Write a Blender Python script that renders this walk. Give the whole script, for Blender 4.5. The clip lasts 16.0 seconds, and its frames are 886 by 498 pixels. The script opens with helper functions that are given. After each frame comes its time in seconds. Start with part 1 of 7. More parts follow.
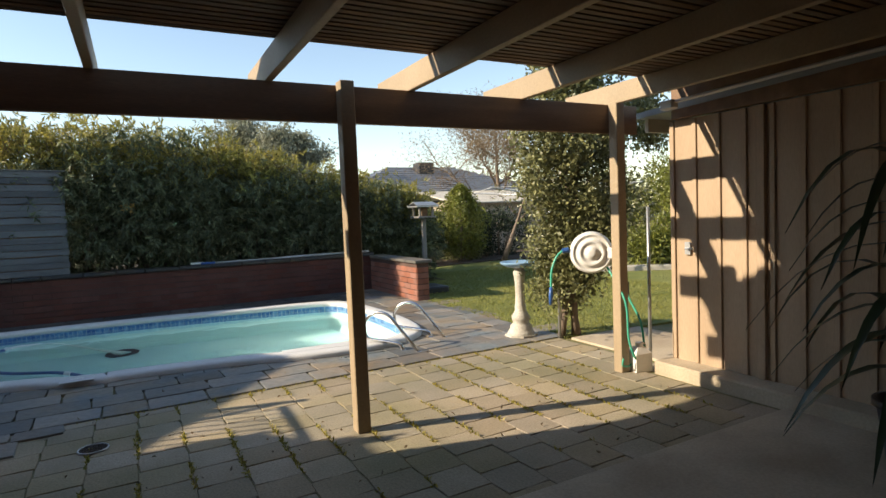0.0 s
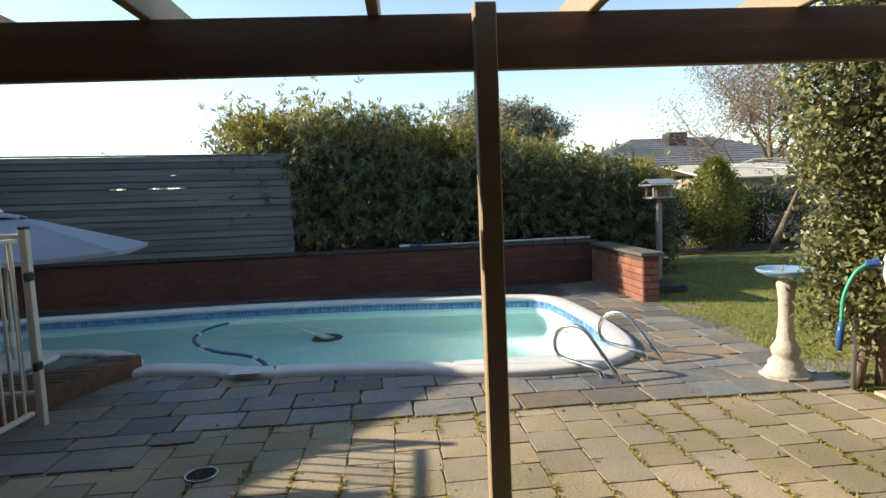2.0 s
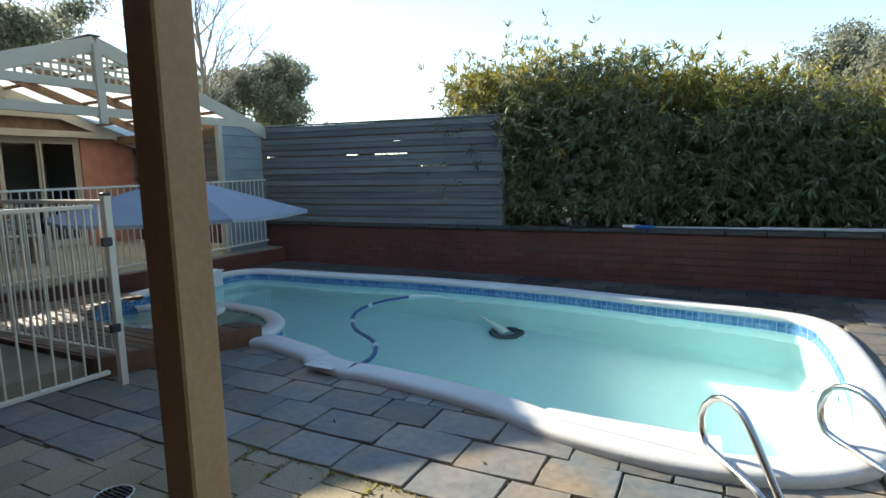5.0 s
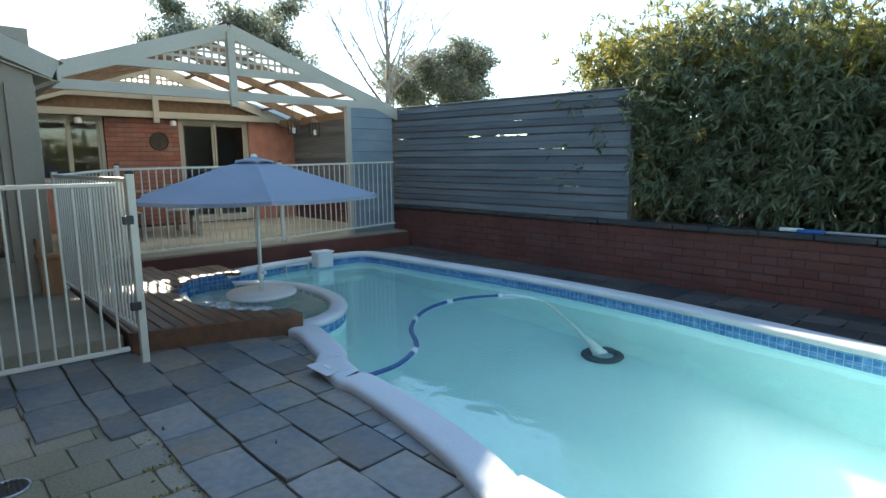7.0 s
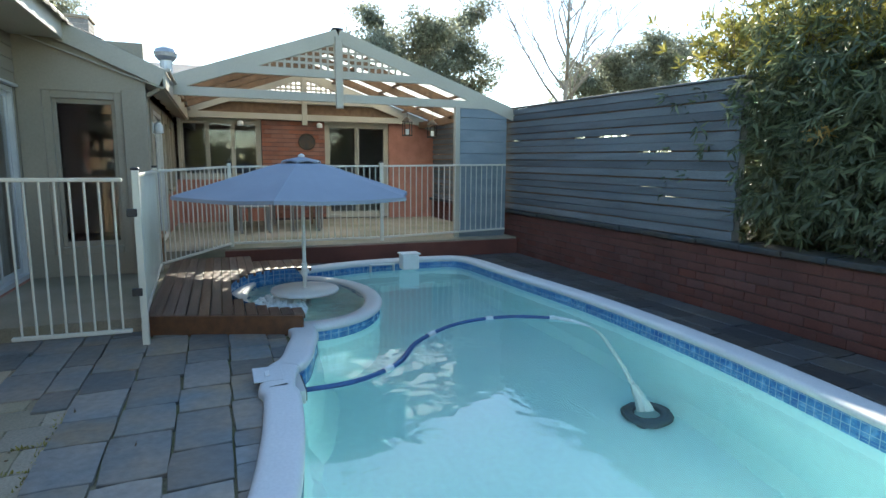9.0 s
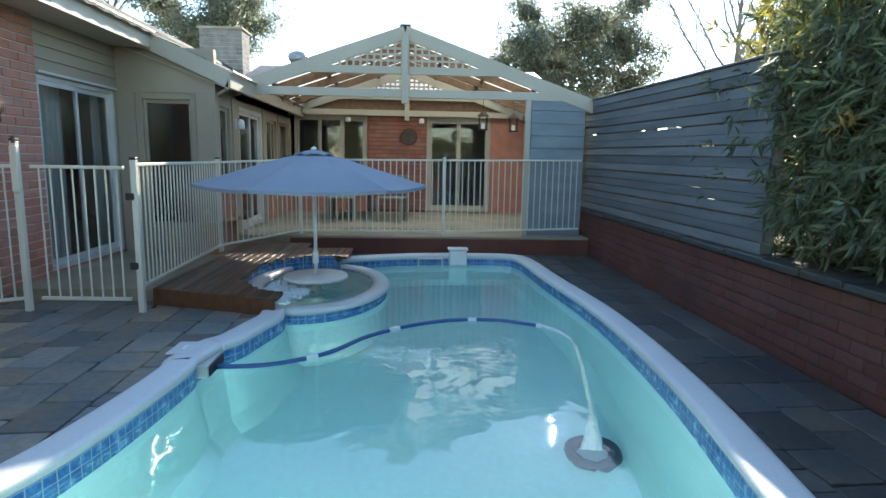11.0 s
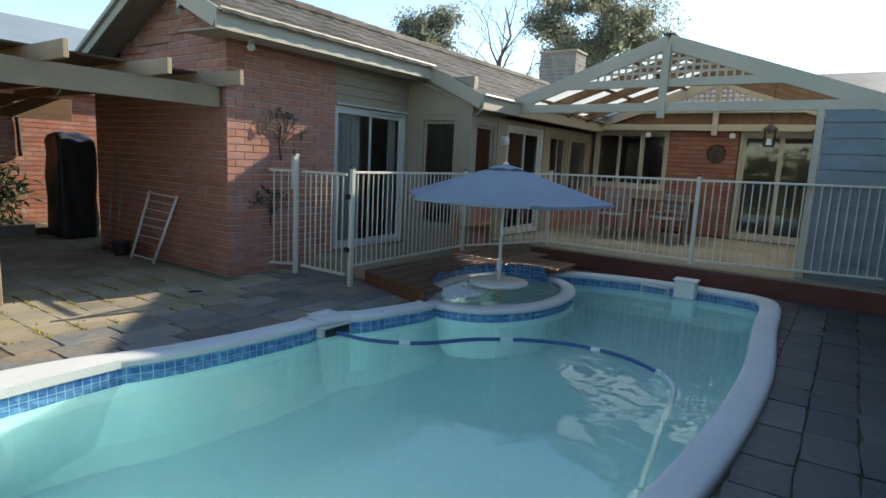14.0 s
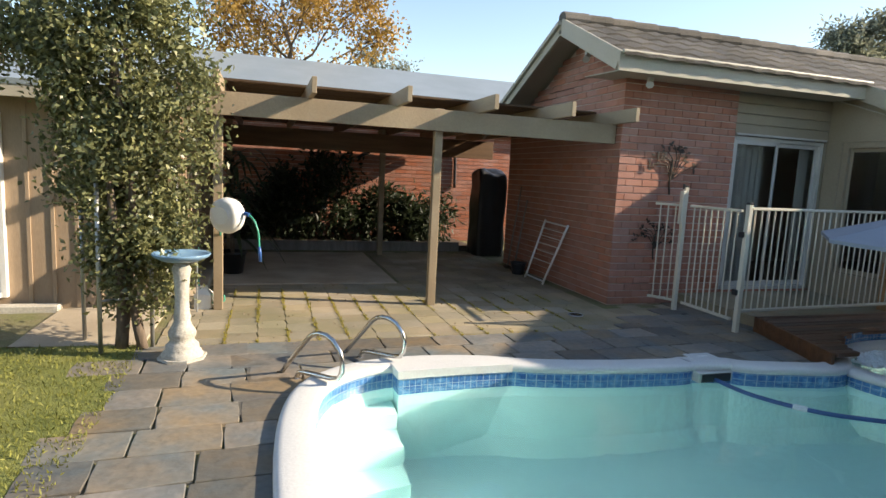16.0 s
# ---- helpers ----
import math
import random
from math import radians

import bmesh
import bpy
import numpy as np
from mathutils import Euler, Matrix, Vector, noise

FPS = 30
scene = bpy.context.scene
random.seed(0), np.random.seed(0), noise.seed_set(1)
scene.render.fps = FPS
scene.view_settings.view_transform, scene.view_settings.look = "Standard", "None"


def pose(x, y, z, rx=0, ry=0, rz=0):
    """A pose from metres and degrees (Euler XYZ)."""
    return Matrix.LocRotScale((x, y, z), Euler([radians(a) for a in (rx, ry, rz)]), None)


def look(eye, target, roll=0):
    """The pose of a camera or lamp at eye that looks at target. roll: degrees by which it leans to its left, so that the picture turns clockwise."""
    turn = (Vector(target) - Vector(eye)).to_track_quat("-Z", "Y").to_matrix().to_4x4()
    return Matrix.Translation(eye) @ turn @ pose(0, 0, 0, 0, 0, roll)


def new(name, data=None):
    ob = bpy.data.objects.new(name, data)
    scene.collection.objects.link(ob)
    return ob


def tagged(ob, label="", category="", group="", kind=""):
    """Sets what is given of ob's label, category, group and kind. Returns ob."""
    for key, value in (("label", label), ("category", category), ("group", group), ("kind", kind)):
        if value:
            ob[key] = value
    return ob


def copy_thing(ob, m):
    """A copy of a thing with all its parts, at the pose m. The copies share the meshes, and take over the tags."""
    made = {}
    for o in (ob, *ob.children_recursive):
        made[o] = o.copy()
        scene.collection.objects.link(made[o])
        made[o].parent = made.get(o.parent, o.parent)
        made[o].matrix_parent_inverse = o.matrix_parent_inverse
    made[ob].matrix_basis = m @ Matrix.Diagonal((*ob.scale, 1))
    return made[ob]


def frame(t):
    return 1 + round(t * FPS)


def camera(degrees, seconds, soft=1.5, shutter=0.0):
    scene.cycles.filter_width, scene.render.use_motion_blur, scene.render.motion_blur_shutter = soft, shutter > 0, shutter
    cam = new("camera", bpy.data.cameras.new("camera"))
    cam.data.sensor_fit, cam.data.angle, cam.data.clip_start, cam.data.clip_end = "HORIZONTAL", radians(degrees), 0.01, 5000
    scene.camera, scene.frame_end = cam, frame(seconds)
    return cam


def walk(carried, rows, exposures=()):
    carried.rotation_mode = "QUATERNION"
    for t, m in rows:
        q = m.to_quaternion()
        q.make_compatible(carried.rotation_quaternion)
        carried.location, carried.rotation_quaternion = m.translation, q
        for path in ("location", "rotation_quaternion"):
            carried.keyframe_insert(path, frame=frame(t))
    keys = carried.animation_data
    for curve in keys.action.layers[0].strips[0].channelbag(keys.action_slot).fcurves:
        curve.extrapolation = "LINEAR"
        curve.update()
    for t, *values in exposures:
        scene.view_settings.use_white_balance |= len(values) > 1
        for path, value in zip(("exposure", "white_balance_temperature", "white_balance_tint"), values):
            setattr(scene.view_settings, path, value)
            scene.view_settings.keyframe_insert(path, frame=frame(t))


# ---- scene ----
cam = camera(75.7, 16.0)
PATH = [
    (0, (0.06, 0.029, 1.364), (1.003, 1.788, 1.24), -2.4),
    (0.5, (0.267, 0.243, 1.366), (1.078, 2.065, 1.214), -2.5),
    (1, (0.494, 0.493, 1.389), (1.124, 2.382, 1.205), -2.5),
    (1.5, (0.68, 0.771, 1.416), (1.096, 2.718, 1.23), -2.5),
    (2, (0.887, 1.071, 1.42), (1.019, 3.059, 1.248), -2.4),
    (2.5, (1.091, 1.369, 1.41), (0.973, 3.358, 1.248), -2.3),
    (3, (1.321, 1.656, 1.403), (1.001, 3.624, 1.244), -2.2),
    (3.5, (1.581, 1.904, 1.422), (1.068, 3.829, 1.248), -2.0),
    (5.8, (2.533, 3.131, 1.41), (1.35, 4.716, 1.113), -1.3),
    (6, (2.58, 3.236, 1.404), (1.336, 4.773, 1.103), -1.2),
    (6.5, (2.601, 3.57, 1.359), (1.219, 4.986, 1.066), -0.9),
    (7, (2.721, 4.001, 1.383), (1.241, 5.314, 1.087), -0.7),
    (7.5, (2.79, 4.39, 1.374), (1.252, 5.634, 1.08), -0.5),
    (8, (2.917, 4.813, 1.369), (1.277, 5.919, 1.08), -0.3),
    (8.5, (3.055, 5.202, 1.372), (1.314, 6.144, 1.085), 0.0),
    (9, (3.167, 5.586, 1.383), (1.322, 6.303, 1.097), 0.4),
    (9.2, (3.215, 5.743, 1.399), (1.336, 6.364, 1.108), 0.6),
    (11.3, (3.41, 7.623, 1.38), (1.433, 7.644, 1.077), 1.4),
    (11.5, (3.398, 7.803, 1.381), (1.421, 7.752, 1.08), 1.7),
    (12, (3.342, 8.325, 1.4), (1.379, 8.086, 1.101), 1.9),
    (12.5, (3.231, 8.729, 1.412), (1.294, 8.325, 1.122), 2.1),
    (13, (3.128, 9.131, 1.419), (1.247, 8.518, 1.126), 2.3),
    (13.5, (3.026, 9.361, 1.422), (1.232, 8.531, 1.121), 2.5),
    (14, (2.975, 9.522, 1.465), (1.362, 8.379, 1.163), 2.8),
    (14.5, (3.008, 9.556, 1.476), (1.629, 8.135, 1.198), 2.9),
    (15, (3.04, 9.57, 1.477), (1.928, 7.924, 1.237), 2.9),
    (15.5, (3.065, 9.577, 1.487), (2.203, 7.79, 1.24), 3.0),
    (16, (3.079, 9.592, 1.491), (2.479, 7.702, 1.231), 2.9),
]
EXPOSURE = ((0.0, 0.82, 7200, 11), (1.5, 0.92, 7100, 10), (3.5, 0.95, 6900, 9), (6.0, 1.42, 6350, 5), (9.0, 1.62, 6250, 4), (12.5, 1.55, 6200, 4), (13.5, 0.95, 6350, 5), (15.0, 0.97, 6850, 9), (16.0, 0.98, 7100, 11))
walk(cam, [(t, look(eye, target, roll)) for t, eye, target, roll in PATH], EXPOSURE)

# ---- world, sun, exposure ----
SUN_EL, SUN_AZ = 25.8, 165.0
world = bpy.data.worlds.new("sky")
scene.world = world
world.use_nodes = True
wn = world.node_tree.nodes
sky = wn.new("ShaderNodeTexSky")
sky.sky_type = "NISHITA"
sky.sun_disc = False
sky.sun_elevation = radians(SUN_EL)
sky.sun_rotation = radians(90 - SUN_AZ)
sky.air_density, sky.dust_density, sky.ozone_density = 1.0, 0.1, 1.0
wn["Background"].inputs["Strength"].default_value = 0.145
world.node_tree.links.new(sky.outputs[0], wn["Background"].inputs["Color"])
sun_data = bpy.data.lights.new("sun", "SUN")
sun_data.energy, sun_data.angle, sun_data.color = 4.8, radians(0.55), (1.0, 0.89, 0.74)
sun = new("sun", sun_data)
sun_dir = Vector((math.cos(radians(SUN_EL)) * math.cos(radians(SUN_AZ)), math.cos(radians(SUN_EL)) * math.sin(radians(SUN_AZ)), math.sin(radians(SUN_EL))))
sun.matrix_world = look(sun_dir * 60, (0, 0, 0))


# ---- helpers ----
def mat(name, c1, c2, rough=0.7, scale=2.0, fine=45.0, bump=0.25, metal=0.0, rand=0.0, stretch=(1, 1, 1), speck=0.22, island=0.0, spec=0.5, rough_var=0.12, lo=0.35, hi=0.65, dist=0.01, own=False):
    """Two-scale procedural surface: large stains between c1 and c2, fine grain in value and relief."""
    m = bpy.data.materials.new(name)
    m.use_nodes = True
    nt = m.node_tree
    n, l = nt.nodes, nt.links
    bsdf = n["Principled BSDF"]
    if own:
        pos = n.new("ShaderNodeTexCoord").outputs["Object"]
    else:
        pos = n.new("ShaderNodeNewGeometry").outputs["Position"]
    mp = n.new("ShaderNodeMapping")
    mp.inputs["Scale"].default_value = stretch
    l.new(pos, mp.inputs["Vector"])
    big = n.new("ShaderNodeTexNoise")
    big.inputs["Scale"].default_value, big.inputs["Detail"].default_value = scale, 5
    l.new(mp.outputs[0], big.inputs["Vector"])
    ramp = n.new("ShaderNodeMapRange")
    ramp.inputs["From Min"].default_value, ramp.inputs["From Max"].default_value = lo, hi
    l.new(big.outputs["Fac"], ramp.inputs["Value"])
    mix = n.new("ShaderNodeMix")
    mix.data_type = "RGBA"
    mix.inputs["A"].default_value, mix.inputs["B"].default_value = (*c1, 1), (*c2, 1)
    l.new(ramp.outputs[0], mix.inputs["Factor"])
    small = n.new("ShaderNodeTexNoise")
    small.inputs["Scale"].default_value, small.inputs["Detail"].default_value = fine, 4
    l.new(mp.outputs[0], small.inputs["Vector"])
    val = n.new("ShaderNodeMapRange")
    val.inputs["From Min"].default_value, val.inputs["From Max"].default_value = 0.25, 0.75
    val.inputs["To Min"].default_value, val.inputs["To Max"].default_value = 1 - speck, 1 + speck
    l.new(small.outputs["Fac"], val.inputs["Value"])
    hsv = n.new("ShaderNodeHueSaturation")
    l.new(mix.outputs["Result"], hsv.inputs["Color"])
    last = val.outputs[0]
    if rand or island:
        src = n.new("ShaderNodeObjectInfo").outputs["Random"] if rand else n.new("ShaderNodeNewGeometry").outputs["Random Per Island"]
        k = rand or island
        rv = n.new("ShaderNodeMapRange")
        rv.inputs["To Min"].default_value, rv.inputs["To Max"].default_value = 1 - k, 1 + k
        l.new(src, rv.inputs["Value"])
        mul = n.new("ShaderNodeMath")
        mul.operation = "MULTIPLY"
        l.new(last, mul.inputs[0])
        l.new(rv.outputs[0], mul.inputs[1])
        last = mul.outputs[0]
        hv = n.new("ShaderNodeMath")
        hv.operation = "MULTIPLY_ADD"
        hv.inputs[1].default_value, hv.inputs[2].default_value = 7.31, 0.0
        l.new(src, hv.inputs[0])
        fr = n.new("ShaderNodeMath")
        fr.operation = "FRACT"
        l.new(hv.outputs[0], fr.inputs[0])
        sr = n.new("ShaderNodeMapRange")
        sr.inputs["To Min"].default_value, sr.inputs["To Max"].default_value = 1 - k, 1 + k
        l.new(fr.outputs[0], sr.inputs["Value"])
        l.new(sr.outputs[0], hsv.inputs["Saturation"])
    l.new(last, hsv.inputs["Value"])
    l.new(hsv.outputs[0], bsdf.inputs["Base Color"])
    rr = n.new("ShaderNodeMapRange")
    rr.inputs["To Min"].default_value, rr.inputs["To Max"].default_value = max(0.02, rough - rough_var), min(1, rough + rough_var)
    l.new(big.outputs["Fac"], rr.inputs["Value"])
    l.new(rr.outputs[0], bsdf.inputs["Roughness"])
    bsdf.inputs["Metallic"].default_value = metal
    bsdf.inputs["Specular IOR Level"].default_value = spec
    if bump:
        b = n.new("ShaderNodeBump")
        b.inputs["Strength"].default_value, b.inputs["Distance"].default_value = bump, dist
        l.new(small.outputs["Fac"], b.inputs["Height"])
        l.new(b.outputs[0], bsdf.inputs["Normal"])
    return m


def leaf_mat(name, c1, c2, var=0.35, thin=0.35, rough=0.5):
    m = bpy.data.materials.new(name)
    m.use_nodes = True
    nt = m.node_tree
    n, l = nt.nodes, nt.links
    bsdf = n["Principled BSDF"]
    rnd = n.new("ShaderNodeNewGeometry").outputs["Random Per Island"]
    pos = n.new("ShaderNodeNewGeometry").outputs["Position"]
    no = n.new("ShaderNodeTexNoise")
    no.inputs["Scale"].default_value = 1.3
    l.new(pos, no.inputs["Vector"])
    add = n.new("ShaderNodeMath")
    add.operation = "MULTIPLY_ADD"
    add.inputs[1].default_value, add.inputs[2].default_value = 0.6, 0.0
    l.new(rnd, add.inputs[0])
    ad2 = n.new("ShaderNodeMath")
    ad2.operation = "MULTIPLY_ADD"
    ad2.inputs[1].default_value = 0.5
    l.new(no.outputs["Fac"], ad2.inputs[0])
    l.new(add.outputs[0], ad2.inputs[2])
    mix = n.new("ShaderNodeMix")
    mix.data_type = "RGBA"
    mix.inputs["A"].default_value, mix.inputs["B"].default_value = (*c1, 1), (*c2, 1)
    l.new(ad2.outputs[0], mix.inputs["Factor"])
    rv = n.new("ShaderNodeMapRange")
    rv.inputs["To Min"].default_value, rv.inputs["To Max"].default_value = 1 - var, 1 + var
    l.new(rnd, rv.inputs["Value"])
    hsv = n.new("ShaderNodeHueSaturation")
    l.new(rv.outputs[0], hsv.inputs["Value"])
    l.new(mix.outputs["Result"], hsv.inputs["Color"])
    l.new(hsv.outputs[0], bsdf.inputs["Base Color"])
    bsdf.inputs["Roughness"].default_value = rough
    tr = n.new("ShaderNodeBsdfTranslucent")
    l.new(hsv.outputs[0], tr.inputs["Color"])
    ms = n.new("ShaderNodeMixShader")
    ms.inputs[0].default_value = thin
    l.new(bsdf.outputs[0], ms.inputs[1])
    l.new(tr.outputs[0], ms.inputs[2])
    l.new(ms.outputs[0], n["Material Output"].inputs["Surface"])
    return m


def mesh_of(name, bm, material, smooth=False):
    me = bpy.data.meshes.new(name)
    bm.normal_update()
    bm.to_mesh(me)
    bm.free()
    if material:
        me.materials.append(material)
    if smooth:
        me.polygons.foreach_set("use_smooth", [True] * len(me.polygons))
    return me


def part(name, bm, material, parent=None, label="", smooth=False):
    ob = new(name, mesh_of(name, bm, material, smooth))
    if parent is not None:
        ob.parent = parent
        ob.matrix_parent_inverse = parent.matrix_world.inverted()
    if label:
        ob["label"] = label
    return ob


def thing(name, label, category, at=(0, 0, 0), group="", kind=""):
    ob = new(name)
    ob.empty_display_size = 0.1
    ob.matrix_world = Matrix.Translation(at)
    return tagged(ob, label, category, group, kind)


def structure(name, bm, material, label, category, smooth=False):
    return tagged(part(name, bm, material, None, "", smooth), label, category, "", "structure")


def box(x0, x1, y0, y1, z0, z1, bevel=0.0, bm=None, m=None):
    """An upright block, with chamfered edges where bevel is given."""
    own = bmesh.new()
    r = bmesh.ops.create_cube(own, size=1)
    for v in own.verts:
        v.co = Vector((x0 + (v.co.x + 0.5) * (x1 - x0), y0 + (v.co.y + 0.5) * (y1 - y0), z0 + (v.co.z + 0.5) * (z1 - z0)))
    if bevel:
        bmesh.ops.bevel(own, geom=own.edges[:], offset=bevel, segments=1, affect="EDGES")
    if m is not None:
        own.transform(m)
    if bm is None:
        return own
    return merge(bm, own)


def merge(bm, own):
    tmp = bpy.data.meshes.new("tmp")
    own.to_mesh(tmp)
    own.free()
    bm.from_mesh(tmp)
    bpy.data.meshes.remove(tmp)
    return bm


def bar(p, q, w, h, bevel=0.0, bm=None, up=(0, 0, 1)):
    """A rectangular member from p to q, w wide and h deep."""
    p, q = Vector(p), Vector(q)
    d = (q - p)
    side = d.cross(Vector(up)).normalized()
    u = side.cross(d).normalized()
    m = Matrix((( *side, 0), (*d.normalized(), 0), (*u, 0), (0, 0, 0, 1))).transposed()
    m.translation = (p + q) / 2
    return box(-w / 2, w / 2, -d.length / 2, d.length / 2, -h / 2, h / 2, bevel, bm, m)


def tube(points, radius, sides=8, bm=None, closed=False, cap=True):
    """A round bar along points; radius is one number or one a point."""
    own = bmesh.new() if bm is None else bm
    pts = [Vector(p) for p in points]
    rad = [float(r) for r in radius] if isinstance(radius, (list, tuple)) else [float(radius)] * len(pts)
    rings, ref = [], None
    for i, p in enumerate(pts):
        if closed:
            d = pts[(i + 1) % len(pts)] - pts[i - 1]
        else:
            d = pts[min(i + 1, len(pts) - 1)] - pts[max(i - 1, 0)]
        d.normalize()
        if ref is None:
            ref = Vector((0, 0, 1)) if abs(d.z) < 0.9 else Vector((1, 0, 0))
        a = d.cross(ref).normalized()
        b = a.cross(d).normalized()
        ref = b
        rings.append([own.verts.new(p + rad[i] * (a * math.cos(2 * math.pi * k / sides) + b * math.sin(2 * math.pi * k / sides))) for k in range(sides)])
    for i in range(len(rings) - (0 if closed else 1)):
        r, s = rings[i], rings[(i + 1) % len(rings)]
        for k in range(sides):
            own.faces.new((r[k], r[(k + 1) % sides], s[(k + 1) % sides], s[k]))
    if cap and not closed:
        own.faces.new(rings[0][::-1])
        own.faces.new(rings[-1])
    return own


def lathe(profile, at=(0, 0, 0), sides=20, bm=None):
    """A turned shape from (radius, height) pairs."""
    own = bmesh.new() if bm is None else bm
    rings = []
    for r, z in profile:
        rings.append([own.verts.new((at[0] + r * math.cos(2 * math.pi * k / sides), at[1] + r * math.sin(2 * math.pi * k / sides), at[2] + z)) for k in range(sides)])
    for a, b in zip(rings, rings[1:]):
        for k in range(sides):
            own.faces.new((a[k], a[(k + 1) % sides], b[(k + 1) % sides], b[k]))
    own.faces.new(rings[0][::-1])
    own.faces.new(rings[-1])
    return own


def prism(poly, z0, z1, bm=None):
    own = bmesh.new() if bm is None else bm
    lo = [own.verts.new((x, y, z0)) for x, y in poly]
    hi = [own.verts.new((x, y, z1)) for x, y in poly]
    own.faces.new(lo[::-1])
    own.faces.new(hi)
    for i in range(len(poly)):
        j = (i + 1) % len(poly)
        own.faces.new((lo[i], lo[j], hi[j], hi[i]))
    return own


def slab_between(quad, thick, bm=None):
    """A sheet of even thickness hung below four corners."""
    own = bmesh.new() if bm is None else bm
    q = [Vector(p) for p in quad]
    n = (q[1] - q[0]).cross(q[2] - q[1]).normalized()
    if n.z < 0:
        n = -n
    a = [own.verts.new(p) for p in q]
    b = [own.verts.new(p - n * thick) for p in q]
    f = [own.faces.new(a), own.faces.new(b[::-1])]
    for i in range(4):
        j = (i + 1) % 4
        f.append(own.faces.new((a[i], b[i], b[j], a[j])))
    bmesh.ops.recalc_face_normals(own, faces=own.faces[:])
    return own


def smooth_loop(pts, per=6):
    """A closed Catmull-Rom curve through pts, in the plane."""
    out = []
    k = len(pts)
    for i in range(k):
        p0, p1, p2, p3 = (Vector(pts[(i + j - 1) % k]) for j in range(4))
        for s in range(per):
            t = s / per
            v = 0.5 * ((2 * p1) + (p2 - p0) * t + (2 * p0 - 5 * p1 + 4 * p2 - p3) * t * t + (3 * p1 - p0 - 3 * p2 + p3) * t ** 3)
            out.append((v.x, v.y))
    return out


def inset(loop, d):
    """The loop moved inwards by d (the loop runs anticlockwise)."""
    out = []
    k = len(loop)
    for i in range(k):
        a, b = Vector(loop[i - 1]), Vector(loop[(i + 1) % k])
        t = (b - a).normalized()
        out.append((loop[i][0] - t.y * d, loop[i][1] + t.x * d))
    return out


def inside(x, y, loop):
    c = False
    j = len(loop) - 1
    for i in range(len(loop)):
        (xi, yi), (xj, yj) = loop[i], loop[j]
        if (yi > y) != (yj > y) and x < (xj - xi) * (y - yi) / (yj - yi) + xi:
            c = not c
        j = i
    return c


def leaf_mesh(name, centres, length, width, rng, droop=0.3, out=None, curl=0.25):
    """Many small folded leaves, one at each centre, as one mesh."""
    c = np.asarray(centres, dtype=np.float64)
    k = len(c)
    d = rng.normal(size=(k, 3))
    if out is not None:
        d = d * 0.8 + out
    d[:, 2] -= droop
    d /= np.linalg.norm(d, axis=1)[:, None] + 1e-9
    s = np.cross(d, rng.normal(size=(k, 3)))
    s /= np.linalg.norm(s, axis=1)[:, None] + 1e-9
    u = np.cross(s, d)
    ln = length * rng.uniform(0.6, 1.3, (k, 1))
    wd = width * rng.uniform(0.7, 1.3, (k, 1))
    tip = c + d * ln - u * ln * curl * 0.5
    mid = c + d * ln * 0.45
    a, b = mid + s * wd * 0.5 + u * wd * curl, mid - s * wd * 0.5 + u * wd * curl
    v = np.stack([c, a, tip, b], axis=1).reshape(-1, 3)
    me = bpy.data.meshes.new(name)
    me.vertices.add(k * 4)
    me.vertices.foreach_set("co", v.ravel())
    idx = np.arange(k * 4, dtype=np.int32)
    me.loops.add(k * 4)
    me.loops.foreach_set("vertex_index", idx)
    me.polygons.add(k)
    me.polygons.foreach_set("loop_start", np.arange(k, dtype=np.int32) * 4)
    me.polygons.foreach_set("loop_total", np.full(k, 4, dtype=np.int32))
    me.update()
    return me


def mesh_part(name, me, material, parent=None, label=""):
    me.materials.append(material)
    ob = new(name, me)
    if parent is not None:
        ob.parent = parent
        ob.matrix_parent_inverse = parent.matrix_world.inverted()
    if label:
        ob["label"] = label
    return ob


# ---- materials ----
M_TAN = mat("tan_painted_timber", (0.36, 0.275, 0.175), (0.29, 0.22, 0.138), 0.6, 1.5, 60, 0.2, stretch=(1, 1, 1), speck=0.1)
M_BEAM = mat("brown_beam_timber", (0.21, 0.12, 0.062), (0.155, 0.088, 0.045), 0.6, 2.0, 40, 0.25, stretch=(0.6, 6, 6), speck=0.18)
M_SLAT = mat("weathered_batten", (0.15, 0.095, 0.055), (0.105, 0.066, 0.038), 0.75, 1.5, 40, 0.2, stretch=(0.5, 5, 5), rand=0.25)
M_CREAM = mat("cream_trim_paint", (0.47, 0.42, 0.33), (0.42, 0.375, 0.29), 0.5, 0.8, 50, 0.08, speck=0.06)
M_TANWALL = mat("tan_wall_paint", (0.345, 0.29, 0.21), (0.30, 0.25, 0.18), 0.6, 1.0, 45, 0.1, speck=0.07)
M_SHED = mat("beige_board_paint", (0.40, 0.295, 0.20), (0.34, 0.245, 0.16), 0.65, 1.2, 35, 0.15, stretch=(3, 3, 0.6), speck=0.1)
M_FENCE = mat("cream_powder_coat", (0.64, 0.60, 0.49), (0.58, 0.54, 0.44), 0.35, 3, 80, 0.03, speck=0.04)
M_BRICK = mat("red_brick", (0.42, 0.195, 0.138), (0.36, 0.16, 0.11), 0.8, 5, 90, 0.4, rand=0.10, speck=0.14)
M_BRICK_I = mat("red_brick_far", (0.42, 0.18, 0.12), (0.35, 0.145, 0.095), 0.8, 5, 90, 0.5, island=0.15, speck=0.2)
M_BRICK_R = mat("brown_red_brick", (0.30, 0.125, 0.085), (0.24, 0.10, 0.068), 0.8, 4, 80, 0.5, rand=0.12, speck=0.2)
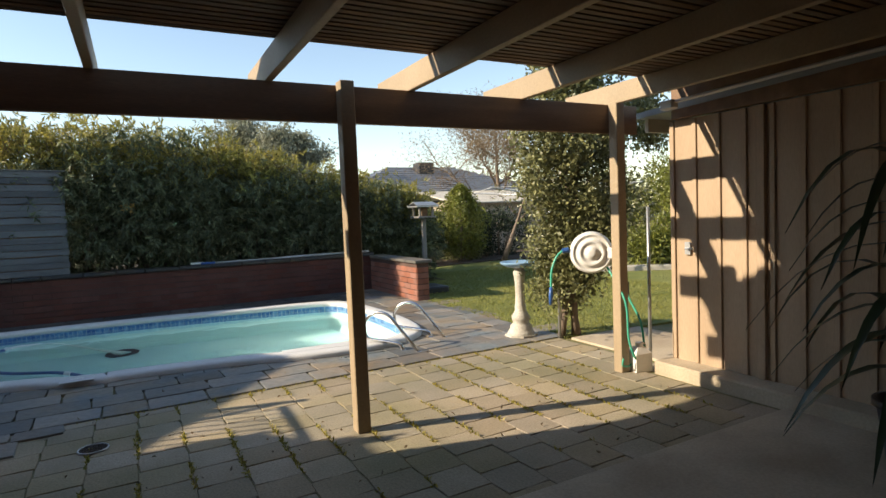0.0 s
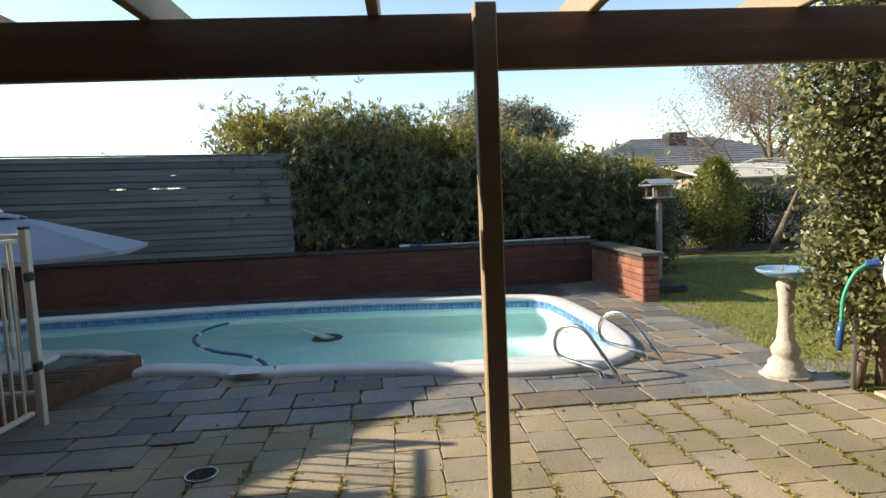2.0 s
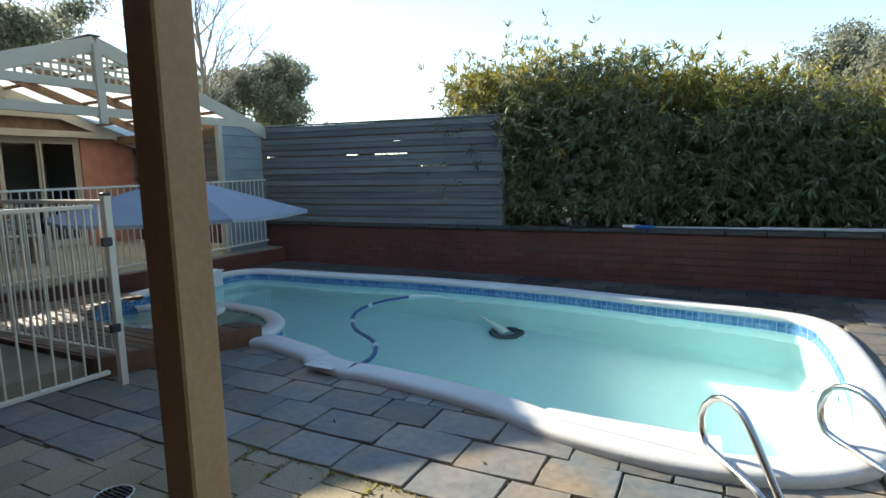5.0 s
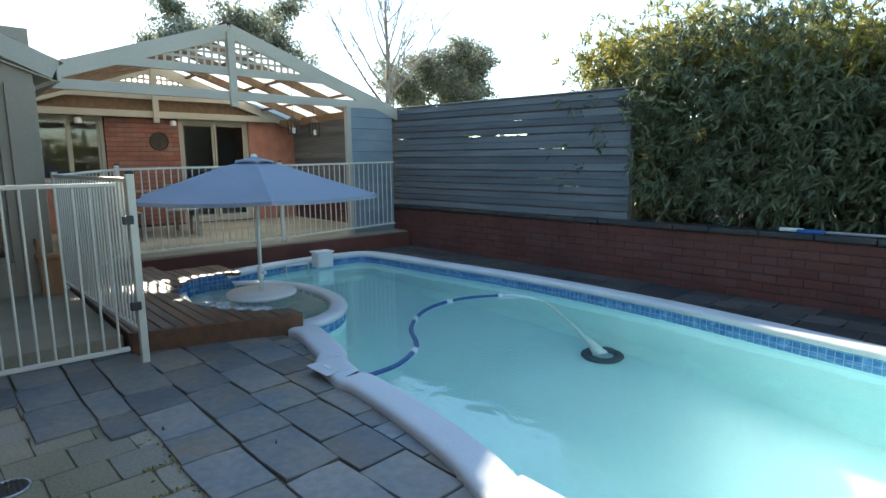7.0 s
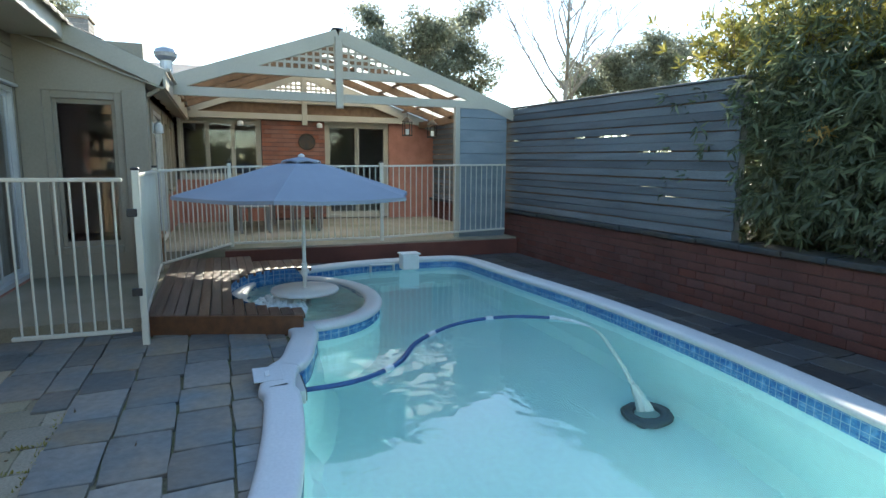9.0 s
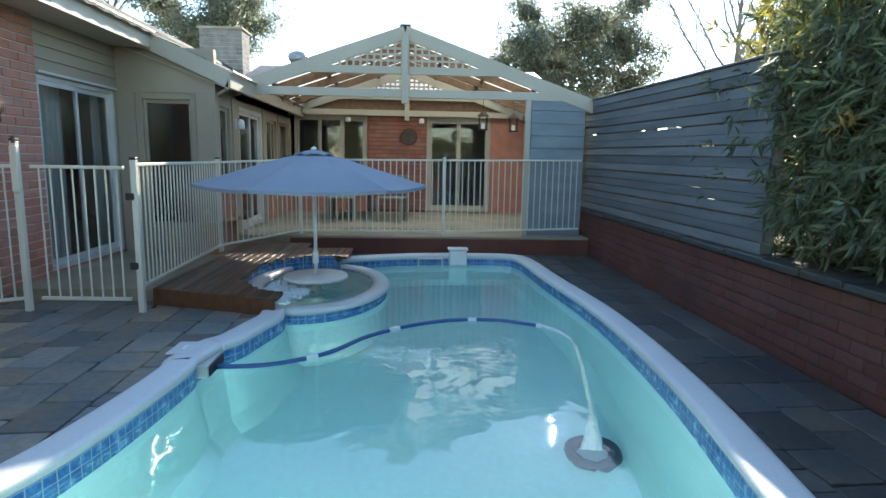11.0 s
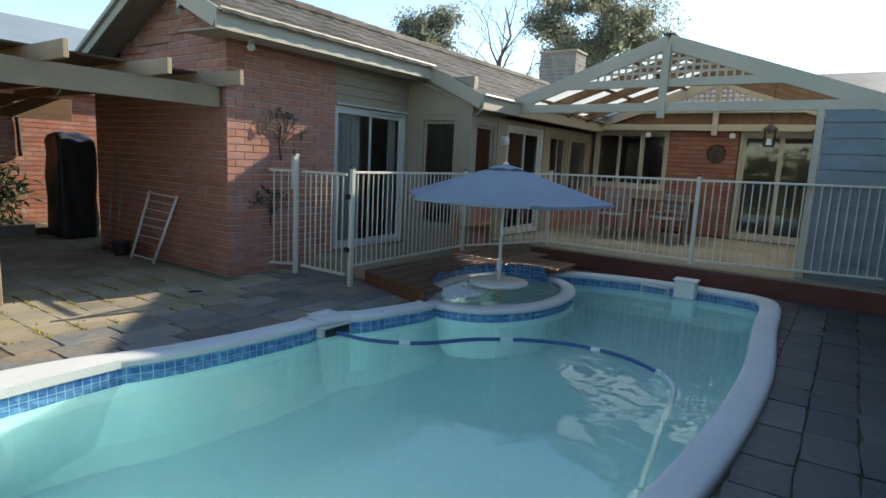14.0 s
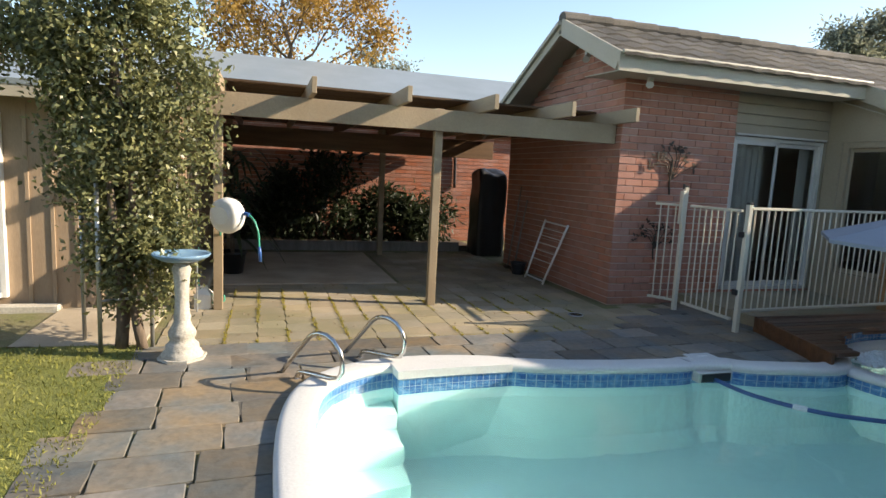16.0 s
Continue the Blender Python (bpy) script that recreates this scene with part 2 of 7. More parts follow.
# Red brick darkened to hold the shade on faces towards the pool.
M_BRICK_D = mat("shade_toned_red_brick", (0.14, 0.048, 0.032), (0.10, 0.037, 0.026), 0.8, 2, 80, 0.5, rand=0.10, speck=0.2)
M_MORTAR = mat("pinkish_mortar", (0.62, 0.50, 0.42), (0.52, 0.41, 0.34), 0.9, 4, 120, 0.5)
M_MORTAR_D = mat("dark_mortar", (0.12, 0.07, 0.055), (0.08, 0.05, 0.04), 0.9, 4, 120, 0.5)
M_SLATE = mat("slate_paver", (0.13, 0.145, 0.145), (0.235, 0.185, 0.13), 0.55, 2.2, 22, 0.4, rand=0.32, speck=0.18, dist=0.012)
# Darker slate tone for the wall cap and the strips behind the pool.
M_SLATE_D = mat("darker_slate", (0.05, 0.056, 0.06), (0.085, 0.075, 0.06), 0.5, 2.0, 24, 0.4, rand=0.35, speck=0.22, dist=0.012)
M_PAVER = mat("concrete_paver", (0.37, 0.30, 0.21), (0.235, 0.21, 0.13), 0.88, 1.1, 70, 0.4, rand=0.16, speck=0.2)
M_JOINT = mat("mossy_sand_joint", (0.21, 0.175, 0.105), (0.15, 0.155, 0.055), 0.95, 3.0, 60, 0.6, speck=0.35)
M_CONCRETE = mat("stained_concrete", (0.50, 0.42, 0.31), (0.36, 0.29, 0.205), 0.85, 1.6, 60, 0.3, speck=0.12)
M_COPING = mat("white_coping", (0.68, 0.67, 0.64), (0.60, 0.60, 0.58), 0.6, 1.2, 60, 0.15, speck=0.06)
M_PLASTER = mat("pale_pool_plaster", (0.47, 0.73, 0.74), (0.52, 0.76, 0.76), 0.7, 0.9, 20, 0.1, speck=0.05)
M_SOIL = mat("dark_garden_soil", (0.085, 0.055, 0.035), (0.055, 0.038, 0.026), 0.95, 2, 40, 0.8, speck=0.4)
M_GRASS = mat("lawn_turf", (0.15, 0.18, 0.035), (0.24, 0.24, 0.06), 0.9, 1.2, 160, 0.9, speck=0.45, dist=0.02)
M_SCREEN = mat("grey_screen_batten", (0.155, 0.16, 0.16), (0.115, 0.12, 0.12), 0.75, 2, 45, 0.3, rand=0.25, stretch=(0.5, 6, 6), speck=0.2)
M_SCREENP = mat("blue_grey_boards", (0.24, 0.27, 0.29), (0.19, 0.22, 0.24), 0.7, 2, 45, 0.2, stretch=(1, 1, 4), speck=0.1)
M_DECK = mat("brown_deck_board", (0.15, 0.075, 0.042), (0.095, 0.05, 0.03), 0.45, 2, 50, 0.3, rand=0.25, stretch=(0.6, 7, 7), speck=0.25)
M_ROOF = mat("grey_brown_roof_tile", (0.115, 0.10, 0.083), (0.07, 0.063, 0.053), 0.85, 1.5, 50, 0.4, island=0.3, speck=0.25)
M_ROOFD = mat("dark_roof_tile", (0.10, 0.105, 0.115), (0.075, 0.08, 0.09), 0.7, 2, 50, 0.3, island=0.15)
M_ROOFG = mat("mid_grey_roof_tile", (0.30, 0.31, 0.33), (0.25, 0.26, 0.28), 0.7, 2, 40, 0.3, speck=0.1)
M_SHADE = mat("green_shade_cloth", (0.035, 0.06, 0.045), (0.05, 0.075, 0.055), 0.85, 3, 200, 0.2)
M_IRON = mat("blue_grey_sheet_roof", (0.34, 0.38, 0.40), (0.29, 0.33, 0.35), 0.45, 0.8, 30, 0.05, metal=0.3, speck=0.05)
M_STEEL = mat("stainless_steel", (0.62, 0.61, 0.59), (0.56, 0.55, 0.53), 0.22, 6, 200, 0.03, metal=1.0, speck=0.04)
M_GALV = mat("galvanised_steel", (0.50, 0.51, 0.51), (0.42, 0.43, 0.43), 0.45, 8, 90, 0.05, metal=0.8, speck=0.1)
M_CANVAS = mat("slate_blue_canvas", (0.27, 0.295, 0.34), (0.24, 0.265, 0.31), 0.85, 2, 250, 0.15, speck=0.08)
M_WHITE = mat("white_plastic", (0.80, 0.79, 0.75), (0.74, 0.73, 0.69), 0.4, 5, 60, 0.04, speck=0.04)
M_ALU = mat("grey_aluminium_frame", (0.60, 0.59, 0.56), (0.54, 0.53, 0.50), 0.4, 3, 80, 0.03, metal=0.25, speck=0.04)
M_DISC = mat("dark_cleaner_skirt", (0.05, 0.075, 0.095), (0.04, 0.06, 0.08), 0.6, 5, 60, 0.1)
M_BLACK = mat("black_plastic", (0.025, 0.025, 0.028), (0.018, 0.018, 0.02), 0.4, 5, 80, 0.05)
M_DARKIRON = mat("wrought_iron", (0.05, 0.045, 0.04), (0.09, 0.06, 0.04), 0.6, 10, 90, 0.2, metal=0.6)
M_BARK = mat("grey_brown_bark", (0.20, 0.15, 0.11), (0.12, 0.09, 0.065), 0.9, 6, 40, 0.8, stretch=(1, 1, 0.3), speck=0.3)
M_BARKP = mat("pale_eucalypt_bark", (0.36, 0.32, 0.27), (0.24, 0.20, 0.16), 0.85, 4, 30, 0.4, stretch=(1, 1, 0.3), speck=0.2)
M_STONE = mat("weathered_cast_stone", (0.55, 0.52, 0.45), (0.40, 0.37, 0.31), 0.85, 6, 50, 0.5, speck=0.2)
M_BLUEGLAZE = mat("blue_glazed_bowl", (0.16, 0.30, 0.45), (0.24, 0.38, 0.52), 0.3, 6, 40, 0.1, speck=0.1)
M_GREEN = mat("green_hose", (0.05, 0.40, 0.27), (0.04, 0.33, 0.22), 0.4, 10, 90, 0.02)
M_BLUE = mat("blue_plastic", (0.04, 0.12, 0.36), (0.03, 0.10, 0.30), 0.35, 10, 90, 0.02)
M_HOSE = mat("navy_pool_hose", (0.03, 0.09, 0.24), (0.025, 0.075, 0.20), 0.4, 10, 90, 0.05)
M_HOSEW = mat("white_pool_hose", (0.62, 0.66, 0.66), (0.55, 0.60, 0.60), 0.4, 10, 90, 0.05)
M_PINE = mat("raw_pine", (0.42, 0.24, 0.11), (0.34, 0.18, 0.08), 0.6, 3, 40, 0.2, stretch=(5, 5, 1), speck=0.15)
M_CURTAIN = mat("pale_curtain", (0.42, 0.40, 0.36), (0.34, 0.33, 0.30), 0.9, 4, 120, 0.2, stretch=(6, 6, 0.4))
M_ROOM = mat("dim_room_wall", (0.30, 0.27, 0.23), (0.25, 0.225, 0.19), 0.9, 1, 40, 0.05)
M_ROOMFLOOR = mat("room_floor", (0.12, 0.075, 0.045), (0.09, 0.055, 0.035), 0.5, 2, 40, 0.05, stretch=(1, 8, 1))
M_POLE = mat("grey_weathered_post", (0.30, 0.28, 0.25), (0.22, 0.205, 0.185), 0.85, 4, 50, 0.4, stretch=(4, 4, 0.6), speck=0.2)
M_PALING = mat("old_paling", (0.33, 0.27, 0.20), (0.24, 0.195, 0.15), 0.85, 2, 40, 0.3, island=0.25, stretch=(4, 4, 0.5))
M_CHIMNEY = mat("grey_brown_chimney_brick", (0.33, 0.30, 0.27), (0.22, 0.195, 0.175), 0.9, 7, 60, 0.5, speck=0.3)
M_LIME = mat("limestone_edging", (0.52, 0.48, 0.40), (0.42, 0.38, 0.31), 0.85, 4, 60, 0.4, rand=0.1)
M_FOAM = mat("white_bubbles", (0.86, 0.90, 0.90), (0.76, 0.84, 0.85), 0.5, 30, 90, 0.4)


def glass_mat(name, tint, rough=0.0, ripple=0.0, rscale=6.0, ior=1.45):
    m = bpy.data.materials.new(name)
    m.use_nodes = True
    n, l = m.node_tree.nodes, m.node_tree.links
    b = n["Principled BSDF"]
    b.inputs["Base Color"].default_value = (*tint, 1)
    b.inputs["Transmission Weight"].default_value = 1.0
    b.inputs["Roughness"].default_value = rough
    b.inputs["IOR"].default_value = ior
    if ripple:
        pos = n.new("ShaderNodeNewGeometry").outputs["Position"]
        w = n.new("ShaderNodeTexNoise")
        w.inputs["Scale"].default_value, w.inputs["Detail"].default_value, w.inputs["Distortion"].default_value = rscale, 2.5, 0.6
        l.new(pos, w.inputs["Vector"])
        bp = n.new("ShaderNodeBump")
        bp.inputs["Strength"].default_value, bp.inputs["Distance"].default_value = 1.0, ripple
        l.new(w.outputs["Fac"], bp.inputs["Height"])
        l.new(bp.outputs[0], b.inputs["Normal"])
    return m


M_GLASS = glass_mat("window_glass", (0.86, 0.9, 0.9), 0.0)
M_WATER = glass_mat("pool_water", (0.90, 0.99, 0.99), 0.0, 0.006, 2.6, 1.33)
M_SPAWATER = glass_mat("spa_water", (0.75, 0.93, 0.95), 0.02, 0.05, 7, 1.33)


def tile_mat():
    """Mottled blue glass mosaic, 5 cm squares with pale grout."""
    m = mat("blue_mosaic", (0.035, 0.12, 0.33), (0.10, 0.27, 0.50), 0.25, 14, 60, 0.1, speck=0.3)
    n, l = m.node_tree.nodes, m.node_tree.links
    b = n["Principled BSDF"]
    old = b.inputs["Base Color"].links[0].from_socket
    tc = n.new("ShaderNodeNewGeometry").outputs["Position"]
    sep = n.new("ShaderNodeSeparateXYZ")
    l.new(tc, sep.inputs[0])
    add = n.new("ShaderNodeMath")
    add.operation = "ADD"
    l.new(sep.outputs[0], add.inputs[0])
    l.new(sep.outputs[1], add.inputs[1])
    masks = []
    for src in (add.outputs[0], sep.outputs[2]):
        k = n.new("ShaderNodeMath")
        k.operation = "MULTIPLY"
        k.inputs[1].default_value = 20.0
        l.new(src, k.inputs[0])
        f = n.new("ShaderNodeMath")
        f.operation = "FRACT"
        l.new(k.outputs[0], f.inputs[0])
        g = n.new("ShaderNodeMath")
        g.operation = "LESS_THAN"
        g.inputs[1].default_value = 0.09
        l.new(f.outputs[0], g.inputs[0])
        masks.append(g.outputs[0])
    mx = n.new("ShaderNodeMath")
    mx.operation = "MAXIMUM"
    l.new(masks[0], mx.inputs[0])
    l.new(masks[1], mx.inputs[1])
    mix = n.new("ShaderNodeMix")
    mix.data_type = "RGBA"
    mix.inputs["B"].default_value = (0.34, 0.45, 0.55, 1)
    l.new(mx.outputs[0], mix.inputs["Factor"])
    l.new(old, mix.inputs["A"])
    l.new(mix.outputs["Result"], b.inputs["Base Color"])
    return m


M_TILE = tile_mat()
M_POLY = bpy.data.materials.new("opal_polycarbonate")
M_POLY.use_nodes = True
_n, _l = M_POLY.node_tree.nodes, M_POLY.node_tree.links
_d, _t, _x = _n.new("ShaderNodeBsdfDiffuse"), _n.new("ShaderNodeBsdfTranslucent"), _n.new("ShaderNodeMixShader")
_d.inputs["Color"].default_value, _t.inputs["Color"].default_value, _x.inputs[0].default_value = (0.8, 0.79, 0.74, 1), (0.95, 0.94, 0.89, 1), 0.85
_l.new(_d.outputs[0], _x.inputs[1])
_l.new(_t.outputs[0], _x.inputs[2])
_l.new(_x.outputs[0], _n["Material Output"].inputs["Surface"])

L_HEDGE = leaf_mat("narrow_hedge_leaf", (0.088, 0.118, 0.058), (0.18, 0.20, 0.105))
# Upper hedge leaves: yellow growth, brightened further for the sun behind.
L_HEDGEM = leaf_mat("hedge_backlit_leaf", (0.20, 0.21, 0.06), (0.38, 0.33, 0.08), 0.3, 0.4)
L_HEDGET = leaf_mat("yellow_green_shoot", (0.26, 0.26, 0.06), (0.42, 0.34, 0.07), 0.3, 0.5)
L_VINE = leaf_mat("vine_leaf", (0.115, 0.135, 0.05), (0.27, 0.265, 0.12), 0.4, 0.3, 0.4)
# Grey-green lifted towards pale to put distance haze into the leaf colour.
L_EUC = leaf_mat("hazed_eucalypt_leaf", (0.19, 0.21, 0.15), (0.30, 0.31, 0.23), 0.3, 0.6)
L_BROWN = leaf_mat("brown_dry_twig_leaf", (0.20, 0.145, 0.09), (0.26, 0.19, 0.115))
L_GOLD = leaf_mat("autumn_leaf", (0.50, 0.30, 0.06), (0.36, 0.23, 0.07))
L_LIME = leaf_mat("lime_conifer", (0.15, 0.18, 0.035), (0.22, 0.23, 0.05))
# Leaf colour lowered to carry shade under the pergola and inside the hedge.
L_DARK = leaf_mat("shade_dark_leaf", (0.02, 0.032, 0.015), (0.038, 0.052, 0.022))
L_GRASS = leaf_mat("grass_blade", (0.18, 0.205, 0.04), (0.28, 0.27, 0.065), 0.3, 0.3, 0.6)
L_STRAP = leaf_mat("dark_strap_leaf", (0.03, 0.05, 0.025), (0.05, 0.075, 0.035), 0.2, 0.15, 0.35)


# ---- ground, pool, spa ----
OUTER = smooth_loop([(2.0, 5.36), (2.47, 5.46), (2.83, 5.76), (3.0, 6.27), (3.05, 7.1), (3.0, 8.1), (2.87, 8.6), (2.5, 8.86), (1.4, 9.03), (0.1, 9.20), (-1.5, 9.25),
                     (-3.1, 9.13), (-4.26, 9.05), (-4.66, 8.85), (-4.76, 8.4), (-4.72, 7.5), (-4.55, 6.85), (-4.25, 6.25), (-3.8, 5.75), (-2.8, 5.55), (-1.9, 5.75), (-1.5, 6.03),
                     (-1.1, 5.97), (-0.80, 5.89), (-0.66, 5.80), (-0.28, 5.72), (-0.12, 5.74), (0.4, 5.69), (0.95, 5.59), (1.45, 5.42)], 6)
OUTER = inset(OUTER, 0.02)
CW = 0.205
INNER = inset(OUTER, CW)
WATER_Z, DEPTH_Z = -0.055, -1.25

bm = bmesh.new()
R = 260
sq = [bm.verts.new((x, y, -0.009)) for x, y in ((-R, -R), (R, -R), (R, R), (-R, R))]
lo = [bm.verts.new((x, y, -0.009)) for x, y in inset(OUTER, 0.1)]
ed = [bm.edges.new((sq[i], sq[(i + 1) % 4])) for i in range(4)] + [bm.edges.new((lo[i], lo[(i + 1) % len(lo)])) for i in range(len(lo))]
bmesh.ops.triangle_fill(bm, edges=ed, use_beauty=True)
for f in bm.faces:
    if f.normal.z < 0:
        f.normal_flip()
structure("ground", bm, M_JOINT, "sandy mossy ground under the paving", "ground")


def fill_loop(own, ring):
    es = [own.edges.get((ring[i], ring[(i + 1) % len(ring)])) or own.edges.new((ring[i], ring[(i + 1) % len(ring)])) for i in range(len(ring))]
    bmesh.ops.triangle_fill(own, edges=es, use_beauty=True)


def ring_mesh(loops, zs, close_last=False):
    own = bmesh.new()
    rings = [[own.verts.new((x, y, z)) for x, y in lp] for lp, z in zip(loops, zs)]
    k = len(rings[0])
    for a, b in zip(rings, rings[1:]):
        for i in range(k):
            j = (i + 1) % k
            own.faces.new((a[i], a[j], b[j], b[i]))
    if close_last:
        fill_loop(own, rings[-1])
    return own


prof = [(0.01, -0.03), (0.0, 0.0), (0.0, 0.04), (0.008, 0.056), (0.026, 0.066), (0.05, 0.07), (0.175, 0.07), (0.198, 0.064), (0.212, 0.05), (0.214, 0.025), (0.204, 0.01)]
structure("pool_coping", ring_mesh([inset(OUTER, d) for d, z in prof], [z for d, z in prof]), M_COPING, "worn white rounded coping round the swimming pool", "coping", True)
structure("pool_tile_band", ring_mesh([inset(OUTER, CW - 0.002)] * 2, [0.02, -0.19]), M_TILE, "blue mosaic waterline tiles of the pool", "tiles")
floor_loop = inset(OUTER, CW + 0.16)
structure("pool_basin", ring_mesh([INNER, inset(OUTER, CW + 0.02), inset(OUTER, CW + 0.06), floor_loop], [-0.185, -0.4, -1.05, DEPTH_Z], True), M_PLASTER, "pale turquoise pool basin", "pool")
bm = bmesh.new()
fill_loop(bm, [bm.verts.new((x, y, WATER_Z)) for x, y in INNER])
for f in bm.faces:
    if f.normal.z < 0:
        f.normal_flip()
water = structure("water", bm, M_WATER, "clear turquoise pool water with gentle ripples", "water")
water.visible_shadow = False
# entry steps in an alcove at the rounded corner
NOSE = [(1.25, 5.62), (2.17, 5.50), (2.15, 5.76), (1.95, 5.745), (1.55, 5.735), (1.25, 5.74)]
structure("coping_nose", prism(NOSE, 0.012, 0.072), M_COPING, "white coping corner beside the pool steps", "coping")
inner_nose = [(x, y - 0.012) for x, y in NOSE]
structure("nose_tiles", prism([(x - 0.01, y) for x, y in inner_nose], -0.19, 0.012), M_TILE, "blue mosaic corner beside the pool steps", "tiles")
structure("nose_wall", prism([(x - 0.012, y - 0.003) for x, y in inner_nose], -1.24, -0.19), M_PLASTER, "pale plaster corner beside the pool steps", "pool")
for i, z in enumerate((-0.42, -0.66, -0.90)):
    e = 0.24 * i
    structure("pool_step", prism([(2.165 + 0.004 * i, 5.60), (2.66, 5.66), (2.84 + 0.005 * i, 5.92 + e), (2.165 + 0.004 * i, 5.84 + e)], -1.24, z), M_PLASTER, "submerged pale plaster step in the pool corner", "step")

# spa
SX, SY, SA, SB = -2.75, 6.28, 1.0, 0.66
ell = lambda a, b, k=40: [(SX + a * math.cos(2 * math.pi * i / k), SY + b * math.sin(2 * math.pi * i / k)) for i in range(k)]
shell = ring_mesh([ell(SA, SB), ell(SA, SB)], [0.165, -0.16])
for v in shell.verts:
    if v.co.z > 0 and -30 < math.degrees(math.atan2((v.co.y - SY) / SB, (v.co.x - SX) / SA)) < 170:
        v.co.z = 0.02
structure("spa_shell", shell, M_TILE, "blue tiled spa wall set into the deck", "spa", True)
structure("spa_floor", ring_mesh([ell(SA, SB), ell(SA * 0.95, SB * 0.93), ell(SA * 0.85, SB * 0.8)], [-0.155, -0.42, -0.5], True), M_PLASTER, "pale plaster seat and floor of the spa", "spa", True)
bm = bmesh.new()
bm.faces.new([bm.verts.new((x, y, 0.02)) for x, y in ell(SA * 0.997, SB * 0.997)])
spa_water = structure("spa_water", bm, M_SPAWATER, "churning bubbling spa water", "water")
spa_water.visible_shadow = False
rim = bmesh.new()
ARC = np.linspace(radians(-28), radians(168), 40)
rp = [(1.0, -0.3), (1.0, 0.03), (1.03, 0.05), (1.12, 0.053), (1.18, 0.042), (1.20, 0.015), (1.19, -0.008), (1.17, -0.015)]
rr = [[rim.verts.new((SX + (SA + (s - 1) * 0.9) * math.cos(a), SY + (SB + (s - 1) * 0.9) * math.sin(a), z)) for s, z in rp] for a in ARC]
for a, b in zip(rr, rr[1:]):
    for k in range(len(rp) - 1):
        rim.faces.new((a[k], a[k + 1], b[k + 1], b[k]))
rim.faces.new(rr[0])
rim.faces.new(rr[-1][::-1])
bmesh.ops.recalc_face_normals(rim, faces=rim.faces[:])
tb = bmesh.new()
for zz in ((-0.012, -0.19, M_TILE, "spa_tile_band", "blue mosaic band under the spa rim"), (-0.19, -1.24, M_PLASTER, "spa_outer_wall", "pale curved wall of the spa in the pool")):
    tb = bmesh.new()
    pa = [(tb.verts.new((SX + (SA + 0.155) * math.cos(a), SY + (SB + 0.155) * math.sin(a), zz[0])), tb.verts.new((SX + (SA + 0.155) * math.cos(a), SY + (SB + 0.155) * math.sin(a), zz[1]))) for a in ARC]
    for a, b in zip(pa, pa[1:]):
        tb.faces.new((a[0], b[0], b[1], a[1]))
    structure(zz[3], tb, zz[2], zz[4], "spa wall")
structure("spa_rim", rim, M_COPING, "white rounded rim between spa and pool", "coping", True)

# retaining wall
WY = 10.02
structure("retaining_wall", box(-9.0, 3.98, WY + 0.01, WY + 0.24, -0.1, 0.64), M_MORTAR_D, "low red brick retaining wall beside the pool, coloured for shade", "brick wall")
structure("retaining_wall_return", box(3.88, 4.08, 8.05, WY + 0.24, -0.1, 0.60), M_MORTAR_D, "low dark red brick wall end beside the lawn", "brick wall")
bm = bmesh.new()
x = -9.0
rng = np.random.default_rng(5)
while x < 3.8:
    w = rng.uniform(0.34, 0.55)
    box(x, min(x + w - 0.012, 3.98), WY - 0.03 - rng.uniform(0, 0.02), WY + 0.30, 0.645, 0.695 + rng.uniform(-0.006, 0.006), 0.006, bm)
    x += w
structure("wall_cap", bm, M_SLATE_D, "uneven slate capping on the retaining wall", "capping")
bm = bmesh.new()
y = 7.99
while y < WY - 0.05:
    w = rng.uniform(0.3, 0.5)
    box(3.83, 4.13, y, min(y + w - 0.01, WY - 0.06), 0.605, 0.65, 0.006, bm)
    y += w
structure("wall_cap_return", bm, M_SLATE, "slate capping on the wall end", "capping")
structure("garden_bed_low", box(4.10, 5.6, 10.3, 13.2, -0.1, 0.02), M_SOIL, "dark soil under the hedge beyond the wall end", "garden bed")
structure("garden_bed", box(-9.0, 4.07, WY + 0.25, 13.2, -0.1, 0.60), M_SOIL, "raised dark garden bed behind the brick wall", "garden bed")

# raised terrace under the gabled patio roof
structure("terrace_floor", box(-9.1, -4.98, 4.55, WY, -0.1, 0.26), M_PAVER, "raised paved terrace under the patio roof", "floor")
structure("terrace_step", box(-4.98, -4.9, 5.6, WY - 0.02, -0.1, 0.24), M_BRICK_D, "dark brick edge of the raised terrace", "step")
structure("side_terrace", box(-9.1, -2.0, 3.5, 4.95, -0.1, 0.13), M_PAVER, "paved terrace in front of the house windows", "floor")

# concrete slab, plinth, shed
structure("concrete_slab", box(1.36, 3.72, -0.6, 2.2, -0.1, 0.012, 0.006), M_CONCRETE, "stained concrete slab under the pergola", "floor")
structure("shed_plinth", box(3.70, 3.93, -1.6, 3.27, -0.1, 0.10, 0.012), M_CONCRETE, "worn concrete plinth along the shed wall", "plinth")
structure("concrete_patch", box(4.0, 4.95, 3.32, 4.62, -0.1, 0.012, 0.004), M_CONCRETE, "grey concrete pad beside the shed", "pavement")

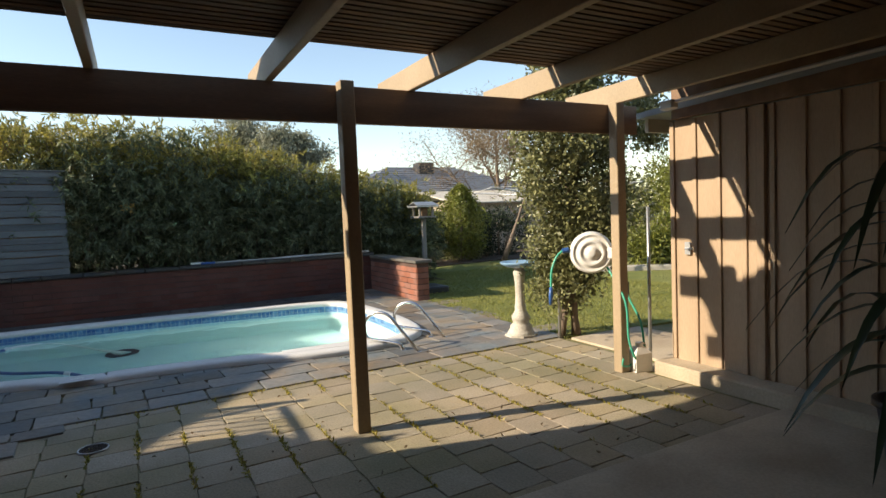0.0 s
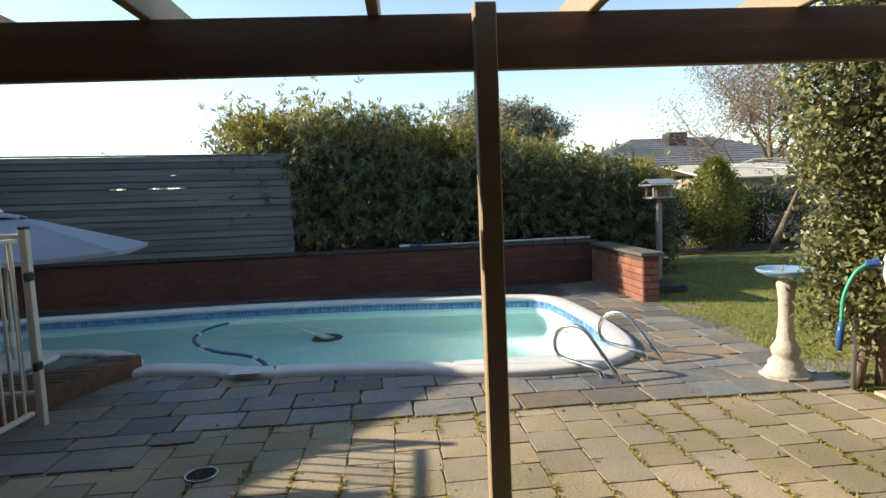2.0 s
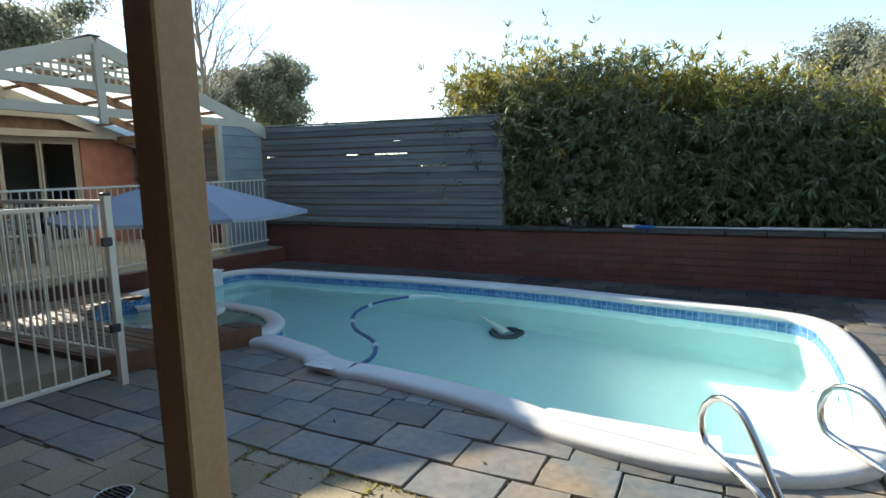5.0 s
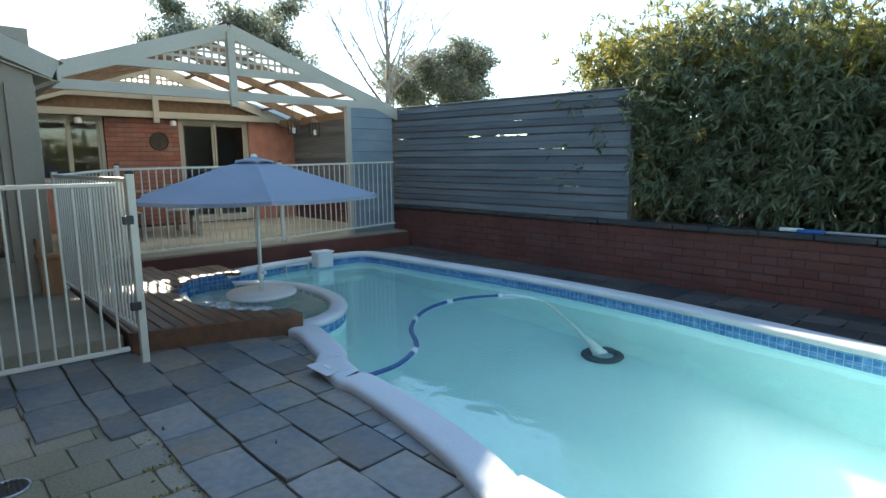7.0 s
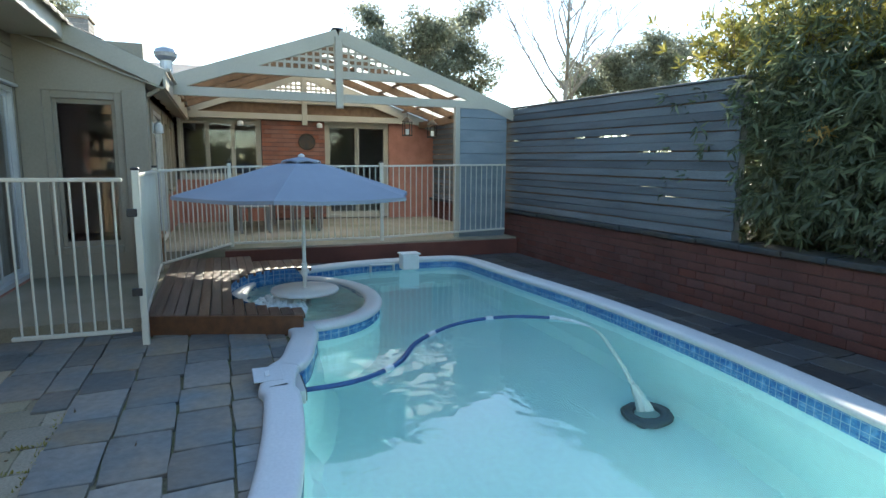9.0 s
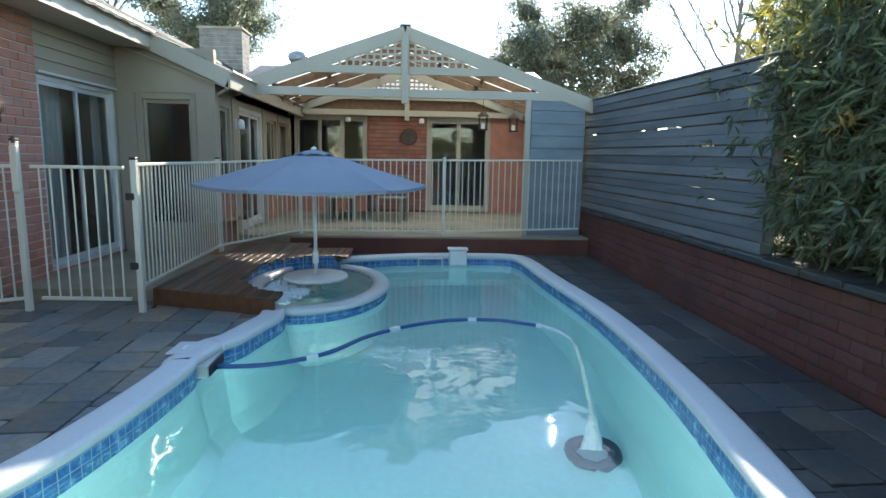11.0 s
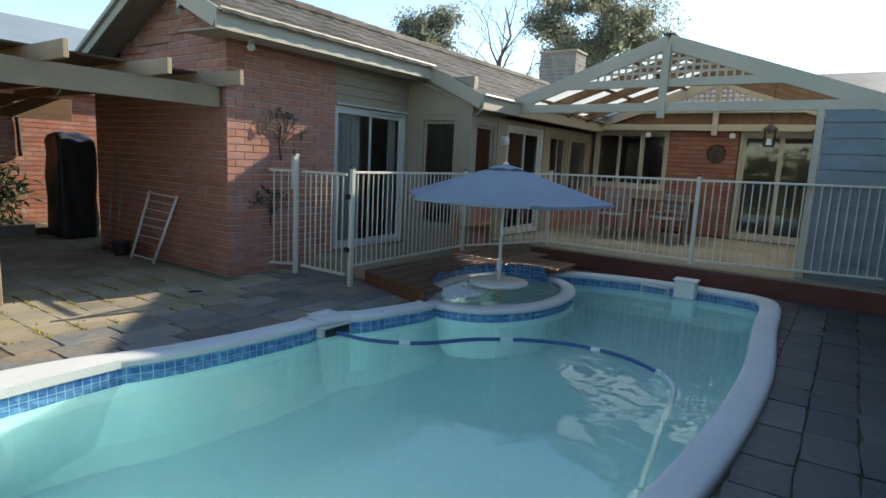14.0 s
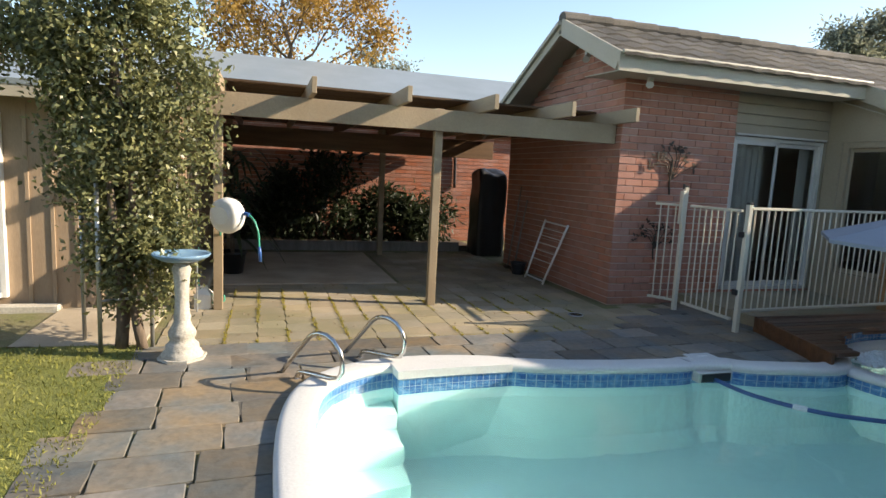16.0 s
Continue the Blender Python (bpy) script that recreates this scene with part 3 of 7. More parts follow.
# ---- lawn ----
structure("lawn", prism([(3.98, 4.66), (9.6, 4.2), (14, 5.5), (14, 10.5), (8.8, 13.1), (6.2, 12.9), (5.3, 10.4), (4.12, 9.6), (4.0, 8.0)], -0.1, 0.012), M_GRASS, "sunlit green lawn with long shadows", "lawn")
rng = np.random.default_rng(3)
gx, gy = rng.uniform(3.96, 8.0, 42000), rng.uniform(4.64, 11.5, 42000)
keep = (gy > 4.66) & ((gx > 4.15) | (gy < 8.05)) & (gy < 9.6 + (gx - 4.1) * 1.1)
gx, gy = gx[keep], gy[keep]
me = leaf_mesh("grass", np.stack([gx, gy, np.full(len(gx), 0.01)], 1), 0.035, 0.007, rng, -1.4)
tagged(mesh_part("grass", me, L_GRASS), "short mown grass blades on the lawn", "grass", "", "stuff")


# ---- house ----
def brick_run(owner, material, origin, along, normal, length, z0, z1, course=0.1, brick=0.245, joint=0.012, proud=0.01, limit=300, name="brick", skip=None, top=None, stuff_mat=None, nearest=None):
    """Courses of bricks on a wall face: single parts up to the limit, the rest joined."""
    o, a, nrm = Vector(origin), Vector(along), Vector(normal)
    spots = []
    row = 0
    z = z0
    while z + course * 0.9 <= z1 + 1e-6:
        s = -brick * 0.5 if row % 2 else 0.0
        while s < length - 0.02:
            p, q = max(s, 0.0), min(s + brick - 0.003, length)
            if q - p > 0.03 and not (skip and skip((p + q) / 2, z)) and not (top and z + course > top((p + q) / 2)):
                spots.append((p, q, z))
            s += brick
        z += course
        row += 1
    if nearest:
        spots.sort(key=nearest)
    meshes = {}
    left = bmesh.new()
    for i, (p, q, z) in enumerate(spots):
        w = round(q - p, 3)
        c = o + a * ((p + q) / 2) + Vector((0, 0, z + course / 2)) + nrm * (((i * 37) % 7) * 0.0005)
        m = Matrix(((*a, 0), (*nrm, 0), (0, 0, 1, 0), (0, 0, 0, 1))).transposed()
        m.translation = c
        if i < limit:
            if w not in meshes:
                meshes[w] = mesh_of(name, box(-w / 2, w / 2, -0.02, proud, -course / 2 + joint / 2, course / 2 - joint / 2, 0.003), material)
            ob = new(name, meshes[w])
            ob.matrix_world = m
            ob.parent = owner
            ob.matrix_parent_inverse = owner.matrix_world.inverted()
        else:
            box(-w / 2, w / 2, -0.02, proud, -course / 2 + joint / 2, course / 2 - joint / 2, 0, left, m)
    if len(left.verts):
        r = part(name + "_rest", left, stuff_mat or material, owner)
        r["kind"] = "stuff"
    else:
        left.free()


HX, HY = -0.96, 3.64
RIDGE_Y, RIDGE_Z, SLOPE = 2.70, 3.54, 0.474
roof_z = lambda y: RIDGE_Z - SLOPE * abs(y - RIDGE_Y)

wall_gable = structure("wall_gable", prism([(HX - 0.2, 0.4), (HX - 0.012, 0.4), (HX - 0.012, HY - 0.012), (HX - 0.2, HY - 0.012)], -0.1, 2.66), M_MORTAR, "red brick end wall of the house under the pergola", "brick wall")
bm = bmesh.new()
tri = [(HX - 0.012, y, z) for y, z in [(0.75, 2.66), (HY - 0.012, 2.66), (HY - 0.012, roof_z(HY) - 0.14), (RIDGE_Y, RIDGE_Z - 0.14), (0.75, roof_z(0.75) - 0.14)]]
f1 = [bm.verts.new(p) for p in tri]
f2 = [bm.verts.new((p[0] - 0.19, p[1], p[2])) for p in tri]
bm.faces.new(f1)
bm.faces.new(f2[::-1])
for i in range(len(tri)):
    j = (i + 1) % len(tri)
    bm.faces.new((f1[i], f2[i], f2[j], f1[j]))
bmesh.ops.recalc_face_normals(bm, faces=bm.faces[:])
wall_peak = structure("wall_gable_peak", bm, M_MORTAR, "brick gable triangle under the house roof", "brick wall")
wall_front = structure("wall_front", box(-2.63, HX - 0.2, HY - 0.2, HY - 0.014, -0.1, 2.74), M_MORTAR, "sunlit red brick front wall of the house", "brick wall")


def house_roof():
    roof = thing("house_roof", "grey-brown tiled gable roof with cream barge boards", "roof", (-4, 2.75, 3.3))
    own = bmesh.new()
    # front slope in tile courses
    course, wide = 0.32, 0.30
    for side, y_end in ((1, None), (-1, None)):
        rows = int((2.75 if side == 1 else 3.1) / course * 1.05)
        for r in range(rows):
            ya = RIDGE_Y + side * r * course * 0.905
            yb = RIDGE_Y + side * (r + 1.06) * course * 0.905
            x_right = -0.56
            if side == 1 and yb > 4.24:
                x_right = -4.17
            if abs(yb - RIDGE_Y) > (2.5 if side == 1 else 2.72):
                break
            nx = int((x_right + 13.0) / wide) if side == 1 else int((x_right + 9) / wide)
            for i in range(nx):
                xa = x_right - i * wide
                pts = []
                for u in np.linspace(0, 1, 5):
                    h = 0.022 * math.sin(u * math.pi) ** 2
                    pts.append((xa - u * wide, h))
                za, zb = roof_z(ya) + 0.0, roof_z(yb) + 0.022
                top = [own.verts.new((px, ya, za + h)) for px, h in pts]
                bot = [own.verts.new((px, yb, zb + h)) for px, h in pts]
                low = [own.verts.new((px, yb, zb + h - 0.03)) for px, h in pts]
                for k in range(4):
                    own.faces.new((top[k], top[k + 1], bot[k + 1], bot[k]))
                    own.faces.new((bot[k], bot[k + 1], low[k + 1], low[k]))
    tiles = part("roof_tiles", own, M_ROOF, roof)
    tiles["kind"] = "stuff"
    own = bmesh.new()
    x = -0.56
    while x > -13:
        tube([(x, RIDGE_Y, RIDGE_Z + 0.0), (x - 0.36, RIDGE_Y, RIDGE_Z + 0.012)], 0.10, 10, own)
        x -= 0.35
    part("ridge_caps", own, M_ROOF, roof)
    # boards under the tiles
    own = bmesh.new()
    slab_between([(-0.6, RIDGE_Y, RIDGE_Z - 0.03), (-13, RIDGE_Y, RIDGE_Z - 0.03), (-13, 4.05, roof_z(4.05) - 0.03), (-0.6, 4.05, roof_z(4.05) - 0.03)], 0.05, own)
    slab_between([(-4.17, 4.05, roof_z(4.05) - 0.03), (-13, 4.05, roof_z(4.05) - 0.03), (-13, 5.02, roof_z(5.02) - 0.03), (-4.17, 5.02, roof_z(5.02) - 0.03)], 0.05, own)
    slab_between([(-0.5, RIDGE_Y, RIDGE_Z - 0.03), (-13, RIDGE_Y, RIDGE_Z - 0.03), (-13, 0.1, roof_z(0.1) - 0.03), (-0.5, 0.1, roof_z(0.1) - 0.03)], 0.05, own)
    part("roof_lining", own, M_CREAM, roof)
    # barges and fascias
    e1, e2 = 4.07, 5.03
    part("barge_board", bar((-0.56, RIDGE_Y, RIDGE_Z - 0.09), (-0.56, e1, roof_z(e1) - 0.09), 0.035, 0.20, 0.004), M_CREAM, roof)
    part("barge_board", bar((-0.56, RIDGE_Y, RIDGE_Z - 0.09), (-0.56, 0.1, roof_z(0.1) - 0.09), 0.035, 0.20, 0.004), M_CREAM, roof)
    part("barge_board", bar((-4.17, e1 - 0.05, roof_z(e1) - 0.09), (-4.17, e2, roof_z(e2) - 0.09), 0.035, 0.20, 0.004), M_CREAM, roof)
    part("fascia", box(-4.19, -0.54, e1, e1 + 0.03, roof_z(e1) - 0.20, roof_z(e1) + 0.01, 0.004), M_CREAM, roof)
    part("fascia", box(-13, -4.15, e2, e2 + 0.03, roof_z(e2) - 0.20, roof_z(e2) + 0.01, 0.004), M_CREAM, roof)
    part("soffit", slab_between([(-0.58, HY - 0.3, 2.74), (-4.17, HY - 0.3, 2.74), (-4.17, e1, 2.71), (-0.58, e1, 2.71)], 0.012), M_CREAM, roof)
    part("soffit", slab_between([(-4.17, HY - 0.02, 2.76), (-13, HY - 0.02, 2.76), (-13, e2, 2.24), (-4.17, e2, 2.24)], 0.012), M_CREAM, roof)
    part("gutter", tube([(-4.2, e1 + 0.06, roof_z(e1) + 0.0), (-0.56, e1 + 0.06, roof_z(e1) + 0.0)], 0.022, 8), M_CREAM, roof)
    part("gutter", tube([(-13, e2 + 0.06, roof_z(e2) + 0.0), (-4.13, e2 + 0.06, roof_z(e2) + 0.0)], 0.022, 8), M_CREAM, roof)
    return roof


house_roof()


def framed_opening(name, x0, x1, y, z0, z1, axis="x", panes=2, mat_f=None, glass=True, label="aluminium framed sliding window", frame_w=0.05, deep=0.08):
    """A glazed unit in a wall that runs along x (at y) or along y (at x = y)."""
    mf = mat_f or M_ALU
    if axis == "x":
        root = thing(name, label, "window", ((x0 + x1) / 2, y, z0), "", "structure")
        bx = lambda a, b, c, d, zz0, zz1, bv=0.003: box(a, b, y + c, y + d, zz0, zz1, bv)
    else:
        root = thing(name, label, "window", (y, (x0 + x1) / 2, z0), "", "structure")
        bx = lambda a, b, c, d, zz0, zz1, bv=0.003: box(y + c, y + d, a, b, zz0, zz1, bv)
    f = frame_w
    part("jamb", bx(x0, x0 + f, -deep / 2, deep / 2, z0, z1), mf, root)
    part("jamb", bx(x1 - f, x1, -deep / 2, deep / 2, z0, z1), mf, root)
    part("head", bx(x0 + f, x1 - f, -deep / 2, deep / 2, z1 - f, z1), mf, root)
    part("sill", bx(x0 + f, x1 - f, -deep / 2, deep / 2 + 0.02, z0, z0 + f), mf, root)
    w = (x1 - x0 - 2 * f) / panes
    for i in range(panes):
        a, b = x0 + f + i * w, x0 + f + (i + 1) * w
        off = 0.018 if i % 2 else -0.018
        sash = part("sash", merge(merge(merge(bx(a, a + 0.04, off - 0.014, off + 0.014, z0 + f, z1 - f), bx(b - 0.04, b, off - 0.014, off + 0.014, z0 + f, z1 - f)),
                          bx(a + 0.04, b - 0.04, off - 0.013, off + 0.013, z1 - f - 0.05, z1 - f)), bx(a + 0.04, b - 0.04, off - 0.013, off + 0.013, z0 + f, z0 + f + 0.06)), mf, root)
        if glass:
            g = part("pane", bx(a + 0.035, b - 0.035, off - 0.003, off + 0.003, z0 + f + 0.05, z1 - f - 0.045, 0), M_GLASS, sash)
            g.visible_shadow = False
    return root


# front wall with the sliding door
structure("wall_siding", box(-4.30, -2.635, 3.48, 3.60, 2.19, 2.73), M_TANWALL, "cream weatherboards above the sliding door", "wall")
for i in range(4):
    structure("weatherboard", bar((-4.27, 3.608, 2.255 + i * 0.13), (-2.64, 3.608, 2.255 + i * 0.13), 0.018, 0.125, 0.003, None, (0, -0.12, 1)), M_TANWALL, "cream weatherboard above the sliding door", "cladding")
structure("door_hood", box(-4.16, -2.64, 3.60, 3.66, 2.175, 2.20, 0.004), M_ALU, "pale metal head flashing over the sliding door", "flashing")
structure("wall_below_door", box(-4.30, -2.635, 3.48, 3.61, -0.1, 0.16), M_BRICK_I, "brick sill below the sliding door", "wall")
framed_opening("sliding_door_1", -4.18, -2.64, 3.56, 0.16, 2.17, "x", 2, M_ALU, True, "aluminium sliding glass door of the house")
structure("wall_corner", box(-4.30, -4.185, 3.48, 3.61, 0.1, 2.19), M_TANWALL, "cream corner board beside the sliding door", "wall")
# bay that comes forward
structure("bay_wall_top", box(-4.32, -4.22, 3.615, 4.84, 2.17, 2.72), M_TANWALL, "cream cladding over the bay window", "wall")
structure("bay_wall_base", box(-4.32, -4.22, 3.615, 4.84, 0.1, 0.38), M_TANWALL, "cream panel under the bay window", "wall")
structure("bay_post", box(-4.36, -4.19, 4.60, 4.845, 0.1, 2.2, 0.004), M_TANWALL, "cream corner post of the bay", "post")
structure("bay_jamb", box(-4.33, -4.21, 3.616, 3.84, 0.38, 2.17, 0.003), M_TANWALL, "cream board beside the bay window", "jamb")
framed_opening("window_1", 3.84, 4.60, -4.27, 0.38, 2.17, "y", 1, M_TANWALL, True, "cream timber framed bay window", 0.08)
part("bracket", bar((-4.30, 4.85, 2.16), (-4.22, 5.00, 2.235), 0.04, 0.04, 0.003), M_TANWALL, bpy.data.objects["bay_post"], "cream timber bracket under the eave")
SIDE_Y = 4.74
for i, (a, b, nm) in enumerate(((-5.05, -4.38, "window_2"), (-6.72, -5.36, "sliding_door_2"), (-7.85, -6.96, "window_3"), (-8.95, -7.95, "window_4"))):
    framed_opening(nm, a, b, SIDE_Y, 0.28 if i == 1 else 0.9, 2.12, "x", 2 if i in (1, 2) else 1, M_TANWALL if i != 1 else M_ALU, True, "dark glazed opening in the shaded side wall", 0.07)
    if i != 1:
        structure("wall_under_window", box(a, b, SIDE_Y - 0.08, SIDE_Y + 0.04, 0.1, 0.9), M_BRICK_I, "shaded brick below the window", "wall")
for xx, ww in ((-5.355, 0.30), (-6.955, 0.23), (-7.945, 0.09), (-9.05, 0.095)):
    structure("window_post", box(xx, xx + ww, SIDE_Y - 0.1, SIDE_Y + 0.06, 0.1, 2.2), M_TANWALL, "cream post between the windows", "post")
sl = thing("wall_lantern", "small white wall light between the windows", "wall light", (-5.2, SIDE_Y + 0.06, 1.8))
part("back_plate", box(-5.24, -5.16, SIDE_Y + 0.06, SIDE_Y + 0.075, 1.78, 1.92, 0.004), M_WHITE, sl)
part("shade", lathe([(0.03, 0.0), (0.055, 0.01), (0.05, 0.11), (0.02, 0.14)], (-5.2, SIDE_Y + 0.13, 1.78), 12), M_WHITE, sl, "", True)
structure("wall_side_head", box(-9.05, -4.37, SIDE_Y - 0.09, SIDE_Y + 0.04, 2.12, 2.5), M_TANWALL, "cream beam over the side windows", "wall")
# end wall of the patio
EX = -9.05
wall_end = structure("wall_end", box(EX - 0.2, EX - 0.012, 6.40, 7.66, 0.1, 2.3), M_MORTAR_D, "red brick wall at the back of the patio", "brick wall")
structure("wall_end_head", box(EX - 0.2, EX, 4.5, WY + 0.1, 2.3, 2.62), M_BEAM, "brown timber beam over the patio doors", "wall")
structure("wall_end_low", box(EX - 0.2, EX, 4.5, 6.39, 0.1, 1.1), M_BRICK_I, "brick under the patio window", "wall")
structure("wall_end_right", box(EX - 0.2, EX, 9.05, WY + 0.1, 0.1, 2.3), M_BRICK_I, "brick wall beside the patio doors", "wall")
framed_opening("window_5", 4.85, 6.39, EX - 0.1, 1.1, 2.3, "y", 3, M_CREAM, True, "cream framed window at the back of the patio", 0.06)
framed_opening("sliding_door_3", 7.67, 9.05, EX - 0.1, 0.28, 2.3, "y", 2, M_CREAM, True, "glass sliding door at the back of the patio", 0.07)
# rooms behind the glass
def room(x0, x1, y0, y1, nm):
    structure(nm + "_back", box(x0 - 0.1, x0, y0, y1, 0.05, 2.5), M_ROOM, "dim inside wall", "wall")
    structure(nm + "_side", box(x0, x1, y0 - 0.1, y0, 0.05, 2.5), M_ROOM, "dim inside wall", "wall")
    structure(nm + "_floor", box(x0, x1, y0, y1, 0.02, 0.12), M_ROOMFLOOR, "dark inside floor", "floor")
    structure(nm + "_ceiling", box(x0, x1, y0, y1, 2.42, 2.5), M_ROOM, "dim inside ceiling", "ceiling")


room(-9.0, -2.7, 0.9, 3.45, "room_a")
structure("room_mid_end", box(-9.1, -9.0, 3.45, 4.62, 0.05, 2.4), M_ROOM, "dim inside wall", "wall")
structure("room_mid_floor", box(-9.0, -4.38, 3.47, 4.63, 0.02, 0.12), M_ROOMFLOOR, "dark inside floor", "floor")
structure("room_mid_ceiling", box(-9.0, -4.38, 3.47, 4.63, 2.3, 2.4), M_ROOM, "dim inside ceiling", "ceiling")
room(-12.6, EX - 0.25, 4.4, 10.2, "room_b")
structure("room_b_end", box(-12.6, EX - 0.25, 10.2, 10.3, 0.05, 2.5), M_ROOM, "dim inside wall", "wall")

# dark roof of the wing behind the patio
bm = bmesh.new()
slab_between([(-9.0, 3.4, 2.75), (-9.0, 10.6, 2.75), (-12.2, 10.6, 3.75), (-12.2, 3.4, 3.75)], 0.06, bm)
slab_between([(-12.2, 3.4, 3.75), (-12.2, 10.6, 3.75), (-15.5, 10.6, 2.6), (-15.5, 3.4, 2.6)], 0.06, bm)
structure("back_wing_roof", bm, M_ROOFD, "dark tiled roof of the back wing", "roof")


# ---- gabled patio roof ----
GX, GY0, GA, GS = -5.28, 7.24, 3.30, 0.347
patio = thing("patio_roof", "cream gabled patio roof with lattice and opal sheets", "patio roof", (-7.2, 7.2, 2.3))
g_z = lambda y: GA - GS * abs(y - GY0)
for xx in (GX, -8.95):
    for s in (-1, 1):
        part("end_rafter", bar((xx, GY0, GA - 0.09), (xx, GY0 + s * 2.86, g_z(GY0 + s * 2.86) - 0.09), 0.045, 0.19, 0.004), M_CREAM, patio)
    part("tie_beam", box(xx - 0.022, xx + 0.022, GY0 - 2.45, GY0 + 2.45, 2.29, 2.41, 0.004), M_CREAM, patio)
    part("collar_beam", box(xx - 0.024, xx + 0.024, GY0 - 1.5, GY0 + 1.5, 2.62, 2.73, 0.004), M_CREAM, patio)
    part("king_post", box(xx + 0.02, xx + 0.07, GY0 - 0.05, GY0 + 0.05, 2.20, 3.2, 0.004), M_CREAM, patio)
for s in (-1, 1):
    for xx in (-6.2, -7.1, -8.0):
        part("rafter", bar((xx, GY0, GA - 0.10), (xx, GY0 + s * 2.7, g_z(GY0 + s * 2.7) - 0.10), 0.045, 0.13, 0.003), M_BEAM, patio)
    for dy in (0.6, 1.35, 2.1):
        part("purlin", bar((GX - 0.03, GY0 + s * dy, g_z(GY0 + dy) - 0.028), (-8.93, GY0 + s * dy, g_z(GY0 + dy) - 0.028), 0.07, 0.04, 0.003), M_BEAM, patio)
    for i, (xa, xb) in enumerate(((-5.30, -6.199), (-6.201, -7.099), (-7.101, -7.999), (-8.001, -9.02))):
        sh = part("roof_sheet", slab_between([(xa, GY0 + s * 0.02, GA + 0.0), (xb, GY0 + s * 0.02, GA + 0.0), (xb, GY0 + s * 2.85, g_z(GY0 + 2.85)), (xa, GY0 + s * 2.85, g_z(GY0 + 2.85))], 0.006), M_POLY, patio)
    part("wall_plate", box(-8.95, GX, GY0 + s * 2.5 - 0.04, GY0 + s * 2.5 + 0.04, 2.20, 2.34, 0.003), M_BEAM, patio)
part("ridge_cap", bar((GX + 0.03, GY0, GA + 0.012), (-8.97, GY0, GA + 0.012), 0.16, 0.02, 0.004), M_ROOFD, patio)


def lattice(xx):
    grid = thing("lattice_panel", "cream square lattice filling the patio gable", "lattice", (xx, GY0, 2.73))
    zz = 2.73
    for k in range(-13, 14):
        yy = GY0 + k * 0.1 + 0.05
        top = g_z(yy) - 0.16
        if top > zz + 0.05:
            part("lattice_strip", box(xx - 0.012, xx - 0.004, yy - 0.016, yy + 0.016, zz, top), M_CREAM, grid)
    for k in range(1, 6):
        z = zz + k * 0.085
        half = (GA - 0.17 - z) / GS
        if half > 0.1:
            part("lattice_strip", box(xx - 0.004, xx + 0.004, GY0 - half, GY0 + half, z - 0.016, z + 0.016), M_CREAM, grid)


lattice(GX)
lattice(-8.95)
structure("patio_post", box(GX - 0.05, GX + 0.04, 9.05, 9.13, 0.26, 2.32, 0.006), M_CREAM, "slim cream steel patio post", "post")
structure("patio_side_screen", box(GX - 0.03, GX - 0.005, 9.14, 9.96, 0.26, 2.36), M_SCREENP, "blue-grey boarded screen beside the patio", "screen")
for i in range(11):
    structure("patio_screen_board", box(GX - 0.004, GX + 0.012, 9.14, 9.96, 0.30 + i * 0.185, 0.30 + i * 0.185 + 0.175, 0.003), M_SCREENP, "blue-grey screen board beside the patio", "board")

# ---- slatted fence screen on the wall ----
screen = thing("slat_screen", "tall weathered grey horizontal slat screen above the wall", "fence", (-3.5, WY + 0.08, 0.7))
rows = 16
SLITS = {11: ((-2.4, -3.0), (-3.3, -3.55), (-5.0, -5.3)), 9: ((-1.72, -1.98), (-2.05, -2.25)), 5: ((-1.9, -2.2),), 4: ((-1.55, -1.8),), 13: ((-2.5, -2.65),)}
for i in range(rows):
    z = 0.70 + i * 0.0945
    lift = 0.20 * i / rows
    xa, xb = -0.84 + ((i * 13) % 5) * 0.004, -9.1
    dz = 0.004 * math.sin(i * 2.3)
    off = 0.056 + 0.002 * ((i * 5) % 3)
    part("slat", bar((xa, WY + off, z + 0.044 + dz), (xb, WY + off, z + 0.044 + lift + dz), 0.02, 0.086, 0.002), M_SCREEN, screen)
    # added dark strip blocks daylight at each joint, open at a few short slits
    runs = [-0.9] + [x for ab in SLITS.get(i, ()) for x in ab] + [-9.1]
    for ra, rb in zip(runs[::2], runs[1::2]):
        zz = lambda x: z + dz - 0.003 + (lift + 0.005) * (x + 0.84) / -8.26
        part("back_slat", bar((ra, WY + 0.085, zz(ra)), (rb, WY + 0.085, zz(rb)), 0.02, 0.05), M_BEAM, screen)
for xx in (-0.9, -2.3, -3.7, -5.1, -6.5, -7.9, -9.0):
    part("post", box(xx - 0.045, xx + 0.045, WY + 0.075, WY + 0.165, 0.6, 2.18 + 0.02 * abs(xx), 0.004), M_POLE, screen)
part("capping", bar((-0.80, WY + 0.07, 2.215), (-9.1, WY + 0.07, 2.425), 0.10, 0.02, 0.003), M_SCREEN, screen)


# ---- pergola ----
pergola = thing("pergola", "tan timber pergola with a battened roof", "pergola", (1.4, 1.5, 0))
for xx, yy in ((1.25, 3.44), (3.52, 3.44), (1.1, -0.42), (3.62, -0.42)):
    part("post", box(xx - 0.045, xx + 0.045, yy - 0.045, yy + 0.045, 0.0, 2.2, 0.005), M_TAN, pergola)
# Outer face gets a lighter tan board than the brown inside of the beam.
part("beam_face", box(-0.945, 3.80, 3.535, 3.541, 1.957, 2.183), M_TAN, pergola, "tan outer face of the beam")
part("front_beam", box(-0.945, 3.80, 3.487, 3.535, 1.955, 2.185, 0.004), M_BEAM, pergola)
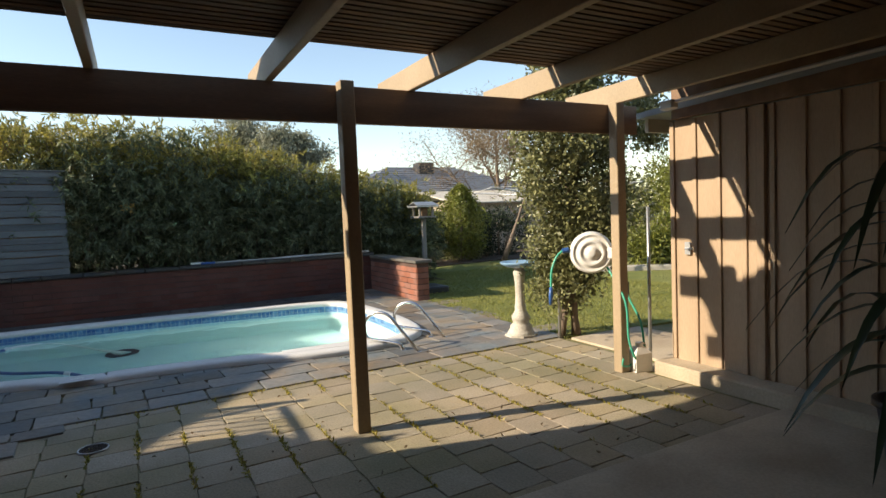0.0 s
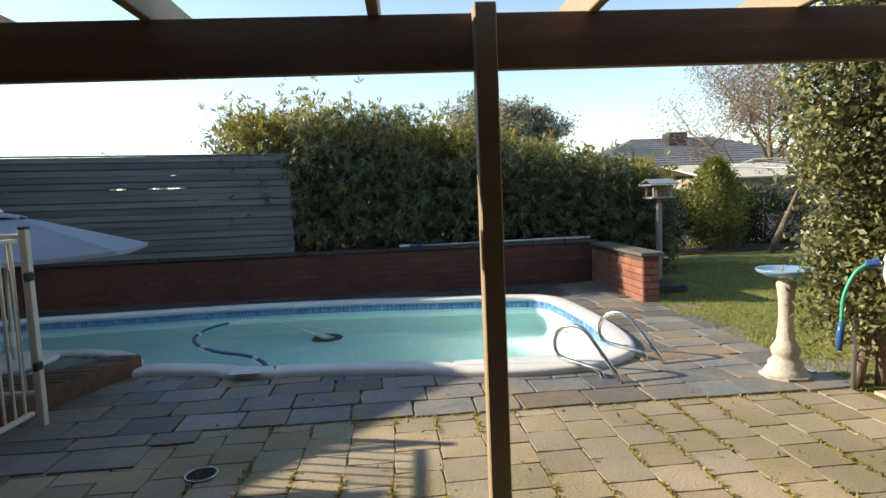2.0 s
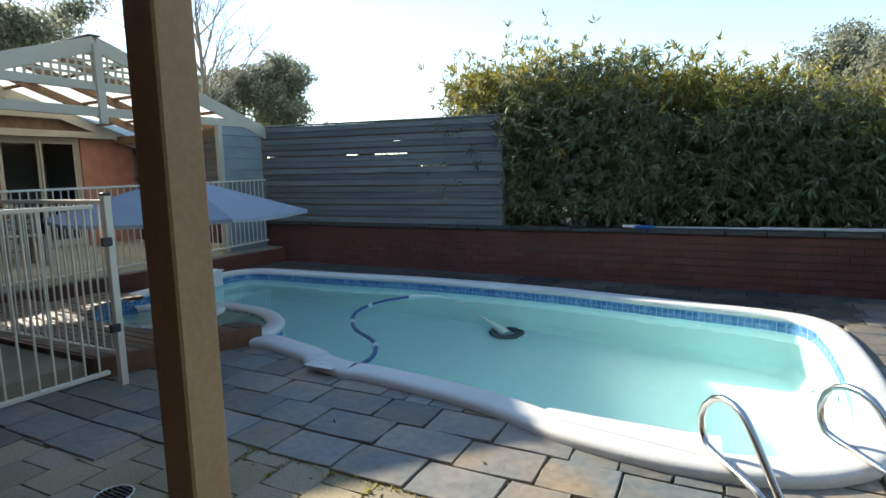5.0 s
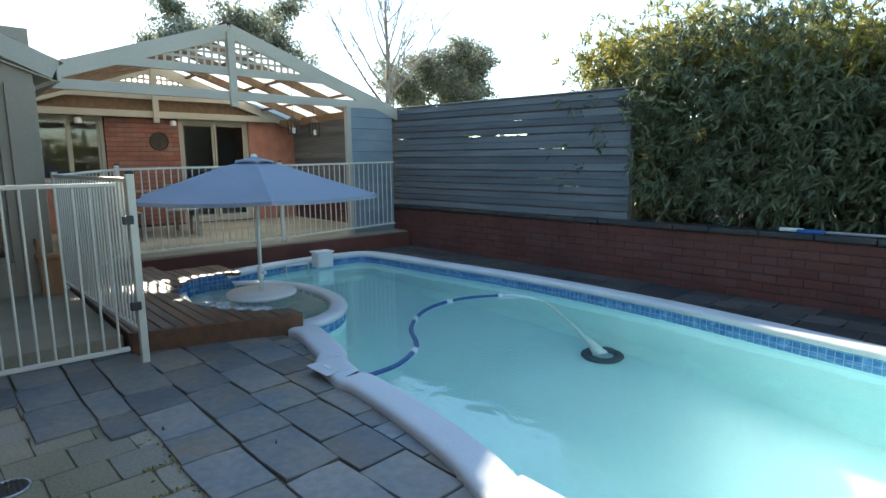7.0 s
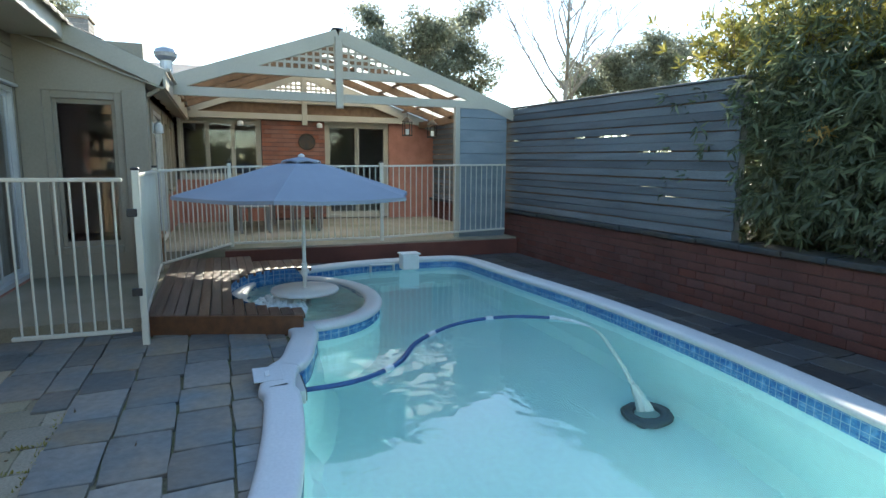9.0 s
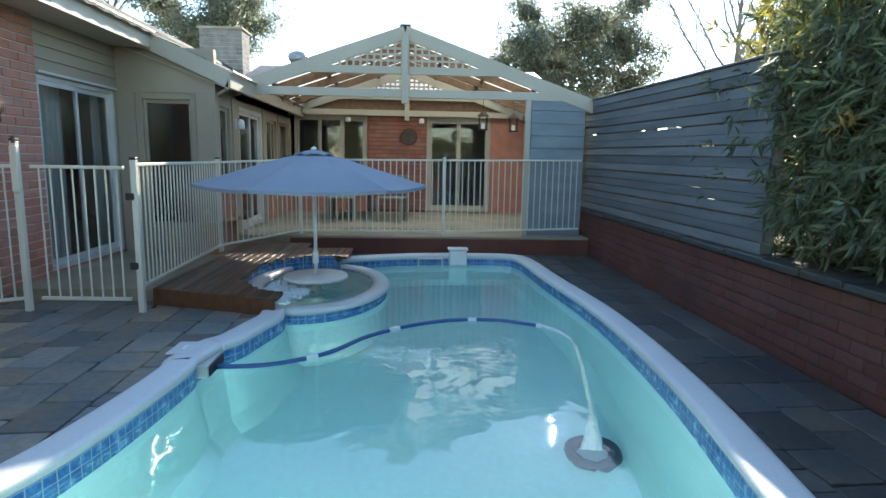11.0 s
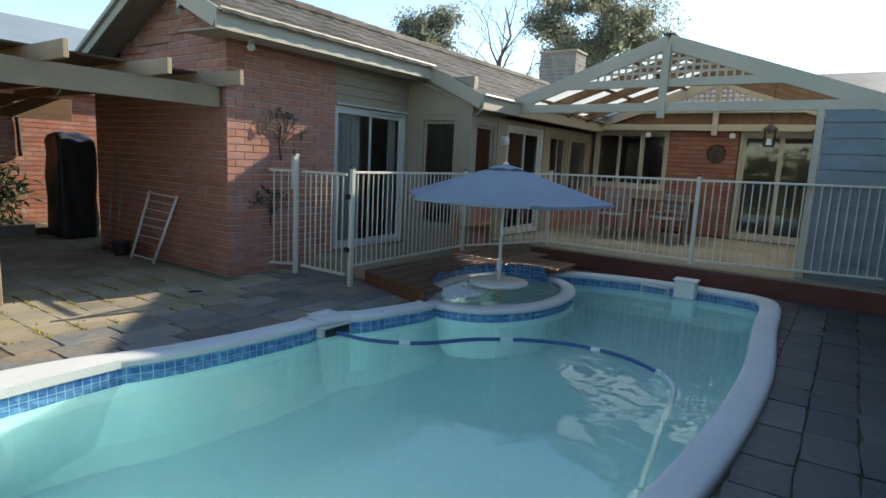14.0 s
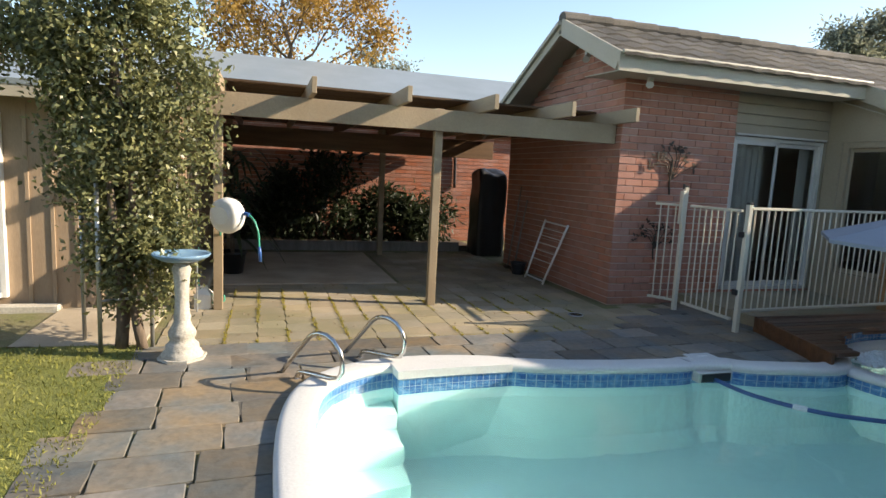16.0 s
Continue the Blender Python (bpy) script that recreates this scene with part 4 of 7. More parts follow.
part("back_beam", box(-0.945, 3.80, -0.375, -0.33, 1.80, 2.12, 0.004), M_BEAM, pergola)
RAFT = (-0.905, -0.10, 0.80, 1.72, 2.64, 3.50)
for xx in RAFT:
    part("rafter", box(xx - 0.022, xx + 0.025, -2.4, 4.0, 2.18, 2.335, 0.004), M_TAN, pergola)
y = -2.38
bat_mesh = mesh_of("batten", box(-2.37, 2.37, -0.021, 0.021, -0.01, 0.01), M_SLAT)
while y < 3.18:
    ob = new("batten", bat_mesh)
    ob.matrix_world = Matrix.Translation((1.49, y + 0.021, 2.347))
    ob.parent = pergola
    ob.matrix_parent_inverse = pergola.matrix_world.inverted()
    y += 0.062
part("shade_cover", box(-0.88, 3.98, -2.4, 3.12, 2.359, 2.366), M_SHADE, pergola, "dark green shade cloth over the battens")

# shed
structure("wall_shed_side", box(3.905, 4.0, -1.6, 3.25, 0.1, 2.02), M_SHED, "beige board wall of the shed", "wall")
structure("wall_shed_front", box(4.0, 7.4, 3.16, 3.25, -0.05, 2.05), M_SHED, "beige board front of the shed", "wall")
structure("shed_beam", box(3.87, 3.93, -1.6, 3.2, 2.03, 2.33, 0.004), M_BEAM, "dark beam along the shed wall", "beam")
structure("shed_roof", slab_between([(3.86, 3.55, 2.14), (7.6, 3.55, 2.14), (7.6, -2.0, 2.34), (3.86, -2.0, 2.34)], 0.05), M_IRON, "flat sheet roof of the shed", "roof")
structure("shed_fascia", box(3.95, 7.6, 3.5, 3.54, 1.98, 2.13, 0.003), M_CREAM, "cream fascia along the shed roof", "fascia")

# wall and roof behind the pergola
wall_south = structure("wall_south", box(-6.0, 8.0, -2.9, -2.7, -0.1, 2.45), M_MORTAR, "red brick wall behind the pergola", "brick wall")
structure("south_bed", box(-0.9, 3.9, -2.7, -1.0, -0.1, 0.10), M_SOIL, "dark garden bed along the brick wall", "garden bed")
structure("south_roof", slab_between([(-8, -2.5, 2.55), (8, -2.5, 2.55), (8, -6.5, 4.3), (-8, -6.5, 4.3)], 0.05), M_IRON, "blue-grey sheet metal roof of the next building", "roof")
structure("south_fascia", box(-8, 8, -2.52, -2.48, 2.4, 2.55), M_CREAM, "pale gutter of the sheet roof", "gutter")


# ---- pool fence ----
def fence_run(p, q, zb0, zb1, zt0, zt1, label, first=True, last=True, cap=0.05, gate=False, post_z=(0.0, 0.0)):
    """A tubular fence panel between two points: rails, round pickets, square end posts."""
    p, q = Vector((*p, 0)), Vector((*q, 0))
    d = (q - p)
    n = d.normalized()
    root = thing("pool_gate" if gate else "fence_panel", label, "gate" if gate else "fence", (p + q) / 2 + Vector((0, 0, zb0)), "pool fence panels")
    part("top_rail", bar(p + n * 0.03 + Vector((0, 0, zt0)), q - n * 0.03 + Vector((0, 0, zt1)), 0.038, 0.028, 0.004), M_FENCE, root)
    part("bottom_rail", bar(p + n * 0.03 + Vector((0, 0, zb0)), q - n * 0.03 + Vector((0, 0, zb1)), 0.038, 0.028, 0.004), M_FENCE, root)
    k = max(2, int(d.length / 0.088))
    for i in range(1, k):
        t = i / k
        c = p + d * t
        zb, zt = zb0 + (zb1 - zb0) * t, zt0 + (zt1 - zt0) * t
        part("picket", tube([c + Vector((0, 0, zb)), c + Vector((0, 0, zt - 0.012))], 0.0085, 6, None, False, False), M_FENCE, root, "", True)
    for use, c, zt, pz in ((first, p, zt0, post_z[0]), (last, q, zt1, post_z[1])):
        if use:
            po = part("post", box(c.x - 0.025, c.x + 0.025, c.y - 0.025, c.y + 0.025, pz, zt + cap, 0.004), M_FENCE, root)
            part("post_cap", box(c.x - 0.028, c.x + 0.028, c.y - 0.028, c.y + 0.028, zt + cap, zt + cap + 0.022, 0.006), M_BLACK, po)
    return root


CREAMF = "cream powder-coated tubular pool fence panel"
P0, P1, P2, P3, P4 = (-1.61, 5.0), (-1.64, 4.02), (-1.46, 3.70), (-4.03, 4.90), (-5.2, 5.70)
fence_run(P0, P3, 0.24, 0.25, 1.30, 1.31, CREAMF + " along the deck", True, True, 0.04, False, (0.0, 0.17))
fence_run(P3, P4, 0.25, 0.31, 1.31, 1.36, CREAMF + " along the deck", False, True, 0.05, False, (0, 0.26))
fence_run(P4, (-5.2, 7.84), 0.31, 0.315, 1.36, 1.385, CREAMF + " on the raised terrace", False, True, 0.05, False, (0, 0.26))
fence_run((-5.2, 7.84), (-5.2, 9.95), 0.315, 0.38, 1.385, 1.42, CREAMF + " beside the slat screen", False, False, 0.05)
fence_run((-1.615, 4.94), (-1.638, 4.11), 0.13, 0.13, 1.27, 1.27, "cream tubular pool gate, closed", False, False, 0, True)
fence_run(P1, P2, 0.13, 0.13, 1.27, 1.27, "short cream fence panel beside the brick wall", True, False, 0.21, False, (0.0, 0.0))
own = thing("gate_latch", "black and cream magnetic gate latch", "latch", (-1.62, 4.0, 1.3))
part("latch_body", box(-1.60, -1.56, 4.02, 4.08, 1.05, 1.44, 0.008), M_FENCE, own)
part("latch_knob", tube([(-1.585, 4.05, 1.46), (-1.585, 4.05, 1.52)], 0.014, 8), M_BLACK, own)
for zz in (0.4, 1.0):
    part("hinge", box(-1.60, -1.57, 4.93, 5.0, zz, zz + 0.06, 0.006), M_BLACK, own)

# ---- timber deck ----
deck = thing("spa_deck", "dark stained timber deck wrapped round the spa", "deck", (-3.2, 5.5, 0))
front_x = lambda y: -1.9 + (y - 4.98) * 0.333
y = 5.0
rows = []
while y < 6.5:
    xa, xb = max(-4.88, -4.85 if y < 5.9 else -4.4), front_x(y + 0.045)
    if y > 6.18:
        xb = -3.75
    k = (y + 0.045 - SY) / (SB + 0.01)
    if abs(k) < 1:
        h = (SA + 0.01) * math.sqrt(1 - k * k)
        spans = [(xa, SX - h), (SX + h, xb)]
    else:
        spans = [(xa, xb)]
    for a, b in spans:
        if b - a > 0.05 and not (y > 6.18 and a > SX):
            part("deck_board", box(a, b, y, y + 0.086, 0.135 + 0.002 * math.sin(y * 90), 0.172 + 0.002 * math.sin(y * 90), 0.004), M_DECK, deck)
    y += 0.092
part("fascia_board", bar((-1.885, 4.98, 0.085), (-1.485, 6.17, 0.085), 0.03, 0.17, 0.004), M_DECK, deck)
part("side_board", bar((-4.9, 4.985, 0.09), (-1.9, 4.985, 0.09), 0.03, 0.15, 0.004), M_DECK, deck)

# ---- umbrella in the spa ----
UX, UY = -2.65, 6.34
table = thing("umbrella_table", "round white plastic table standing in the spa", "table", (UX, UY, -0.5))
part("tabletop", lathe([(0.0, 0.105), (0.31, 0.105), (0.335, 0.115), (0.34, 0.135), (0.33, 0.152), (0.06, 0.156), (0.03, 0.156)], (UX, UY, 0), 32), M_WHITE, table, "", True)
part("pedestal", tube([(UX, UY, -0.51), (UX, UY, 0.11)], 0.05, 12), M_WHITE, table, "", True)
umb = thing("umbrella", "open slate-blue market umbrella over the spa", "umbrella", (UX, UY, 0.15))
part("pole", tube([(UX, UY, 0.12), (UX + 0.003, UY, 1.44)], 0.019, 10), M_WHITE, umb, "pale aluminium pole", True)
part("pole_joint", lathe([(0.024, 0.27), (0.03, 0.28), (0.03, 0.40), (0.024, 0.41)], (UX, UY, 0), 10), M_WHITE, umb)
part("joint_knob", tube([(UX, UY, 0.34), (UX + 0.065, UY + 0.02, 0.34)], [0.012, 0.02], 8), M_WHITE, umb)


def canopy_ring(r, z, sag, sides=6, per=6):
    pts = []
    for i in range(sides):
        a0, a1 = radians(42 + 60 * i), radians(42 + 60 * (i + 1))
        for s in range(per):
            t = s / per
            x = r * ((1 - t) * math.cos(a0) + t * math.cos(a1))
            y = r * ((1 - t) * math.sin(a0) + t * math.sin(a1))
            k = 4 * t * (1 - t)
            pts.append((UX + x * (1 - 0.03 * k), UY + y * (1 - 0.03 * k), z - sag * k))
    return pts


own = bmesh.new()
rings = []
for r, z, sag in ((0.06, 1.435, 0.0), (0.3, 1.385, 0.006), (0.62, 1.285, 0.014), (0.93, 1.19, 0.02), (1.2, 1.108, 0.022), (1.2, 1.075, 0.022)):
    rings.append([own.verts.new(c) for c in canopy_ring(r, z, sag)])
for a, b in zip(rings, rings[1:]):
    for k in range(36):
        own.faces.new((a[k], a[(k + 1) % 36], b[(k + 1) % 36], b[k]))
part("canopy", own, M_CANVAS, umb)
own = bmesh.new()
rings = []
for r, z, sag in ((0.02, 1.47, 0), (0.2, 1.425, -0.012), (0.205, 1.405, -0.02)):
    rings.append([own.verts.new(c) for c in canopy_ring(r, z, sag)])
for a, b in zip(rings, rings[1:]):
    for k in range(36):
        own.faces.new((a[k], a[(k + 1) % 36], b[(k + 1) % 36], b[k]))
part("vent", own, M_CANVAS, umb)
part("finial", lathe([(0.012, 1.46), (0.03, 1.468), (0.034, 1.48), (0.02, 1.495), (0.004, 1.5)], (UX, UY, 0), 12), M_WHITE, umb, "", True)
for i in range(6):
    a = radians(42 + 60 * i)
    rib = part("rib", tube([(UX + 0.04 * math.cos(a), UY + 0.04 * math.sin(a), 1.41), (UX + 1.18 * math.cos(a), UY + 1.18 * math.sin(a), 1.095)], 0.008, 6), M_WHITE, umb)
    part("strut", tube([(UX + 0.025 * math.cos(a), UY + 0.025 * math.sin(a), 1.12), (UX + 0.55 * math.cos(a), UY + 0.55 * math.sin(a), 1.265)], 0.006, 6), M_WHITE, rib)

# ---- pool fittings ----
def handrail(x, y, grp="pool handrails"):
    """A bent tube that leans from the paving over the coping."""
    r = thing("pool_handrail", "bent stainless steel pool handrail", "handrail", (x, y, 0), grp)
    ux, uy = -0.605, 0.796
    side = [(0.0, 0.0), (0.12, 0.135), (0.25, 0.28), (0.30, 0.335), (0.345, 0.368), (0.40, 0.385), (0.47, 0.385), (0.54, 0.36), (0.60, 0.305), (0.63, 0.235), (0.625, 0.165), (0.59, 0.115), (0.52, 0.10),
            (0.42, 0.092), (0.30, 0.082), (0.235, 0.075), (0.20, 0.06), (0.185, 0.03), (0.18, 0.0)]
    part("rail", tube([(x + ux * s, y + uy * s, z) for s, z in side], 0.0175, 10), M_STEEL, r, "", True)
    for s in (0.0, 0.18):
        part("collar", lathe([(0.034, 0.0), (0.034, 0.008), (0.022, 0.014)], (x + ux * s, y + uy * s, 0.003), 12), M_STEEL, r)


handrail(2.45, 5.08)
handrail(2.96, 5.47)

skim = thing("skimmer_box", "white plastic chlorinator box clipped on the coping", "pool fitting", (-4.36, 8.0, 0.0))
part("body", box(-4.45, -4.26, 7.88, 8.12, -0.04, 0.17, 0.012), M_WHITE, skim)
part("lid", box(-4.47, -4.25, 7.86, 8.14, 0.17, 0.19, 0.008), M_WHITE, skim)
lad = thing("pool_skimmer", "grey skimmer mouth frame at the pool wall", "pool skimmer", (-4.42, 7.6, 0.0))
part("frame_top", box(-4.44, -4.38, 7.45, 7.80, 0.02, 0.04, 0.004), M_ALU, lad)
part("frame_side", box(-4.44, -4.38, 7.45, 7.47, -0.09, 0.02, 0.004), M_ALU, lad)
part("frame_side", box(-4.44, -4.38, 7.78, 7.80, -0.09, 0.02, 0.004), M_ALU, lad)
hole = thing("skimmer_mouth", "dark skimmer opening under the coping", "pool fitting", (-0.42, 5.95, -0.02))
part("frame", box(-0.60, -0.26, 5.90, 6.02, -0.10, 0.012, 0.004), M_ALU, hole)
# Solid black block stands in for the shade inside the mouth.
part("opening", box(-0.57, -0.29, 6.01, 6.03, -0.085, 0.0), M_BLACK, hole)
lidp = thing("access_cover", "white skimmer cover in the coping", "cover", (-0.46, 5.82, 0.08))
part("plate", box(-0.60, -0.34, 5.72, 5.90, 0.066, 0.074, 0.003), M_COPING, lidp)
part("handle", box(-0.52, -0.42, 5.79, 5.82, 0.074, 0.078, 0.002), M_WHITE, lidp)

cl = thing("pool_cleaner", "floating hose and black disc pool cleaner", "pool cleaner", (-0.2, 8.6, -1.2))
HP = [(-0.42, 6.03), (-0.46, 6.38), (-0.70, 6.74), (-1.12, 7.02), (-1.46, 7.42), (-1.60, 7.8), (-1.58, 8.18), (-1.40, 8.52)]


def curve3(pts, per=6):
    out = []
    k = len(pts)
    for i in range(k - 1):
        p = [Vector(pts[min(max(i + j - 1, 0), k - 1)]) for j in range(4)]
        for s in range(per):
            t = s / per
            out.append(0.5 * ((2 * p[1]) + (p[2] - p[0]) * t + (2 * p[0] - 5 * p[1] + 4 * p[2] - p[3]) * t * t + (3 * p[1] - p[0] - 3 * p[2] + p[3]) * t ** 3))
    out.append(Vector(pts[-1]))
    return out


fl = curve3([(x, y, WATER_Z + 0.004) for x, y in HP], 5)
part("hose", tube(fl, 0.021, 8), M_HOSE, cl, "navy floating hose", True)
part("hose", tube(curve3([(-1.40, 8.52, -0.05), (-1.22, 8.64, -0.06), (-0.98, 8.69, -0.12), (-0.72, 8.69, -0.5), (-0.45, 8.68, -0.95)], 5), 0.021, 8), M_HOSEW, cl, "white sunken hose", True)
for i in (8, 17, 26, 35):
    a = fl[min(i, len(fl) - 2)]
    b = fl[min(i + 1, len(fl) - 1)]
    part("hose_joint", tube([a, b], 0.028, 8), M_HOSEW, cl)
part("disc", tube([(-0.2 + 0.15 * math.cos(a), 8.62 + 0.15 * math.sin(a), -1.21) for a in np.linspace(0, 2 * math.pi, 25)[:-1]], 0.05, 8, None, True), M_DISC, cl)
part("cleaner_body", tube([(-0.22, 8.62, -1.19), (-0.32, 8.65, -1.08), (-0.45, 8.68, -0.95)], [0.075, 0.055, 0.03], 10), M_HOSEW, cl)
ret = thing("pool_inlet", "round white water return fitting in the pool wall", "pool fitting", (2.62, 7.3, -0.3))
part("ring", tube([(2.67, 7.3, -0.32), (2.64, 7.3, -0.32)], 0.05, 14), M_WHITE, ret)

# foam on the spa
rng = np.random.default_rng(8)
foam = bmesh.new()
for i in range(520):
    a, r = rng.uniform(0, 2 * math.pi), rng.uniform(0, 1) ** 0.8
    x, y = SX + 0.33 + 0.5 * r * math.cos(a), SY - 0.22 + 0.26 * r * math.sin(a)
    if ((x - SX) / SA) ** 2 + ((y - SY) / SB) ** 2 < 0.88:
        s = rng.uniform(0.012, 0.04)
        g = bmesh.new()
        bmesh.ops.create_icosphere(g, subdivisions=1, radius=1, matrix=Matrix.Translation((x, y, 0.024)) @ Matrix.Diagonal((s, s, s * rng.uniform(0.35, 1.2), 1)))
        merge(foam, g)
fo = part("spa_foam", foam, M_FOAM, None, "", True)
tagged(fo, "white bubbling foam on the spa water", "foam", "", "stuff")

# pole and brush on the wall
pole = thing("pool_pole", "telescopic pool pole and blue brush lying on the wall", "pool pole", (2.4, WY + 0.1, 0.71))
part("shaft", tube([(1.15, WY + 0.05, 0.715), (3.5, WY + 0.10, 0.715)], 0.014, 8), M_ALU, pole, "", True)
part("sleeve", tube([(2.3, WY + 0.085, 0.717), (3.9, WY + 0.16, 0.717)], 0.018, 8), M_WHITE, pole, "", True)
part("brush_head", box(0.95, 1.17, WY - 0.02, WY + 0.08, 0.70, 0.735, 0.01), M_BLUE, pole, "blue brush head")
part("brush_grip", tube([(0.80, WY + 0.02, 0.725), (1.0, WY + 0.03, 0.722)], 0.02, 8), M_WHITE, pole)

# ---- bird bath, hose reel, jug ----
bb = thing("bird_bath", "white cast stone bird bath with a blue bowl", "bird bath", (3.66, 5.03, 0))
part("pedestal", lathe([(0.145, 0.0), (0.15, 0.03), (0.135, 0.06), (0.12, 0.075), (0.118, 0.11), (0.095, 0.13), (0.085, 0.15), (0.098, 0.18), (0.10, 0.21), (0.075, 0.25), (0.058, 0.29), (0.062, 0.33), (0.054, 0.36),
                       (0.05, 0.45), (0.052, 0.56), (0.06, 0.64), (0.068, 0.69), (0.05, 0.72), (0.07, 0.745)], (3.66, 5.03, 0.01), 16), M_STONE, bb, "", True)
part("foot", prism([(3.66 + 0.175 * math.cos(a), 5.03 + 0.175 * math.sin(a)) for a in np.linspace(0.3, 0.3 + 2 * math.pi, 9)[:-1]], 0.0, 0.035), M_STONE, bb)
part("bowl", lathe([(0.06, 0.745), (0.13, 0.755), (0.19, 0.785), (0.205, 0.805), (0.20, 0.812), (0.185, 0.80), (0.12, 0.775), (0.02, 0.77)], (3.66, 5.03, 0.005), 28), M_BLUEGLAZE, bb, "blue glazed bowl", True)

reel = thing("hose_reel", "round white hose reel bracketed to the pergola post", "hose reel", (3.47, 3.66, 0.98))
ax = Vector((-0.62, -0.78, 0)).normalized()
C = Vector((3.42, 3.66, 0.985))
m = Matrix.Translation(C) @ ax.to_track_quat("Z", "Y").to_matrix().to_4x4()
own = lathe([(0.03, -0.085), (0.13, -0.085), (0.165, -0.06), (0.178, 0.0), (0.165, 0.06), (0.15, 0.075), (0.145, 0.066), (0.115, 0.07), (0.112, 0.08), (0.085, 0.084), (0.08, 0.076), (0.05, 0.08), (0.045, 0.092), (0.012, 0.095)], (0, 0, 0), 32)
own.transform(m)
part("casing", own, M_WHITE, reel, "", True)
own = lathe([(0.02, -0.086), (0.09, -0.088), (0.085, -0.095), (0.02, -0.097)], (0, 0, 0), 24)
own.transform(m)
part("back_plate", own, M_WHITE, reel)
part("bracket", bar((3.46, 3.60, 0.98), (3.52, 3.49, 0.98), 0.05, 0.09, 0.006), M_WHITE, reel)
part("outlet", tube([C + Vector((-0.16, 0.10, 0.03)), C + Vector((-0.205, 0.125, 0.02))], 0.022, 8), M_BLUE, reel, "blue outlet")
hs = thing("garden_hose", "green garden hose hanging from the reel", "hose", (3.4, 3.6, 0))
part("short_length", tube(curve3([C + Vector((-0.205, 0.125, 0.02)), C + Vector((-0.25, 0.15, -0.03)), C + Vector((-0.29, 0.17, -0.15)), C + Vector((-0.30, 0.17, -0.30))], 5), 0.010, 8), M_GREEN, hs, "", True)
part("nozzle", tube([C + Vector((-0.30, 0.17, -0.28)), C + Vector((-0.305, 0.17, -0.34)), C + Vector((-0.31, 0.17, -0.43))], [0.014, 0.019, 0.014], 8), M_BLUE, hs, "blue and white hose end", True)
part("long_length", tube(curve3([(3.50, 3.56, 0.86), (3.49, 3.36, 0.6), (3.50, 3.34, 0.3), (3.55, 3.33, 0.14), (3.62, 3.37, 0.10), (3.56, 3.40, 0.05), (3.47, 3.38, 0.07), (3.47, 3.37, 0.13)], 6), 0.009, 8), M_GREEN, hs, "", True)
part("tap_hose", tube(curve3([(3.70, 3.36, 0.18), (3.72, 3.42, 0.4), (3.70, 3.52, 0.58), (3.70, 3.55, 0.66)], 6), 0.009, 8), M_GREEN, hs, "", True)
tap = thing("garden_tap", "brass garden tap on a thin galvanised pipe", "tap", (3.90, 3.50, 0))
part("pipe", tube([(3.90, 3.48, 0), (3.90, 3.48, 1.35)], 0.014, 8), M_GALV, tap, "", True)
part("tap_body", tube([(3.71, 3.55, 0.60), (3.71, 3.55, 0.72)], 0.018, 8), M_BLACK, tap)
part("tap_pipe", tube([(3.71, 3.55, 0.0), (3.71, 3.55, 0.62)], 0.009, 8), M_GALV, tap)
jug = thing("plastic_jug", "white plastic jerry jug with a handle on the paving", "jug", (3.66, 3.39, 0))
part("body", prism([(3.57, 3.33), (3.73, 3.31), (3.75, 3.43), (3.59, 3.46)], 0.0, 0.15), M_WHITE, jug)
own = bmesh.new()
a = [own.verts.new(p) for p in ((3.57, 3.33, 0.15), (3.73, 3.31, 0.15), (3.75, 3.43, 0.15), (3.59, 3.46, 0.15))]
b = [own.verts.new(p) for p in ((3.62, 3.36, 0.205), (3.68, 3.35, 0.205), (3.69, 3.40, 0.205), (3.63, 3.41, 0.205))]
for i in range(4):
    own.faces.new((a[i], a[(i + 1) % 4], b[(i + 1) % 4], b[i]))
own.faces.new(b)
part("shoulder", own, M_WHITE, jug)
part("cap", lathe([(0.028, 0.2), (0.03, 0.205), (0.03, 0.235), (0.02, 0.238)], (3.655, 3.38, 0), 12), M_WHITE, jug)
part("handle", tube(curve3([(3.70, 3.37, 0.16), (3.71, 3.37, 0.215), (3.67, 3.38, 0.225)], 4), 0.012, 8), M_WHITE, jug)

# drain grate
gr = thing("drain_grate", "round grey drain grate in the paving", "drain", (-0.26, 4.10, 0))
part("ring", tube([(-0.26 + 0.082 * math.cos(a), 4.10 + 0.082 * math.sin(a), 0.008) for a in np.linspace(0, 2 * math.pi, 25)[:-1]], 0.006, 6, None, True), M_GALV, gr)
# Flat black disc in place of a shaded hollow under the bars.
part("well", lathe([(0.0, 0.002), (0.08, 0.002), (0.08, 0.004), (0.0, 0.004)][1:3], (-0.26, 4.10, 0), 20), M_BLACK, gr)
for i in range(-3, 4):
    h = math.sqrt(0.0064 - (i * 0.02) ** 2)
    part("bar", box(-0.26 - h, -0.26 + h, 4.10 + i * 0.02 - 0.004, 4.10 + i * 0.02 + 0.004, 0.004, 0.011), M_DARKIRON, gr)

